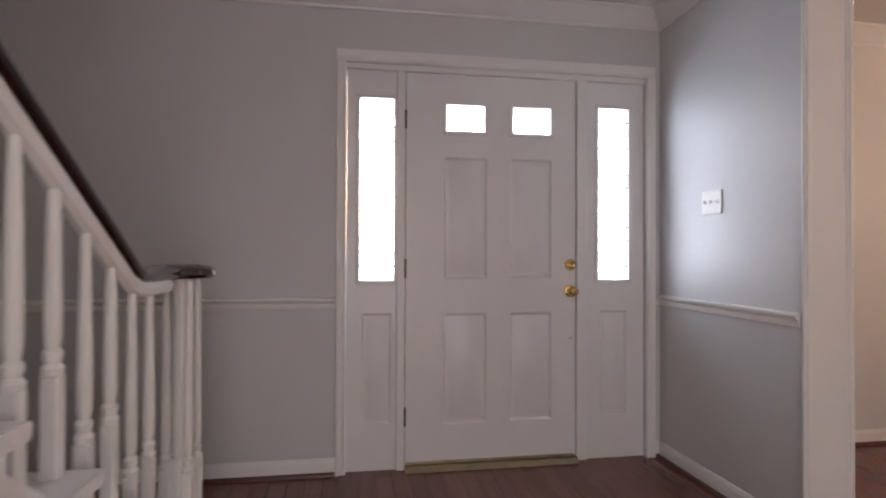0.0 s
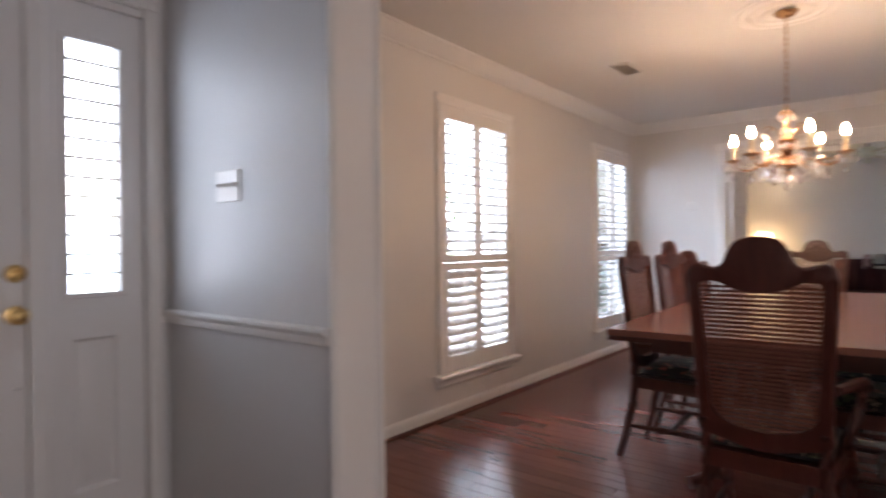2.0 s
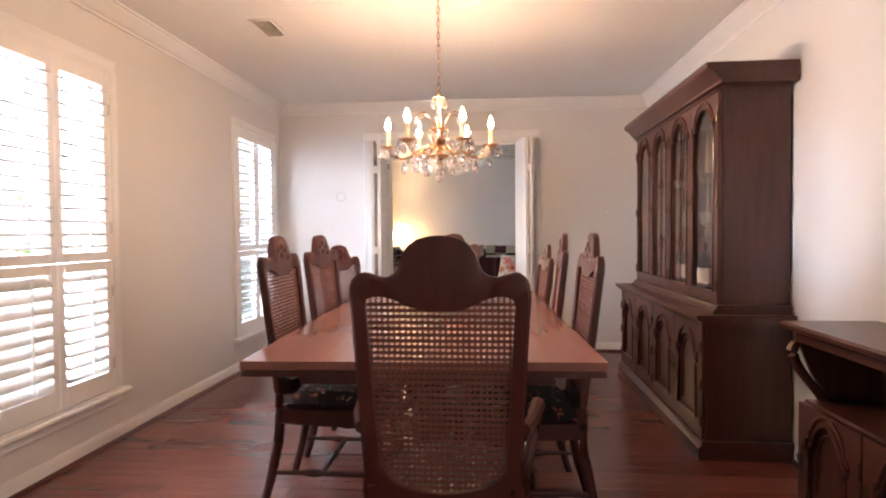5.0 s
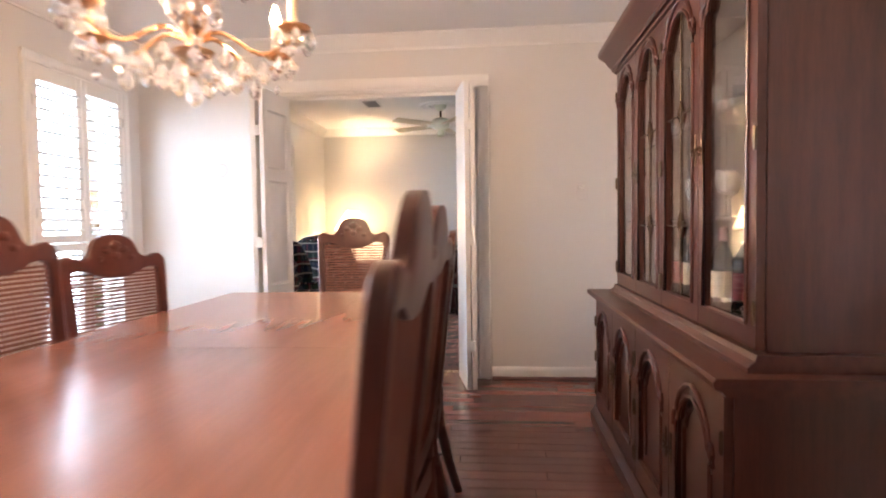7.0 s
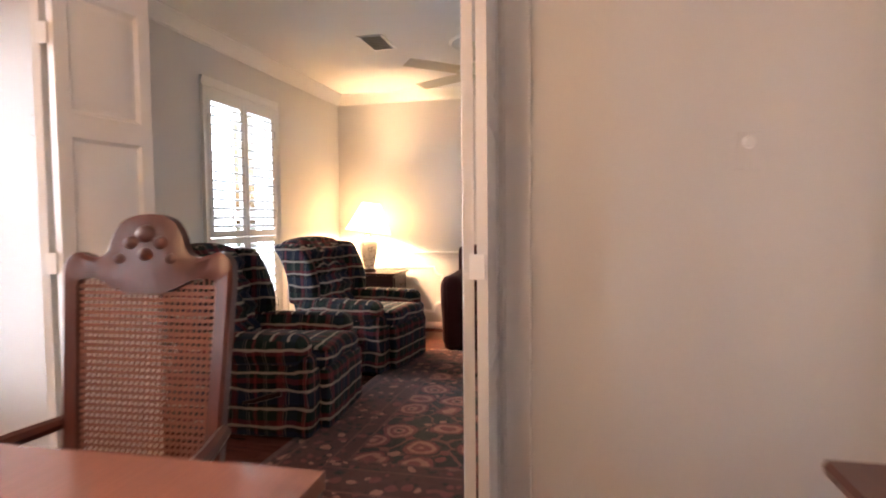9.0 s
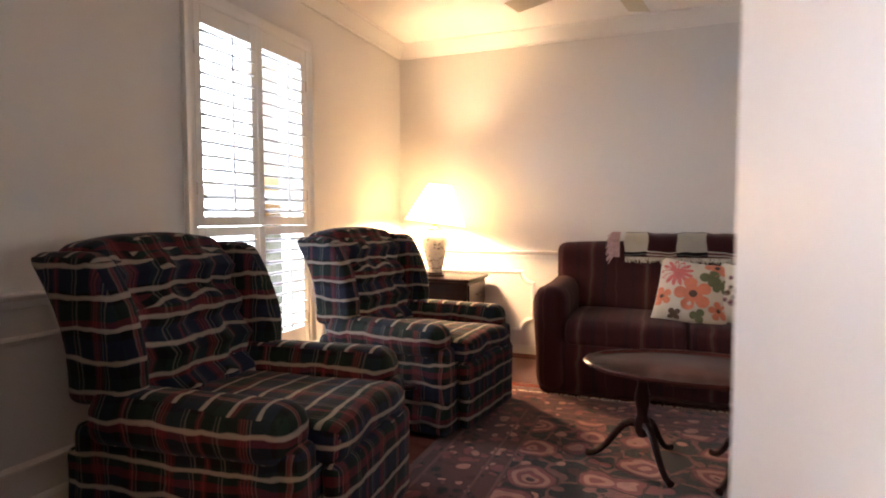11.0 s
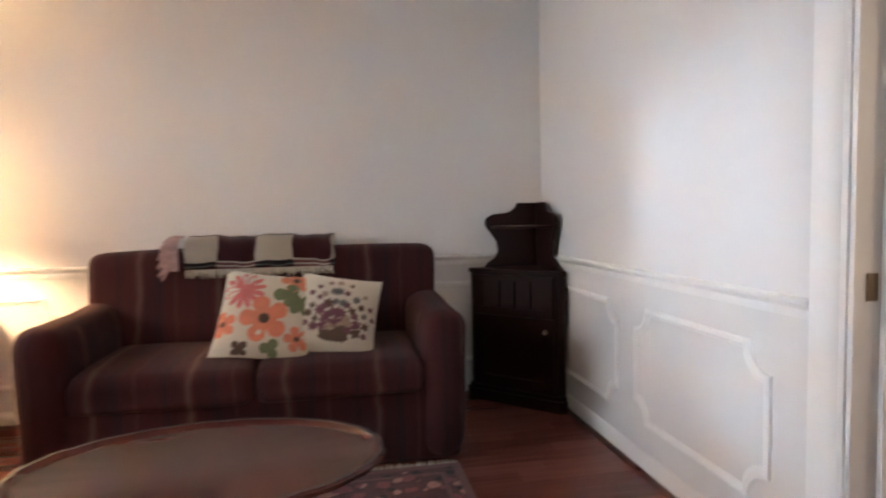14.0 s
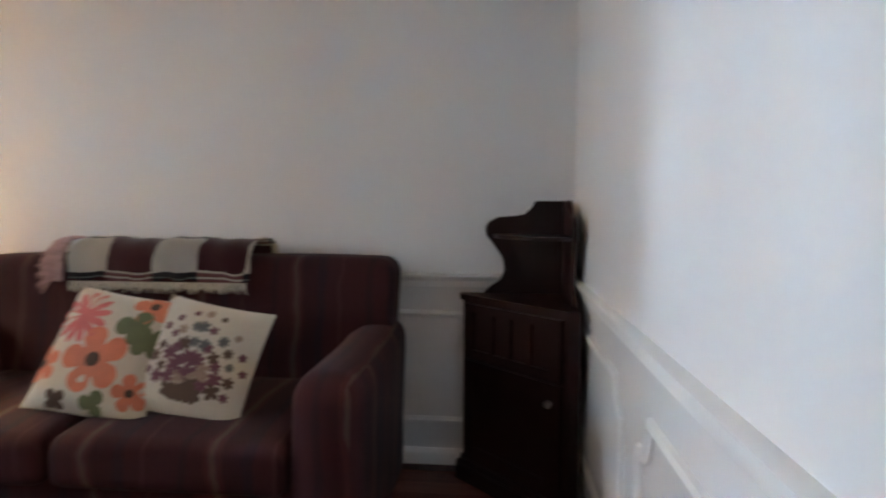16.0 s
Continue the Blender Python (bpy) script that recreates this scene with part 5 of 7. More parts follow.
def cloth_nodes(name, rough=0.9, sheen=0.04):
    m = bpy.data.materials.new(name)
    m.use_nodes = True
    n, l = m.node_tree.nodes, m.node_tree.links
    b = n["Principled BSDF"]
    b.inputs["Roughness"].default_value, b.inputs["Sheen Weight"].default_value = rough, sheen
    b.inputs["Specular IOR Level"].default_value = 0.2
    uvn = n.new("ShaderNodeUVMap")
    sep = n.new("ShaderNodeSeparateXYZ")
    wob, ad = n.new("ShaderNodeTexNoise"), n.new("ShaderNodeMixRGB")
    co = n.new("ShaderNodeTexCoord")
    wob.inputs["Scale"].default_value = 8
    ad.blend_type, ad.inputs[0].default_value = "ADD", 0.045
    l.new(co.outputs["Object"], wob.inputs["Vector"])
    l.new(uvn.outputs[0], ad.inputs[1])
    l.new(wob.outputs["Color"], ad.inputs[2])
    l.new(ad.outputs[0], sep.inputs[0])
    weave = n.new("ShaderNodeTexNoise")
    weave.inputs["Scale"].default_value = 350
    l.new(co.outputs["Object"], weave.inputs["Vector"])
    bp = n.new("ShaderNodeBump")
    bp.inputs["Strength"].default_value, bp.inputs["Distance"].default_value = 0.2, 0.003
    l.new(weave.outputs["Fac"], bp.inputs["Height"])
    l.new(bp.outputs[0], b.inputs["Normal"])
    return m, n, l, b, sep, weave


def bands(n, l, source, period, stops, shift=0.0):
    """A repeating run of hard-edged colour bands. stops: (position, colour)."""
    d = n.new("ShaderNodeMath")
    d.operation = "MULTIPLY_ADD"
    l.new(source, d.inputs[0])
    d.inputs[1].default_value, d.inputs[2].default_value = 1 / period, shift + 40
    f = n.new("ShaderNodeMath")
    f.operation = "FRACT"
    l.new(d.outputs[0], f.inputs[0])
    r = n.new("ShaderNodeValToRGB")
    r.color_ramp.interpolation = "CONSTANT"
    e = r.color_ramp.elements
    e[0].position, e[0].color = stops[0][0], (*stops[0][1], 1)
    e[1].position, e[1].color = stops[1][0], (*stops[1][1], 1)
    for p, c in stops[2:]:
        e.new(p).color = (*c, 1)
    l.new(f.outputs[0], r.inputs[0])
    return r.outputs[0]


def blend(n, l, kind, fac, a, b):
    x = n.new("ShaderNodeMixRGB")
    x.blend_type = kind
    for s, v in ((x.inputs[0], fac), (x.inputs[1], a), (x.inputs[2], b)):
        if hasattr(v, "links"):
            l.new(v, s)
        else:
            s.default_value = v if isinstance(v, float) else (*v, 1)
    return x.outputs[0]


def plaid_cloth():
    m, n, l, b, sep, weave = cloth_nodes("plaid_tartan_cloth")
    navy, wine, green, black = (0.012, 0.019, 0.048), (0.135, 0.019, 0.025), (0.009, 0.025, 0.020), (0.008, 0.007, 0.009)
    cream, rose = (0.47, 0.40, 0.34), (0.24, 0.05, 0.05)
    up = bands(n, l, sep.outputs[0], 0.25, [(0.0, navy), (0.26, wine), (0.40, black), (0.54, green), (0.70, black), (0.82, wine), (0.90, black)])
    across = bands(n, l, sep.outputs[1], 0.22, [(0.0, navy), (0.34, black), (0.5, wine), (0.62, green), (0.84, black)])
    mix1 = blend(n, l, "MIX", 0.6, up, across)
    thin = bands(n, l, sep.outputs[0], 0.25, [(0.0, (0, 0, 0)), (0.31, (0.5, 0.5, 0.5)), (0.325, (0, 0, 0)), (0.35, (0.5, 0.5, 0.5)), (0.365, (0, 0, 0)), (0.85, (0.5, 0.5, 0.5)), (0.87, (0, 0, 0))])
    mix2 = blend(n, l, "MIX", thin, mix1, rose)
    wide = bands(n, l, sep.outputs[1], 0.095, [(0.0, (0.5, 0.5, 0.5)), (0.03, (0.66, 0.66, 0.66)), (0.14, (0.4, 0.4, 0.4)), (0.17, (0, 0, 0)), (0.60, (0.0, 0.0, 0.0)), (0.90, (0.0, 0.0, 0.0))])
    mix3 = blend(n, l, "MIX", wide, mix2, cream)
    vert_line = bands(n, l, sep.outputs[0], 0.098, [(0.0, (0.16, 0.16, 0.16)), (0.06, (0, 0, 0)), (0.14, (0.13, 0.13, 0.13)), (0.18, (0, 0, 0))])
    mix4 = blend(n, l, "MIX", vert_line, mix3, cream)
    mott = blend(n, l, "MULTIPLY", 0.5, mix4, weave.outputs["Color"])
    l.new(mott, b.inputs["Base Color"])
    return m


PLAID = plaid_cloth()


def stripe_cloth():
    m, n, l, b, sep, weave = cloth_nodes("striped_burgundy_cloth")
    k = [(0.066, 0.0155, 0.018), (0.046, 0.0155, 0.0185), (0.09, 0.022, 0.0225), (0.115, 0.066, 0.052), (0.054, 0.0135, 0.0165), (0.040, 0.0155, 0.021), (0.09, 0.031, 0.03)]
    st = bands(n, l, sep.outputs[0], 0.36, [(0.0, k[0]), (0.14, k[1]), (0.20, k[0]), (0.34, k[2]), (0.38, k[3]), (0.43, k[2]), (0.47, k[4]), (0.62, k[5]), (0.7, k[0]), (0.84, k[6]), (0.87, k[0])])
    l.new(blend(n, l, "MULTIPLY", 0.5, st, weave.outputs["Color"]), b.inputs["Base Color"])
    return m


STRIPE = stripe_cloth()


def wing_recliner(x, y, turn, label):
    w = thing("wing_recliner", label, "armchair", x, y, 0, turn, group="plaid recliners")
    soft("base", blobbed(roundbox(B(), -0.405, 0.405, -0.37, 0.40, 0.02, 0.37, 0.025, 6), 0.006, 5), PLAID, w, "plaid skirted base", 0.03)
    soft("footrest", blobbed(roundbox(B(), -0.285, 0.285, -0.435, -0.365, 0.03, 0.365, 0.03, 6), 0.006, 6, 2), PLAID, w, "", 0.06)
    soft("seat", blobbed(roundbox(B(), -0.275, 0.275, -0.43, 0.26, 0.335, 0.455, 0.055, 8, lambda v: (v.x, v.y, v.z + 0.025 * (1 - (v.x / 0.28) ** 2))), 0.01, 5), PLAID, w, "plump plaid seat cushion", 0.1, 0.05)

    def back_shape(v):
        t = (v.z - 0.42) / 0.56
        yy = v.y + t * 0.15
        if v.y < 0.3:
            yy += 0.022 * math.cos(v.z * 2 * math.pi / 0.135) - 0.03 * max(0.0, 1 - (v.x / 0.3) ** 2) + 0.018 * math.cos(v.x * 2 * math.pi / 0.2)
        return (v.x * (1 + 0.01 * t), yy, v.z + 0.035 * max(0, 1 - (v.x / 0.34) ** 2) * max(0, t))
    soft("back", blobbed(roundbox(B(), -0.325, 0.325, 0.21, 0.40, 0.38, 0.985, 0.07, 12, back_shape), 0.008, 6), PLAID, w, "tufted plaid back", 0.02)
    for s in (-1, 1):
        def wing_shape(v, s=s):
            t = (v.z - 0.5) / 0.48
            return (v.x + s * 0.008 * t, v.y + t * 0.13 - 0.05 * math.sin(max(0, min(1, t)) * math.pi), v.z)
        a, b2 = (0.305, 0.40) if s > 0 else (-0.40, -0.305)
        soft("wing", blobbed(roundbox(B(), a, b2, 0.15, 0.40, 0.50, 0.975, 0.042, 6, wing_shape), 0.006, 6, s), PLAID, w, "", 0.05)
        a, b2 = (0.255, 0.43) if s > 0 else (-0.43, -0.255)
        soft("arm", blobbed(roundbox(B(), a, b2, -0.35, 0.32, 0.385, 0.56, 0.07, 6), 0.008, 5, s), PLAID, w, "rounded plaid arm pad", 0.04, 0.07)
        a, b2 = (0.29, 0.405) if s > 0 else (-0.405, -0.29)
        soft("arm_side", blobbed(roundbox(B(), a, b2, -0.375, 0.37, 0.06, 0.45, 0.03, 6), 0.005, 5, s), PLAID, w, "", 0.04)
    part("lever", tube(B(), [(-0.405, -0.02, 0.20), (-0.418, -0.08, 0.215), (-0.42, -0.17, 0.245), (-0.42, -0.23, 0.26)], [0.008, 0.012, 0.015, 0.013], 8), MAHOG, w, "dark wooden recliner lever")
    w.scale = (1.02, 1.04, 0.985)
    for s in (-1, 1):
        part("glide", box(B(), s * 0.3 - 0.03, s * 0.3 + 0.03, -0.3, 0.3, 0.0, 0.03), MAHOG, w)
    return w


wing_recliner(7.97, 2.055, 5, "dark plaid wing-back recliner with tufted back by window")
wing_recliner(9.28, 2.03, -7, "dark plaid wing-back recliner beside the lamp table")

# sofa along the end wall, facing -x
SOY = 0.63
sofa = thing("sofa", "dark burgundy striped two-seat sofa against the wall", "sofa", 10.18, SOY, 0, -90)
soft("base", blobbed(roundbox(B(), -0.83, 0.83, -0.42, 0.40, 0.012, 0.34, 0.03, 8), 0.004, 3), STRIPE, sofa)
for a, b2 in ((-0.675, -0.003), (0.003, 0.675)):
    soft("seat_cushion", blobbed(roundbox(B(), a, b2, -0.45, 0.16, 0.305, 0.452, 0.045, 10, lambda v: (v.x, v.y, v.z + 0.02 * max(0, 1 - ((v.y + 0.1) / 0.33) ** 2))), 0.006, 4), STRIPE, sofa)
soft("backrest", blobbed(roundbox(B(), -0.825, 0.825, 0.14, 0.36, 0.40, 0.898, 0.06, 12, lambda v: (v.x * (1 + 0.03 * (v.z - 0.4)), v.y + (v.z - 0.4) * 0.12, v.z - 0.015 * (v.x / 0.82) ** 2)), 0.007, 3), STRIPE, sofa)
for s in (-1, 1):
    a, b2 = (0.665, 0.86) if s > 0 else (-0.86, -0.665)
    soft("arm", blobbed(roundbox(B(), a, b2, -0.45, 0.38, 0.012, 0.645, 0.085, 6, lambda v, s=s: (v.x + s * 0.03 * (v.z - 0.3), v.y, v.z + 0.06 * max(0, v.y) * (v.z > 0.4))), 0.006, 4, s), STRIPE, sofa, "rounded striped arm")


# pillows
def pillow(label, mat, y, z, x, tilt, size=0.37, roll=0.0, flowers=()):
    p = thing("throw_pillow", label, "pillow", x, y, z, -90)
    p.matrix_world = pose(x, y, z) @ pose(0, 0, 0, 0, 0, -90) @ pose(0, 0, 0, -tilt, 0, 0) @ pose(0, 0, 0, 0, roll, 0)
    n, bm, h = 16, B(), size / 2

    def puff(u, v):
        return 0.062 * (max(0, 1 - abs(u) ** 2.6) * max(0, 1 - abs(v) ** 2.6)) ** 0.6
    def at(u, v, sgn, lift=0.0):
        k = 1 - 0.05 * (1 - abs(u) ** 2) * abs(v) ** 3
        k2 = 1 - 0.05 * (1 - abs(v) ** 2) * abs(u) ** 3
        return (u * h * k2, sgn * (puff(u, v) + lift), h + v * h * k)
    g = {}
    for sgn in (-1, 1):
        for i in range(n + 1):
            for j in range(n + 1):
                edge = i in (0, n) or j in (0, n)
                key = (0 if edge else sgn, i, j)
                if key not in g:
                    g[key] = bm.verts.new(at(2 * i / n - 1, 2 * j / n - 1, sgn))
    for sgn in (-1, 1):
        for i in range(n):
            for j in range(n):
                q = [g[(0 if a in (0, n) or b in (0, n) else sgn), a, b] for a, b in ((i, j), (i + 1, j), (i + 1, j + 1), (i, j + 1))]
                bm.faces.new(q)
    part("cover", bm, mat, p, "", 60)
    for kind, cu, cv, r, petals, mt in flowers:
        fb = B()
        c0 = fb.verts.new(at(cu, cv, -1, 0.004))
        ring = []
        steps = petals * 10
        for q in range(steps):
            t = 2 * math.pi * q / steps
            rr = r * (0.45 + 0.55 * abs(math.sin(t * petals / 2)) ** (0.5 if kind == "round" else 0.7))
            ring.append(fb.verts.new(at(max(-0.97, min(0.97, cu + rr * math.cos(t))), max(-0.97, min(0.97, cv + rr * math.sin(t))), -1, 0.0025)))
        for q in range(steps):
            fb.faces.new((c0, ring[q], ring[(q + 1) % steps]))
        fl = part("printed_flower", fb, mt, p, "", 60)
        if kind == "round":
            cb = B()
            c1 = cb.verts.new(at(cu, cv, -1, 0.0065))
            rg = [cb.verts.new(at(cu + r * 0.22 * math.cos(2 * math.pi * q / 12), cv + r * 0.22 * math.sin(2 * math.pi * q / 12), -1, 0.005)) for q in range(12)]
            for q in range(12):
                cb.faces.new((c1, rg[q], rg[(q + 1) % 12]))
            part("flower_centre", cb, PBROWN, fl, "", 60)
    return p


PCREAM = make("cream_pillow_cloth", (0.56, 0.50, 0.40), 0.9, var=0.08, scale=12, grain=300, bump=0.2, sheen=0.2)
PORANGE = make("coral_print", (0.60, 0.19, 0.11), 0.9, var=0.18, scale=25, grain=300, bump=0.15)
PPINK = make("rose_print", (0.55, 0.14, 0.13), 0.9, var=0.18, scale=25, grain=300, bump=0.15)
PGREEN = make("olive_leaf_print", (0.12, 0.14, 0.07), 0.9, var=0.25, scale=25, grain=300, bump=0.15)
PBROWN = make("brown_print", (0.10, 0.06, 0.04), 0.9, var=0.2, scale=25, grain=300, bump=0.15)
PPLUM = make("plum_print", (0.15, 0.055, 0.07), 0.9, var=0.2, scale=25, grain=300, bump=0.15)
PGREY = make("slate_print", (0.11, 0.11, 0.105), 0.9, var=0.2, scale=25, grain=300, bump=0.15)
PTAN = make("tan_print", (0.30, 0.21, 0.15), 0.9, var=0.2, scale=25, grain=300, bump=0.15)
rngp = random.Random(11)
spray = []
for ring_r, count, size in ((0.12, 5, 0.15), (0.34, 9, 0.13), (0.56, 12, 0.12), (0.80, 13, 0.10), (1.02, 11, 0.08)):
    for i in range(count):
        ang = radians(-8 + 196 * (i + 0.5 * rngp.random()) / count)
        spray.append(("star", 0.9 * ring_r * math.cos(ang), -0.42 + ring_r * 1.15 * math.sin(ang), size * (0.75 + 0.5 * rngp.random()), rngp.choice((5, 6, 7)), rngp.choice((PPLUM, PGREY, PPLUM, PBROWN, PTAN))))
for i in range(7):
    spray.append(("star", -0.24 + 0.08 * i, -0.58 - 0.03 * (i % 3), 0.14, 4, PBROWN))
spray = [f for f in spray if abs(f[1]) < 0.9 and abs(f[2]) < 0.88]
pillow("square cream pillow printed with a plum flower basket", PCREAM, 0.335, 0.452, 9.90, 27, 0.36, 10, spray)
pillow("square cream pillow printed with large coral flowers", PCREAM, 0.630, 0.452, 9.88, 31, 0.40, 8, [
    ("round", 0.02, -0.18, 0.52, 5, PORANGE), ("star", -0.50, 0.46, 0.46, 13, PPINK), ("round", -0.82, -0.35, 0.30, 5, PORANGE), ("round", 0.55, 0.80, 0.34, 5, PORANGE),
    ("star", 0.42, 0.40, 0.30, 3, PGREEN), ("star", 0.72, 0.22, 0.28, 4, PGREEN), ("star", 0.22, -0.80, 0.22, 3, PGREEN), ("round", 0.74, -0.55, 0.28, 5, PORANGE), ("star", -0.4, -0.85, 0.2, 4, PBROWN)])

# striped knitted throw over the sofa back
m_, n_, l_, b_, sep_, weave_ = cloth_nodes("striped_throw_cloth", 0.95, 0.4)
_cream, _blk, _red, _rose, _grn = (0.76, 0.70, 0.60), (0.02, 0.016, 0.02), (0.085, 0.014, 0.02), (0.24, 0.09, 0.09), (0.16, 0.18, 0.17)
_a = bands(n_, l_, sep_.outputs[1], 0.30, [(0.0, _cream), (0.30, _blk), (0.44, _cream), (0.72, _blk), (0.77, _grn), (0.79, _blk), (0.85, _cream)])
_b2 = bands(n_, l_, sep_.outputs[1], 0.30, [(0.0, _red), (0.50, _cream), (0.68, _red), (0.73, _rose), (0.77, _cream), (0.795, _rose), (0.84, _cream), (0.87, _red)])
_pick = bands(n_, l_, sep_.outputs[0], 0.36, [(0.0, (0, 0, 0)), (0.5, (1, 1, 1))], 0.1)
l_.new(blend(n_, l_, "MULTIPLY", 0.4, blend(n_, l_, "MIX", _pick, _a, _b2), weave_.outputs["Color"]), b_.inputs["Base Color"])
throw = thing("throw_blanket", "cream, black and wine striped throw over sofa back", "blanket", 10.18, SOY, 0, -90)
bm = B()
prof = [(0.165, 0.795), (0.17, 0.84), (0.175, 0.885), (0.19, 0.925), (0.23, 0.947), (0.30, 0.953), (0.37, 0.945), (0.42, 0.915), (0.435, 0.86), (0.44, 0.78)]
rows = []
for i in range(33):
    u = i / 32
    xx = -0.38 + 0.70 * u
    sag = 0.018 * math.sin(u * 13) + 0.010 * math.sin(u * 37 + 1)
    rows.append([bm.verts.new((xx + 0.004 * math.sin(j * 2.1), yy - 0.012 * (j < 3) - 0.010 * (j < 5) * math.sin(u * 21 + j * 0.8), zz + (sag if j < 2 else sag * 0.3 + 0.004))) for j, (yy, zz) in enumerate(prof)])
uvs = {}
for a, b2 in zip(rows, rows[1:]):
    for j in range(len(prof) - 1):
        bm.faces.new((a[j], b2[j], b2[j + 1], a[j + 1]))
bmesh.ops.solidify(bm, geom=bm.faces[:], thickness=0.010)
tw = part("cloth", bm, m_, throw, "", 60)
uvl = tw.data.uv_layers.new(name="cloth")
for poly in tw.data.polygons:
    for li in poly.loop_indices:
        c = tw.data.vertices[tw.data.loops[li].vertex_index].co
        uvl.data[li].uv = (c.x, c.z if c.y < 0.2 else 0.93 + c.y - 0.2)
rngf = random.Random(9)
FRINGE = make("pale_rose_fringe", (0.42, 0.27, 0.26), 0.95, var=0.3, scale=60, bump=0.1)
fb = B()
for i in range(60):
    t = i / 59
    j = t * (len(prof) - 5)
    k = int(j)
    y0 = prof[k][0] + (prof[k + 1][0] - prof[k][0]) * (j - k)
    z0 = prof[k][1] + (prof[k + 1][1] - prof[k][1]) * (j - k)
    dx, dz = -0.05 - 0.04 * rngf.random(), -0.02 - 0.05 * rngf.random()
    tube(fb, [(-0.41, y0 - 0.008, z0 + 0.003), (-0.41 + dx * 0.6, y0 - 0.014, z0 + 0.006), (-0.41 + dx, y0 - 0.022 - 0.01 * rngf.random(), z0 + dz)], [0.004, 0.0045, 0.003], 5)
tagged(part("fringe", fb, FRINGE, throw, "pale rose yarn fringe"), kind="stuff")
fb = B()
for i in range(110):
    xx = -0.37 + 0.68 * i / 109
    d = 0.022 + 0.022 * rngf.random()
    tube(fb, [(xx, 0.146, 0.80), (xx + 0.006 * (rngf.random() - 0.5), 0.142, 0.80 - d * 0.5), (xx + 0.014 * (rngf.random() - 0.5), 0.146, 0.80 - d)], [0.0032, 0.0034, 0.0022], 5)
tagged(part("hem_fringe", fb, PCREAM, throw, "cream yarn fringe along the hem"), kind="stuff")

# oval coffee table
# Base lighter than the mahogany legs: the wall's reflection is put into it.
COFFEETOP = make("polished_top_painted_sheen", (0.055, 0.016, 0.013), 0.24, var=0.25, scale=3, grain=20, bump=0, stretch=(8, 0.8, 1), rvar=0.0)
coffee = thing("coffee_table", "dark mahogany oval coffee table with scalloped edge", "coffee table", 8.90, 0.63)
bm = B()
seg = 72
rings = []
for f, z in ((0.0, 0.438), (0.90, 0.438), (0.93, 0.442), (0.955, 0.452), (0.985, 0.452), (1.0, 0.446), (0.99, 0.434), (0.93, 0.428), (0.0, 0.428)):
    ring = []
    for i in range(seg):
        t = 2 * math.pi * i / seg
        sc = 1 + (0.018 * abs(math.sin(t * 10)) if f > 0.85 else 0)
        ring.append(bm.verts.new((0.28 * f * sc * math.cos(t), 0.44 * f * sc * math.sin(t), z)) if f else None)
    rings.append(ring if f else [bm.verts.new((0, 0, z))])
for a, b2 in zip(rings, rings[1:]):
    for i in range(seg):
        j = (i + 1) % seg
        q = ([a[0]] if len(a) == 1 else [a[i], a[j]]) + ([b2[0]] if len(b2) == 1 else [b2[j], b2[i]])
        bm.faces.new(q)
part("top", bm, COFFEETOP, coffee, "polished red-brown oval top, wall sheen painted in")
for py in (-0.2, 0.2):
    part("pedestal", lathe(B(), [(0, 0.13), (0.02, 0.13), (0.032, 0.15), (0.036, 0.19), (0.022, 0.22), (0.026, 0.25), (0.034, 0.29), (0.02, 0.36), (0.03, 0.39), (0.05, 0.427), (0, 0.427)], (0, py, 0), 14), MAHOG, coffee)
    for k in range(3):
        a = radians(90 if py > 0 else -90) + k * 2 * math.pi / 3
        c, s = math.cos(a), math.sin(a)
        part("leg", tube(B(), bezier((0.02 * c, py + 0.02 * s, 0.18), (0.1 * c, py + 0.1 * s, 0.22), (0.13 * c, py + 0.13 * s, 0.02), (0.23 * c, py + 0.23 * s, 0.026), 8), [0.018, 0.018, 0.017, 0.016, 0.015, 0.014, 0.013, 0.014, 0.016], 8), MAHOG, coffee)
part("brace", tube(B(), [(0, -0.2, 0.30), (0, 0, 0.29), (0, 0.2, 0.30)], 0.012, 8), MAHOG, coffee)

# end table and lamp
et = thing("end_table", "dark mahogany end table with brass-handled drawer", "end table", 10.36, 2.30)
part("top", box(B(), -0.24, 0.24, -0.275, 0.275, 0.605, 0.63, 0.008, 2), MAHOG, et)
part("body", box(B(), -0.215, 0.215, -0.25, 0.25, 0.40, 0.604, 0.003), MAHOG, et)
dr = part("drawer", box(B(), -0.19, 0.19, -0.262, -0.2505, 0.43, 0.585, 0.004), MAHOG, et)
part("handle", tube(B(), [(-0.04, -0.263, 0.51), (-0.035, -0.28, 0.50), (0, -0.284, 0.494), (0.035, -0.28, 0.50), (0.04, -0.263, 0.51)], 0.004, 6), OLDBRASS, dr, "antique brass bail handle")
part("shelf", box(B(), -0.2, 0.2, -0.235, 0.235, 0.14, 0.16, 0.003), MAHOG, et)
for sx in (-1, 1):
    for sy in (-1, 1):
        part("leg", lathe(B(), [(0, 0), (0.014, 0), (0.018, 0.03), (0.016, 0.12), (0.022, 0.14), (0.022, 0.16), (0.017, 0.2), (0.022, 0.37), (0.024, 0.4), (0, 0.4)], (sx * 0.19, sy * 0.225, 0), 10), MAHOG, et)

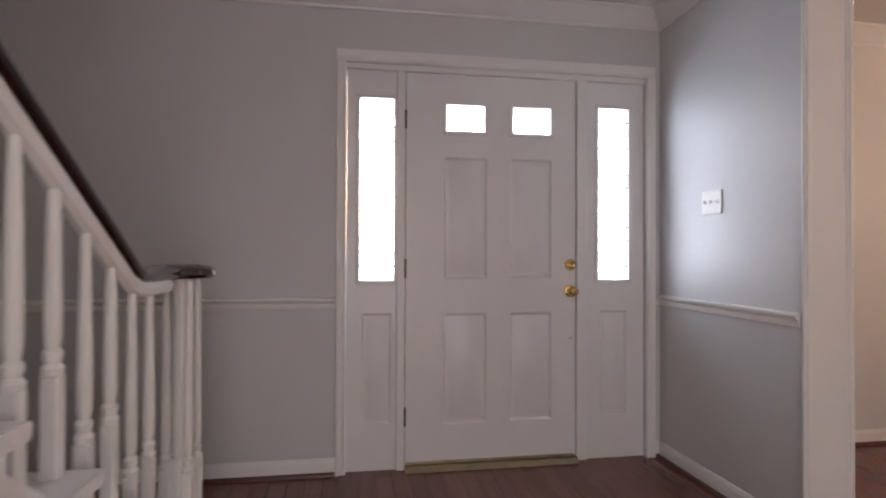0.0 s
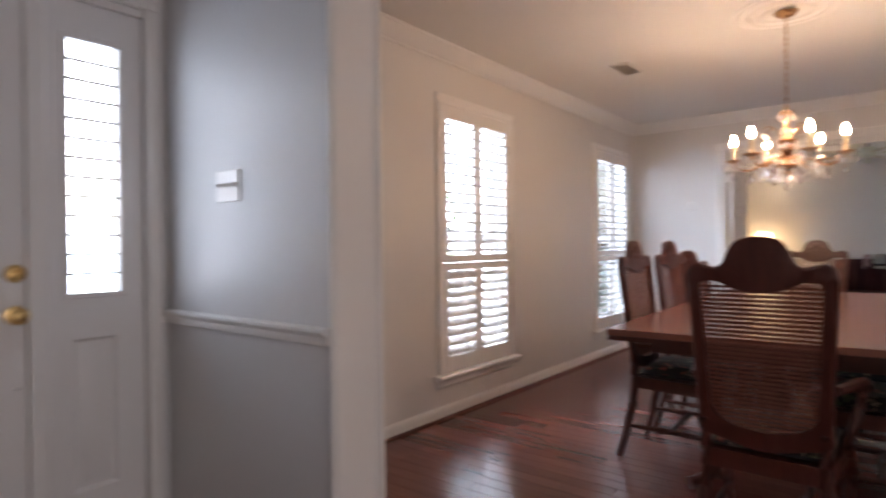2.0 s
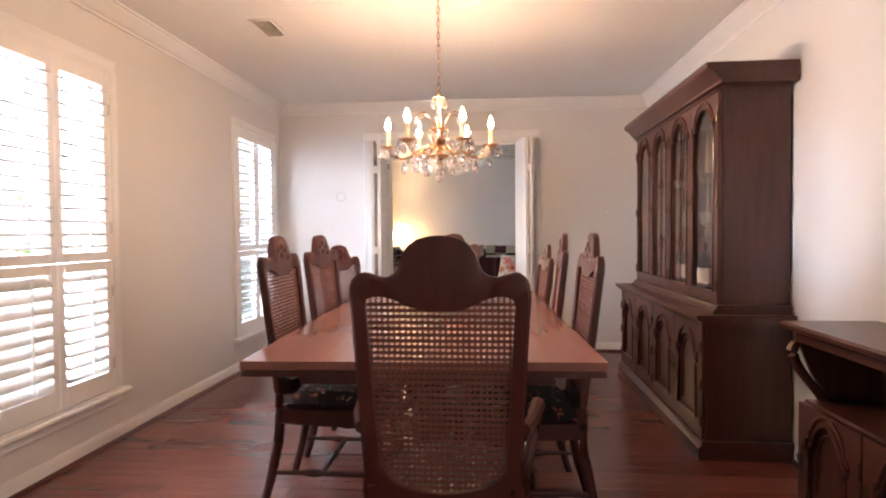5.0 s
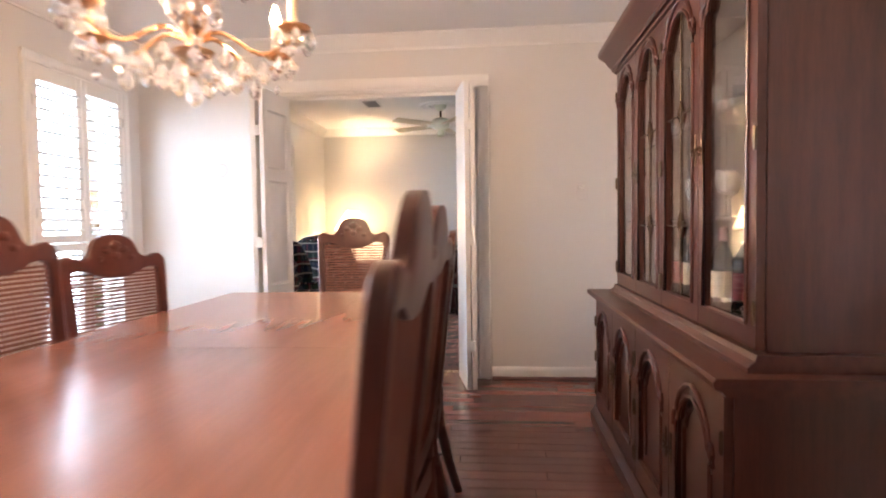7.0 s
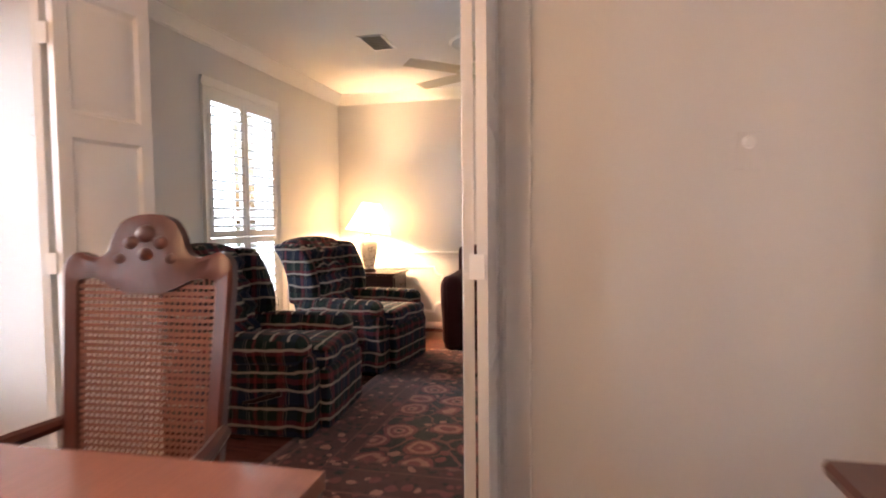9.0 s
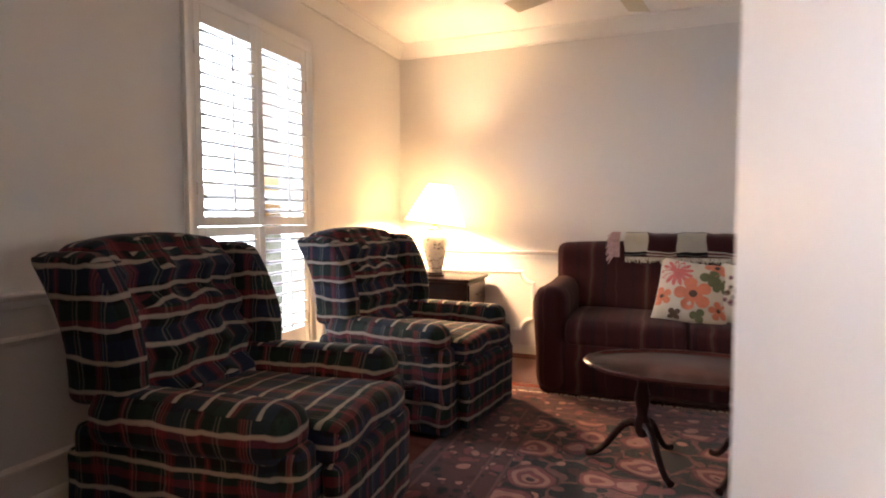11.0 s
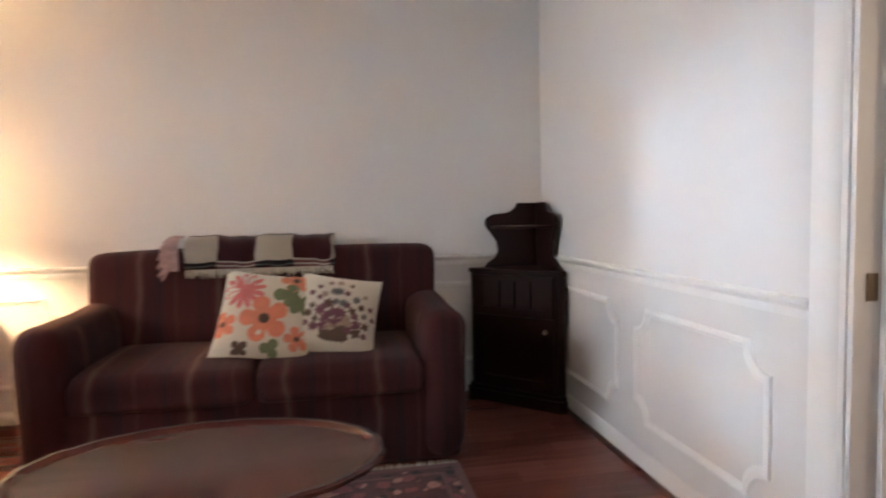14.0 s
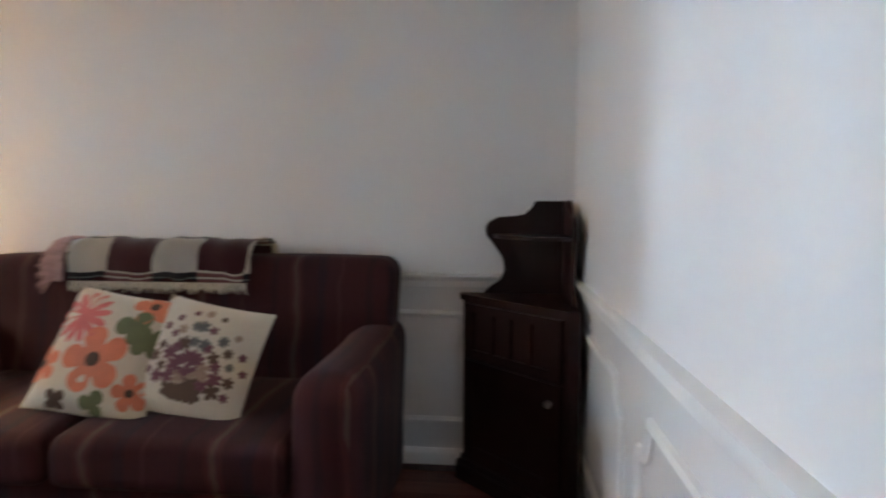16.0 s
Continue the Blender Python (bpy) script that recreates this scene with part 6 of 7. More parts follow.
PORC = floral("painted_porcelain", (0.66, 0.60, 0.50), (0.20, 0.10, 0.06), (0.14, 0.13, 0.10), (0.70, 0.62, 0.52), 30)
PORC.node_tree.nodes["Principled BSDF"].inputs["Roughness"].default_value = 0.15
SHADE = bpy.data.materials.new("cream_shade_added_glow")
SHADE.use_nodes = True
_nt = SHADE.node_tree
_out = _nt.nodes["Material Output"]
_d, _t, _mx = _nt.nodes.new("ShaderNodeBsdfDiffuse"), _nt.nodes.new("ShaderNodeBsdfTranslucent"), _nt.nodes.new("ShaderNodeMixShader")
_d.inputs[0].default_value, _t.inputs[0].default_value = (0.80, 0.76, 0.66, 1), (0.97, 0.93, 0.82, 1)
_mx.inputs[0].default_value = 0.88
_nt.links.new(_d.outputs[0], _mx.inputs[1])
_nt.links.new(_t.outputs[0], _mx.inputs[2])
# Added emission: the fabric glows by itself besides passing the bulb's light.
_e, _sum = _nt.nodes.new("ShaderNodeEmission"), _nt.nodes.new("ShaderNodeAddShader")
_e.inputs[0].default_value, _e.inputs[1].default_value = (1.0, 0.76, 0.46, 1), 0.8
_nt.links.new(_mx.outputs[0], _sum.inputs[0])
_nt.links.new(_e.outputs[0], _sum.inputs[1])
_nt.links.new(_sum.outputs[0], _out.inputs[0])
lamp = thing("table_lamp", "lit porcelain vase lamp with tilted cream shade", "table lamp", 10.29, 2.345, 0.63)
part("base", lathe(B(), [(0, 0), (0.07, 0), (0.072, 0.012), (0.06, 0.022), (0.062, 0.03), (0, 0.032)], seg=20), MAHOG, lamp, "turned dark wood base")
part("vase", lathe(B(), [(0, 0.032), (0.05, 0.032), (0.052, 0.06), (0.068, 0.13), (0.088, 0.22), (0.092, 0.27), (0.08, 0.31), (0.05, 0.335), (0.056, 0.35), (0, 0.352)], seg=24), PORC, lamp, "porcelain vase painted with brown blossoms")
part("neck", lathe(B(), [(0, 0.352), (0.04, 0.352), (0.03, 0.365), (0.01, 0.368), (0.01, 0.372), (0.018, 0.376), (0.018, 0.405), (0, 0.406)], seg=14), BRASS, lamp)
BULB2 = glow("lit_lamp_bulb", (1.0, 0.74, 0.43), 460.0)
part("bulb", lathe(B(), [(0, 0.406), (0.014, 0.409), (0.036, 0.436), (0.048, 0.468), (0.046, 0.49), (0.03, 0.512), (0, 0.522)], seg=16), BULB2, lamp, "lit bulb")
sh = part("shade", lathe(B(), [(0.228, 0.0), (0.155, 0.15), (0.086, 0.295), (0.0845, 0.295), (0.1535, 0.15), (0.2265, 0.0)], seg=36, caps=False), SHADE, lamp, "cream pleated fabric shade with added glow")
sh.matrix_basis = pose(0, 0, 0.385, 7, 3, 0)
for r, z in ((0.2285, 0.003), (0.0865, 0.292)):
    part("trim", tube(B(), [(r * math.cos(2 * math.pi * i / 36), r * math.sin(2 * math.pi * i / 36), z) for i in range(37)], 0.0045, 6), CANDLE, sh, "ribbon trim")
part("harp", tube(B(), bezier((-0.02, 0, 0.39), (-0.09, 0, 0.60), (-0.05, 0, 0.67), (0, 0, 0.675), 8) + bezier((0, 0, 0.675), (0.05, 0, 0.67), (0.09, 0, 0.60), (0.02, 0, 0.39), 8)[1:], 0.0025, 5), BRASS, lamp)

# corner cabinet
cc = thing("corner_cabinet", "dark mahogany corner cabinet with scrolled upper shelf", "cabinet", 10.618, -0.853)
L, S = 0.40, 0.035
foot = [(0, 0), (-L, 0), (-L, S), (-S, L), (0, L)]
part("body", prism(B(), foot, "z", 0.06, 0.715), MAHOG, cc)
part("plinth", prism(B(), [(0, 0), (-L - 0.03, 0), (-L - 0.03, S + 0.01), (-S - 0.01, L + 0.03), (0, L + 0.03)], "z", 0.0, 0.06), MAHOG, cc)
part("plinth_moulding", prism(B(), [(0, 0), (-L - 0.014, 0), (-L - 0.014, S + 0.005), (-S - 0.005, L + 0.014), (0, L + 0.014)], "z", 0.0605, 0.082), MAHOG, cc)
part("top", prism(B(), [(0, 0), (-L - 0.015, 0), (-L - 0.015, S + 0.006), (-S - 0.006, L + 0.015), (0, L + 0.015)], "z", 0.716, 0.738), MAHOG, cc)
front_pose = pose(-(L + S) / 2 - 0.001, (L + S) / 2 + 0.001, 0, 0, 0, 45) @ pose(0, 0, 0, 0, 0, 180)


def sunk_door(name, x0, x1, z0, z1, panels):
    """A framed cabinet front: stiles and rails standing before sunk panels."""
    bm = B()
    box(bm, x0, x1, -0.006, 0.0, z0, z1)
    xs = sorted({x0, x1, *[p[0] for p in panels], *[p[1] for p in panels]})
    zs = sorted({z0, z1, *[p[2] for p in panels], *[p[3] for p in panels]})
    for i in range(len(xs) - 1):
        for j in range(len(zs) - 1):
            cx, cz = (xs[i] + xs[i + 1]) / 2, (zs[j] + zs[j + 1]) / 2
            if not any(p[0] < cx < p[1] and p[2] < cz < p[3] for p in panels):
                box(bm, xs[i], xs[i + 1], -0.016, -0.0062, zs[j], zs[j + 1])
    bmesh.ops.remove_doubles(bm, verts=bm.verts[:], dist=0.0002)
    ob = part(name, bm, MAHOG, cc)
    ob.matrix_basis = front_pose.copy()
    return ob


front = sunk_door("door", -0.235, 0.235, 0.095, 0.485, [(-0.175, 0.175, 0.15, 0.43)])
upper = sunk_door("upper_door", -0.235, 0.235, 0.495, 0.705, [(-0.19, -0.105, 0.53, 0.675), (-0.08, -0.01, 0.53, 0.675), (0.01, 0.08, 0.53, 0.675), (0.105, 0.19, 0.53, 0.675)])
k_ = part("knob", lathe(B(), [(0, -0.040), (0.012, -0.038), (0.014, -0.028), (0.006, -0.020), (0.008, -0.0165)], seg=12), STEEL, front, "small pale knob")
k_.matrix_basis = Matrix.Translation((0.195, 0, 0.42)) @ pose(0, 0, 0, -90, 0, 0)
wing = [(0.0, 0.739), (0.325, 0.739), (0.30, 0.765), (0.262, 0.79), (0.243, 0.83), (0.25, 0.88), (0.285, 0.93), (0.313, 0.965), (0.318, 0.995), (0.305, 1.02), (0.27, 1.038), (0.20, 1.043), (0.168, 1.05), (0.14, 1.075), (0.127, 1.10), (0.0, 1.10)]
part("scrolled_back", prism(B(), [(0.0 + d, z) for d, z in wing], "x", -0.018, -0.003), MAHOG, cc)
part("scrolled_back", prism(B(), [(-0.019 - d * 0.94, z) for d, z in wing], "y", 0.003, 0.018), MAHOG, cc)
shelf_edge = [(-0.019, 0.019), (-0.285, 0.019)] + [(-0.019 - 0.266 * math.cos(t), 0.019 + 0.266 * math.sin(t)) for t in [radians(a) for a in range(9, 82, 9)]] + [(-0.019, 0.285)]
part("shelf", prism(B(), shelf_edge, "z", 0.958, 0.972), MAHOG, cc)

# ceiling fan and vent
fan = thing("ceiling_fan", "pale ceiling fan with light wood blades", "ceiling fan", 9.22, 1.02)
PALE = make("pale_fan_enamel", (0.62, 0.66, 0.56), 0.4, var=0.06)
BLADEW = make("bleached_fan_blade", (0.52, 0.46, 0.34), 0.45, var=0.12, stretch=(1, 8, 1))
part("canopy", lathe(B(), [(0, 2.375), (0.03, 2.375), (0.06, 2.40), (0.07, 2.439), (0, 2.439)], seg=20), PALE, fan)
part("downrod", lathe(B(), [(0, 2.30), (0.012, 2.30), (0.012, 2.376), (0, 2.376)], seg=10), OLDBRASS, fan)
part("motor", lathe(B(), [(0, 2.16), (0.05, 2.165), (0.095, 2.19), (0.105, 2.23), (0.095, 2.27), (0.05, 2.295), (0, 2.30)], seg=24), PALE, fan)
part("switch_housing", lathe(B(), [(0, 2.085), (0.02, 2.088), (0.042, 2.10), (0.045, 2.13), (0.03, 2.162), (0, 2.162)], seg=18), PALE, fan)
for k in range(5):
    a = 72 * k + 62
    br = part("blade", box(B(), 0.16, 0.62, -0.06, 0.06, -0.003, 0.003, 0.002), BLADEW, fan)
    br.matrix_basis = pose(0, 0, 2.215, 0, 0, a) @ pose(0, 0, 0, 11, 0, 0)
    part("blade_iron", box(B(), 0.07, 0.20, -0.018, 0.018, -0.007, -0.0035, 0.001), PALE, br)
one("ceiling_medallion", lathe(B(), [(0, -0.004), (0.12, -0.004), (0.13, -0.014), (0.15, -0.014), (0.16, -0.007), (0.205, -0.007), (0.22, -0.014), (0.24, 0.0)], (9.22, 1.02, TOP), 40), CEIL, "white plaster ceiling medallion above the fan", "medallion")
ceiling_vent(9.02, 1.76, 0.34, 0.19)

# ---- oriental rug ----
RUG = bpy.data.materials.new("oriental_rug_wool")
RUG.use_nodes = True
n, l = RUG.node_tree.nodes, RUG.node_tree.links
b = n["Principled BSDF"]
b.inputs["Roughness"].default_value, b.inputs["Sheen Weight"].default_value, b.inputs["Specular IOR Level"].default_value = 0.95, 0.2, 0.1
co = n.new("ShaderNodeTexCoord")
sepx = n.new("ShaderNodeSeparateXYZ")
l.new(co.outputs["Object"], sepx.inputs[0])
warp = n.new("ShaderNodeTexNoise")
warp.inputs["Scale"].default_value = 7
l.new(co.outputs["Object"], warp.inputs["Vector"])
wp = n.new("ShaderNodeMixRGB")
wp.blend_type, wp.inputs[0].default_value = "ADD", 0.10
l.new(co.outputs["Object"], wp.inputs[1])
l.new(warp.outputs["Color"], wp.inputs[2])


def ramp_of(src, stops, mode="CONSTANT"):
    r = n.new("ShaderNodeValToRGB")
    r.color_ramp.interpolation = mode
    e = r.color_ramp.elements
    e[0].position, e[0].color = stops[0][0], (*stops[0][1], 1)
    e[1].position, e[1].color = stops[1][0], (*stops[1][1], 1)
    for p, c in stops[2:]:
        e.new(p).color = (*c, 1)
    l.new(src, r.inputs[0])
    return r.outputs[0]


def cells(scale, vec, rand=0.45):
    v = n.new("ShaderNodeTexVoronoi")
    v.inputs["Scale"].default_value, v.inputs["Randomness"].default_value = scale, rand
    l.new(vec, v.inputs["Vector"])
    return v


dark, rose, tan, wine, gold = (0.007, 0.004, 0.005), (0.19, 0.045, 0.043), (0.36, 0.16, 0.125), (0.055, 0.010, 0.012), (0.18, 0.062, 0.05)
big = cells(4.0, wp.outputs[0], 0.55)
small = cells(12.0, wp.outputs[0], 0.9)
fine = cells(30.0, co.outputs["Object"], 1.0)
ros = ramp_of(big.outputs["Distance"], [(0.0, wine), (0.07, tan), (0.13, rose), (0.22, tan), (0.31, rose), (0.38, wine), (0.42, dark)])
isros = ramp_of(big.outputs["Distance"], [(0.0, (1, 1, 1)), (0.42, (0, 0, 0))])
sep_s = n.new("ShaderNodeSeparateColor")
l.new(small.outputs["Color"], sep_s.inputs[0])
leafc = ramp_of(sep_s.outputs[0], [(0.0, rose), (0.3, tan), (0.55, wine), (0.75, gold)])
isleaf = ramp_of(small.outputs["Distance"], [(0.0, (1, 1, 1)), (0.36, (0, 0, 0))])
vine = n.new("ShaderNodeTexVoronoi")
vine.feature = "DISTANCE_TO_EDGE"
vine.inputs["Scale"].default_value = 6.5
l.new(wp.outputs[0], vine.inputs["Vector"])
isvine = ramp_of(vine.outputs["Distance"], [(0.0, (0.85, 0.85, 0.85)), (0.05, (0, 0, 0))])
field = blend(n, l, "MIX", isvine, dark, gold)
field = blend(n, l, "MIX", isleaf, field, leafc)
field = blend(n, l, "MIX", isros, field, ros)
sep_f = n.new("ShaderNodeSeparateColor")
l.new(small.outputs["Color"], sep_f.inputs[0])
bord_motif = ramp_of(sep_f.outputs[1], [(0.0, rose), (0.35, tan), (0.6, dark), (0.8, rose)])
isbm = ramp_of(small.outputs["Distance"], [(0.0, (1, 1, 1)), (0.33, (0, 0, 0))])
tiny = cells(19.0, wp.outputs[0], 0.8)
sep_t = n.new("ShaderNodeSeparateColor")
l.new(tiny.outputs["Color"], sep_t.inputs[0])
tinyc = ramp_of(sep_t.outputs[0], [(0.0, dark), (0.35, wine), (0.6, tan), (0.8, rose)])
istiny = ramp_of(tiny.outputs["Distance"], [(0.0, (1, 1, 1)), (0.34, (0, 0, 0))])
ground_c = blend(n, l, "MIX", istiny, (0.075, 0.017, 0.018), tinyc)
border = blend(n, l, "MIX", isbm, ground_c, bord_motif)
RX, RY = 1.35, 0.965


def edge_distance():
    out = []
    for i, half_ in ((0, RX), (1, RY)):
        a = n.new("ShaderNodeMath")
        a.operation = "ABSOLUTE"
        l.new(sepx.outputs[i], a.inputs[0])
        s_ = n.new("ShaderNodeMath")
        s_.operation = "SUBTRACT"
        s_.inputs[0].default_value = half_
        l.new(a.outputs[0], s_.inputs[1])
        out.append(s_.outputs[0])
    mn = n.new("ShaderNodeMath")
    mn.operation = "MINIMUM"
    l.new(out[0], mn.inputs[0])
    l.new(out[1], mn.inputs[1])
    return mn.outputs[0]


ed = edge_distance()
isfield = ramp_of(ed, [(0.0, (0, 0, 0)), (0.40, (1, 1, 1))])
guard = ramp_of(ed, [(0.0, (1, 1, 1)), (0.035, (0, 0, 0)), (0.075, (1, 1, 1)), (0.09, (0, 0, 0)), (0.30, (1, 1, 1)), (0.31, (0, 0, 0)), (0.385, (1, 1, 1)), (0.395, (0, 0, 0))])
col = blend(n, l, "MIX", isfield, border, field)
col = blend(n, l, "MIX", guard, col, (0.14, 0.05, 0.042))
sep_k = n.new("ShaderNodeSeparateColor")
l.new(fine.outputs["Color"], sep_k.inputs[0])
spk = ramp_of(sep_k.outputs[0], [(0.0, (0.55, 0.55, 0.55)), (0.5, (1, 1, 1))], "LINEAR")
col = blend(n, l, "MULTIPLY", 0.45, col, spk)
l.new(col, b.inputs["Base Color"])
pile = n.new("ShaderNodeTexNoise")
pile.inputs["Scale"].default_value = 260
l.new(co.outputs["Object"], pile.inputs["Vector"])
bp = n.new("ShaderNodeBump")
bp.inputs["Strength"].default_value, bp.inputs["Distance"].default_value = 0.4, 0.004
l.new(pile.outputs["Fac"], bp.inputs["Height"])
l.new(bp.outputs[0], b.inputs["Normal"])
rug = thing("oriental_rug", "worn rose and black oriental rug with pale fringe", "rug", 8.38, 0.785)
part("rug_body", box(B(), -RX, RX, -RY, RY, 0.0005, 0.010, 0.003), RUG, rug)
FR = make("cream_rug_fringe", (0.55, 0.48, 0.38), 0.95, var=0.15, scale=40)
fb = B()
rngr = random.Random(3)
for s in (-1, 1):
    for i in range(190):
        y = -RY + 0.006 + i * (2 * RY - 0.012) / 189
        d = 0.035 + 0.02 * rngr.random()
        w = 0.012 * (rngr.random() - 0.5)
        tube(fb, [(s * RX, y, 0.005), (s * (RX + d * 0.5), y + w, 0.0045), (s * (RX + d), y + 2 * w, 0.003)], [0.0035, 0.003, 0.002], 4)
tagged(part("fringe", fb, FR, rug, "cream knotted fringe"), kind="stuff")

# ---- outside ----
GRASS = make("lawn_grass", (0.06, 0.10, 0.03), 0.9, var=0.4, scale=0.6, grain=30, bump=0.3)
one("ground", box(B(), -600, 600, FRONT + 0.18, 900, -0.5, -0.35), GRASS, "green lawn in front of the house", "lawn", kind="structure", smooth=0)
one("ground_rear", box(B(), -600, 600, -900, FRONT + 0.18, -0.5, -0.36), GRASS, "green lawn around the house", "lawn", kind="structure", smooth=0)
LEAFM = bpy.data.materials.new("shrub_leaf")
LEAFM.use_nodes = True
_ln = LEAFM.node_tree
_p = _ln.nodes["Principled BSDF"]
_p.inputs["Base Color"].default_value = (0.10, 0.19, 0.05, 1)
_p.inputs["Roughness"].default_value = 0.45
_tr, _mx2, _ob = _ln.nodes.new("ShaderNodeBsdfTranslucent"), _ln.nodes.new("ShaderNodeMixShader"), _ln.nodes.new("ShaderNodeNewGeometry")
_rmp = _ln.nodes.new("ShaderNodeValToRGB")
_rmp.color_ramp.elements[0].color, _rmp.color_ramp.elements[1].color = (0.05, 0.13, 0.03, 1), (0.16, 0.28, 0.08, 1)
_ln.links.new(_ob.outputs["Random Per Island"], _rmp.inputs[0])
_ln.links.new(_rmp.outputs[0], _tr.inputs[0])
_ln.links.new(_p.outputs[0], _mx2.inputs[1])
_ln.links.new(_tr.outputs[0], _mx2.inputs[2])
_mx2.inputs[0].default_value = 0.22
_ln.links.new(_mx2.outputs[0], _ln.nodes["Material Output"].inputs[0])
BARK = make("shrub_bark", (0.10, 0.07, 0.05), 0.9, var=0.3, scale=20)


def shrub(x, y, top, spread, seed):
    r = random.Random(seed)
    s = thing("shrub", "leafy green shrub outside the dining room window", "shrub", x, y, -0.35)
    tips = []
    for i in range(9):
        a = r.random() * 2 * math.pi
        h = top * (0.6 + 0.4 * r.random())
        d = spread * r.random()
        tip = (d * math.cos(a), d * math.sin(a) * 0.6, h)
        part("limb", tube(B(), bezier((0, 0, 0), (0.1 * tip[0], 0.1 * tip[1], h * 0.4), (0.6 * tip[0], 0.6 * tip[1], h * 0.7), tip, 6), [0.016, 0.014, 0.012, 0.01, 0.008, 0.006, 0.004], 6), BARK, s)
        tips.append(tip)
    bm = B()
    for i in range(520):
        t = r.choice(tips)
        k = 0.35 + 0.65 * r.random()
        c = Vector((t[0] * k, t[1] * k, t[2] * k)) + Vector((r.gauss(0, 0.09), r.gauss(0, 0.07), r.gauss(0, 0.09)))
        m = Matrix.Translation(c) @ Euler((r.random() * 6, r.random() * 6, r.random() * 6)).to_matrix().to_4x4()
        ln_, w = 0.035 + 0.02 * r.random(), 0.014
        v = [bm.verts.new(m @ Vector(p)) for p in ((0, 0, 0), (ln_ * 0.4, w, 0.004), (ln_, 0, 0), (ln_ * 0.4, -w, 0.004), (ln_ * 0.45, 0, -0.003))]
        bm.faces.new((v[0], v[1], v[4]))
        bm.faces.new((v[1], v[2], v[4]))
        bm.faces.new((v[2], v[3], v[4]))
        bm.faces.new((v[3], v[0], v[4]))
    tagged(part("leaves", bm, LEAFM, s, "", 0), kind="stuff")


shrub(4.36, 3.64, 2.02, 0.24, 5)

# ---- floor boards ----
PLANK = bpy.data.materials.new("stained_floor_plank")
PLANK.use_nodes = True
_n, _l = PLANK.node_tree.nodes, PLANK.node_tree.links
_b = _n["Principled BSDF"]
_co, _mp, _nz, _fine, _oi, _isl = _n.new("ShaderNodeTexCoord"), _n.new("ShaderNodeMapping"), _n.new("ShaderNodeTexNoise"), _n.new("ShaderNodeTexNoise"), _n.new("ShaderNodeObjectInfo"), _n.new("ShaderNodeNewGeometry")
_mp.inputs["Scale"].default_value = (14, 0.9, 1)
_l.new(_isl.outputs["Position"], _mp.inputs[0])
_l.new(_mp.outputs[0], _nz.inputs["Vector"])
_l.new(_mp.outputs[0], _fine.inputs["Vector"])
_nz.inputs["Scale"].default_value, _nz.inputs["Detail"].default_value = 3.0, 6
_fine.inputs["Scale"].default_value = 14
_add = _n.new("ShaderNodeMath")
_add.operation = "ADD"
_l.new(_oi.outputs["Random"], _add.inputs[0])
_l.new(_isl.outputs["Random Per Island"], _add.inputs[1])
_fr = _n.new("ShaderNodeMath")
_fr.operation = "FRACT"
_l.new(_add.outputs[0], _fr.inputs[0])
_ma = _n.new("ShaderNodeMath")
_ma.operation = "MULTIPLY_ADD"
_l.new(_fr.outputs[0], _ma.inputs[0])
_ma.inputs[1].default_value = 0.5
_l.new(_nz.outputs["Fac"], _ma.inputs[2])
_rp = _n.new("ShaderNodeValToRGB")
_l.new(_ma.outputs[0], _rp.inputs[0])
_rp.color_ramp.elements[0].position, _rp.color_ramp.elements[1].position = 0.2, 1.15
_rp.color_ramp.elements[0].color, _rp.color_ramp.elements[1].color = (0.095, 0.027, 0.021, 1), (0.20, 0.063, 0.046, 1)
_l.new(_rp.outputs[0], _b.inputs["Base Color"])
_rg = _n.new("ShaderNodeMapRange")
_l.new(_nz.outputs["Fac"], _rg.inputs[0])
_rg.inputs[3].default_value, _rg.inputs[4].default_value = 0.20, 0.23
_l.new(_rg.outputs[0], _b.inputs["Roughness"])
_bp = _n.new("ShaderNodeBump")
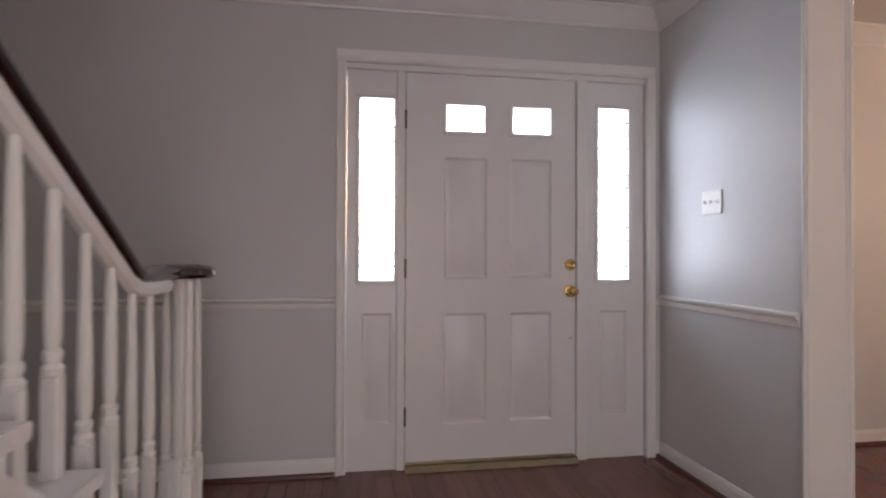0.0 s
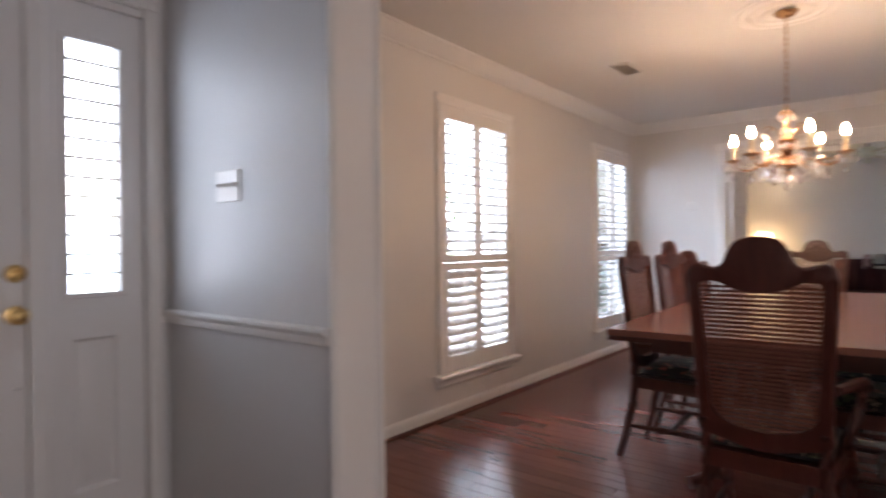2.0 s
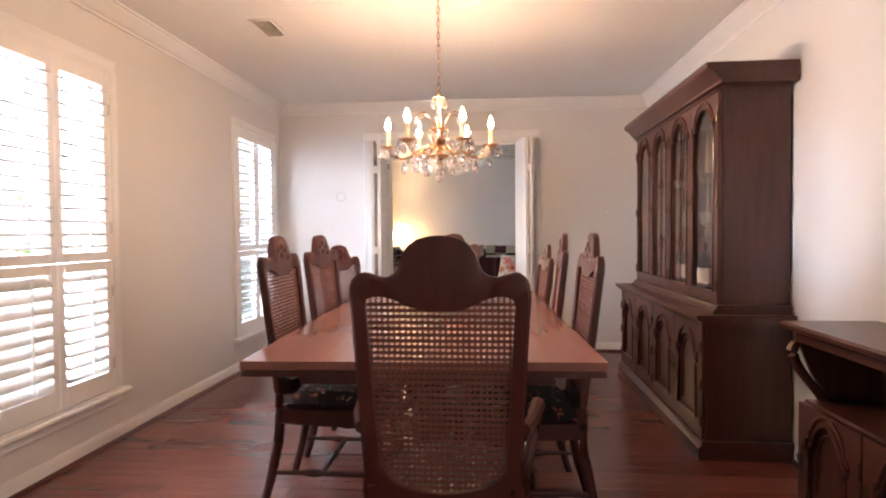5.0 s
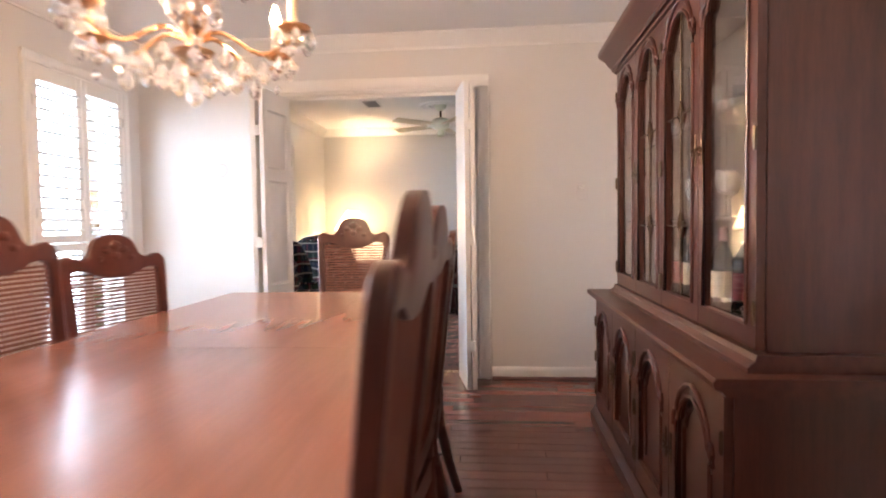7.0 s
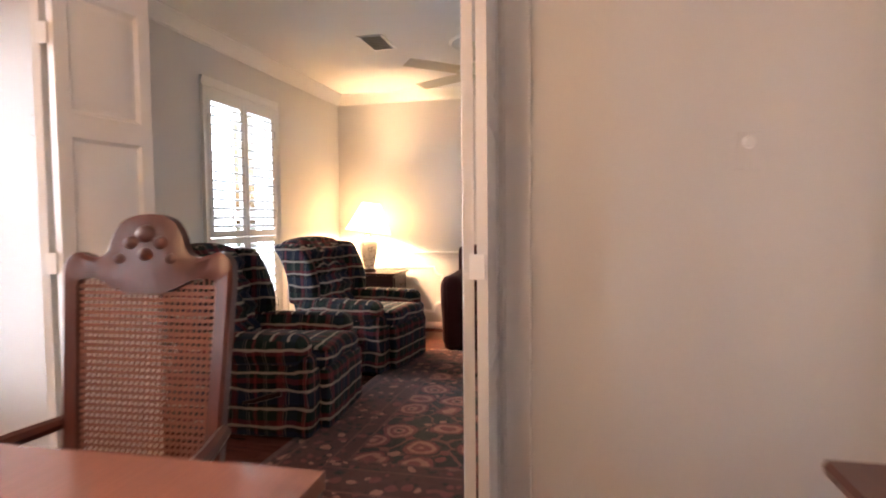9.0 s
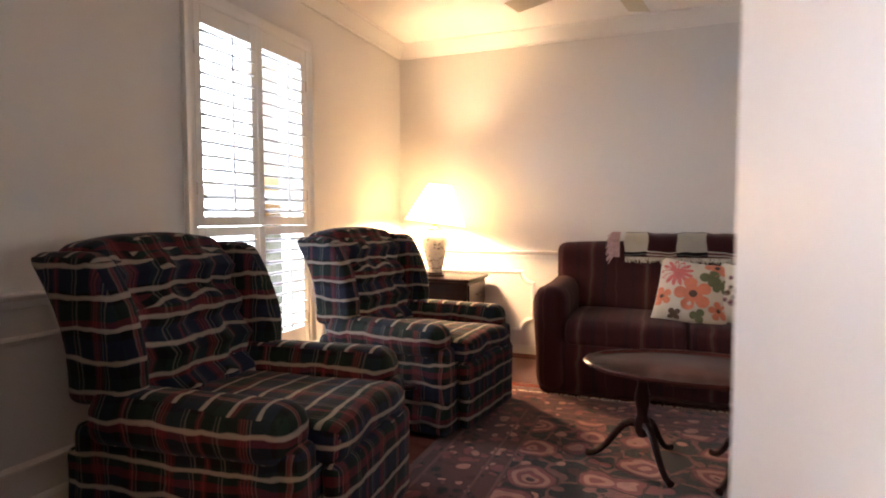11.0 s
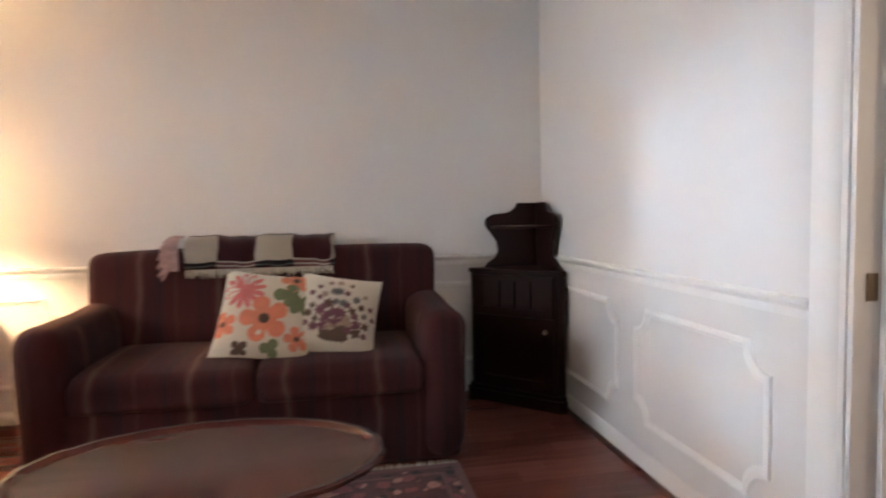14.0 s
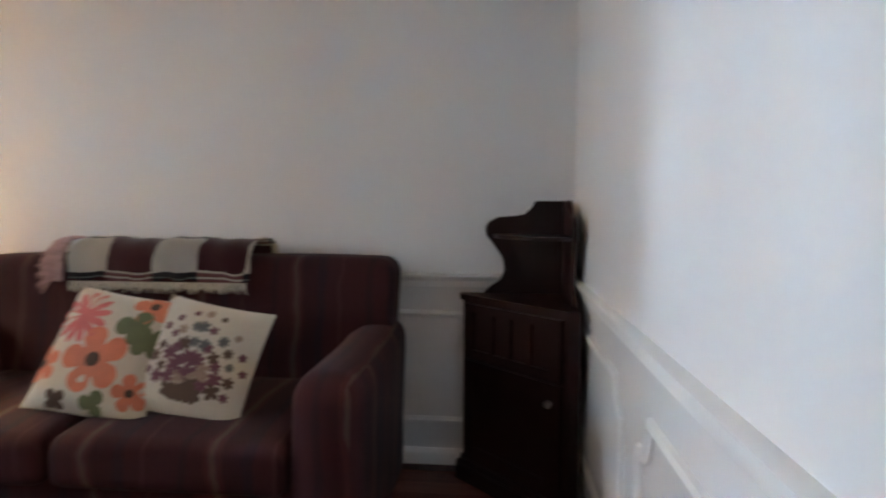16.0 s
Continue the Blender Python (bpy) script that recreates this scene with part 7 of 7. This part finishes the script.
_bp.inputs["Strength"].default_value, _bp.inputs["Distance"].default_value = 0.02, 0.002
_l.new(_fine.outputs["Fac"], _bp.inputs["Height"])
_l.new(_bp.outputs[0], _b.inputs["Normal"])


def plank(bm, w, length, x=0.0, y=0.0):
    """One board lying along y, its top edges eased, without an underside."""
    e, g = 0.0008, 0.0003
    x0, x1, y0, y1 = x + g, x + w - g, y + g, y + length - g
    lo = [bm.verts.new(p) for p in ((x0, y0, -0.012), (x1, y0, -0.012), (x1, y1, -0.012), (x0, y1, -0.012))]
    md = [bm.verts.new(p) for p in ((x0, y0, -0.0012), (x1, y0, -0.0012), (x1, y1, -0.0012), (x0, y1, -0.0012))]
    hi = [bm.verts.new(p) for p in ((x0 + e, y0 + e, 0), (x1 - e, y0 + e, 0), (x1 - e, y1 - e, 0), (x0 + e, y1 - e, 0))]
    bm.faces.new(hi)
    for a, b in ((lo, md), (md, hi)):
        for i in range(4):
            bm.faces.new((a[i], a[(i + 1) % 4], b[(i + 1) % 4], b[i]))


rng = random.Random(4)
PW = 0.083
LENGTHS = (0.6, 0.85, 1.1, 1.35)
plank_mesh = {}
for ln in LENGTHS:
    bm = B()
    plank(bm, PW, ln)
    plank_mesh[ln] = mesh_of("plank", bm, PLANK, 0)
rest = B()
singles = 0
for row in range(int(12.55 / PW)):
    x = -1.85 + row * PW
    if x < 1.72:
        low, high = -2.28, 3.10
    elif x < 6.84:
        low, high = -0.66, 3.10
    else:
        low, high = (-2.18 if 6.9 < x < 9.55 else -0.98), 2.90
    y = low - rng.random() * 0.6
    while y < high - 0.02:
        ln = rng.choice(LENGTHS)
        a, b = max(y, low), min(y + ln, high)
        whole = a == y and b == y + ln
        if whole and 1.9 < x < 6.75 and singles < 300 and (x > 4.2 or y > 1.7):
            p = new("plank", plank_mesh[ln])
            p.parent = FLOOR
            p.location = (x, y, 0)
            singles += 1
        else:
            plank(rest, PW, b - a, x, a)
        y += ln
far_boards = part("floorboards", rest, PLANK, FLOOR, "", 0)
far_boards["kind"] = "stuff"
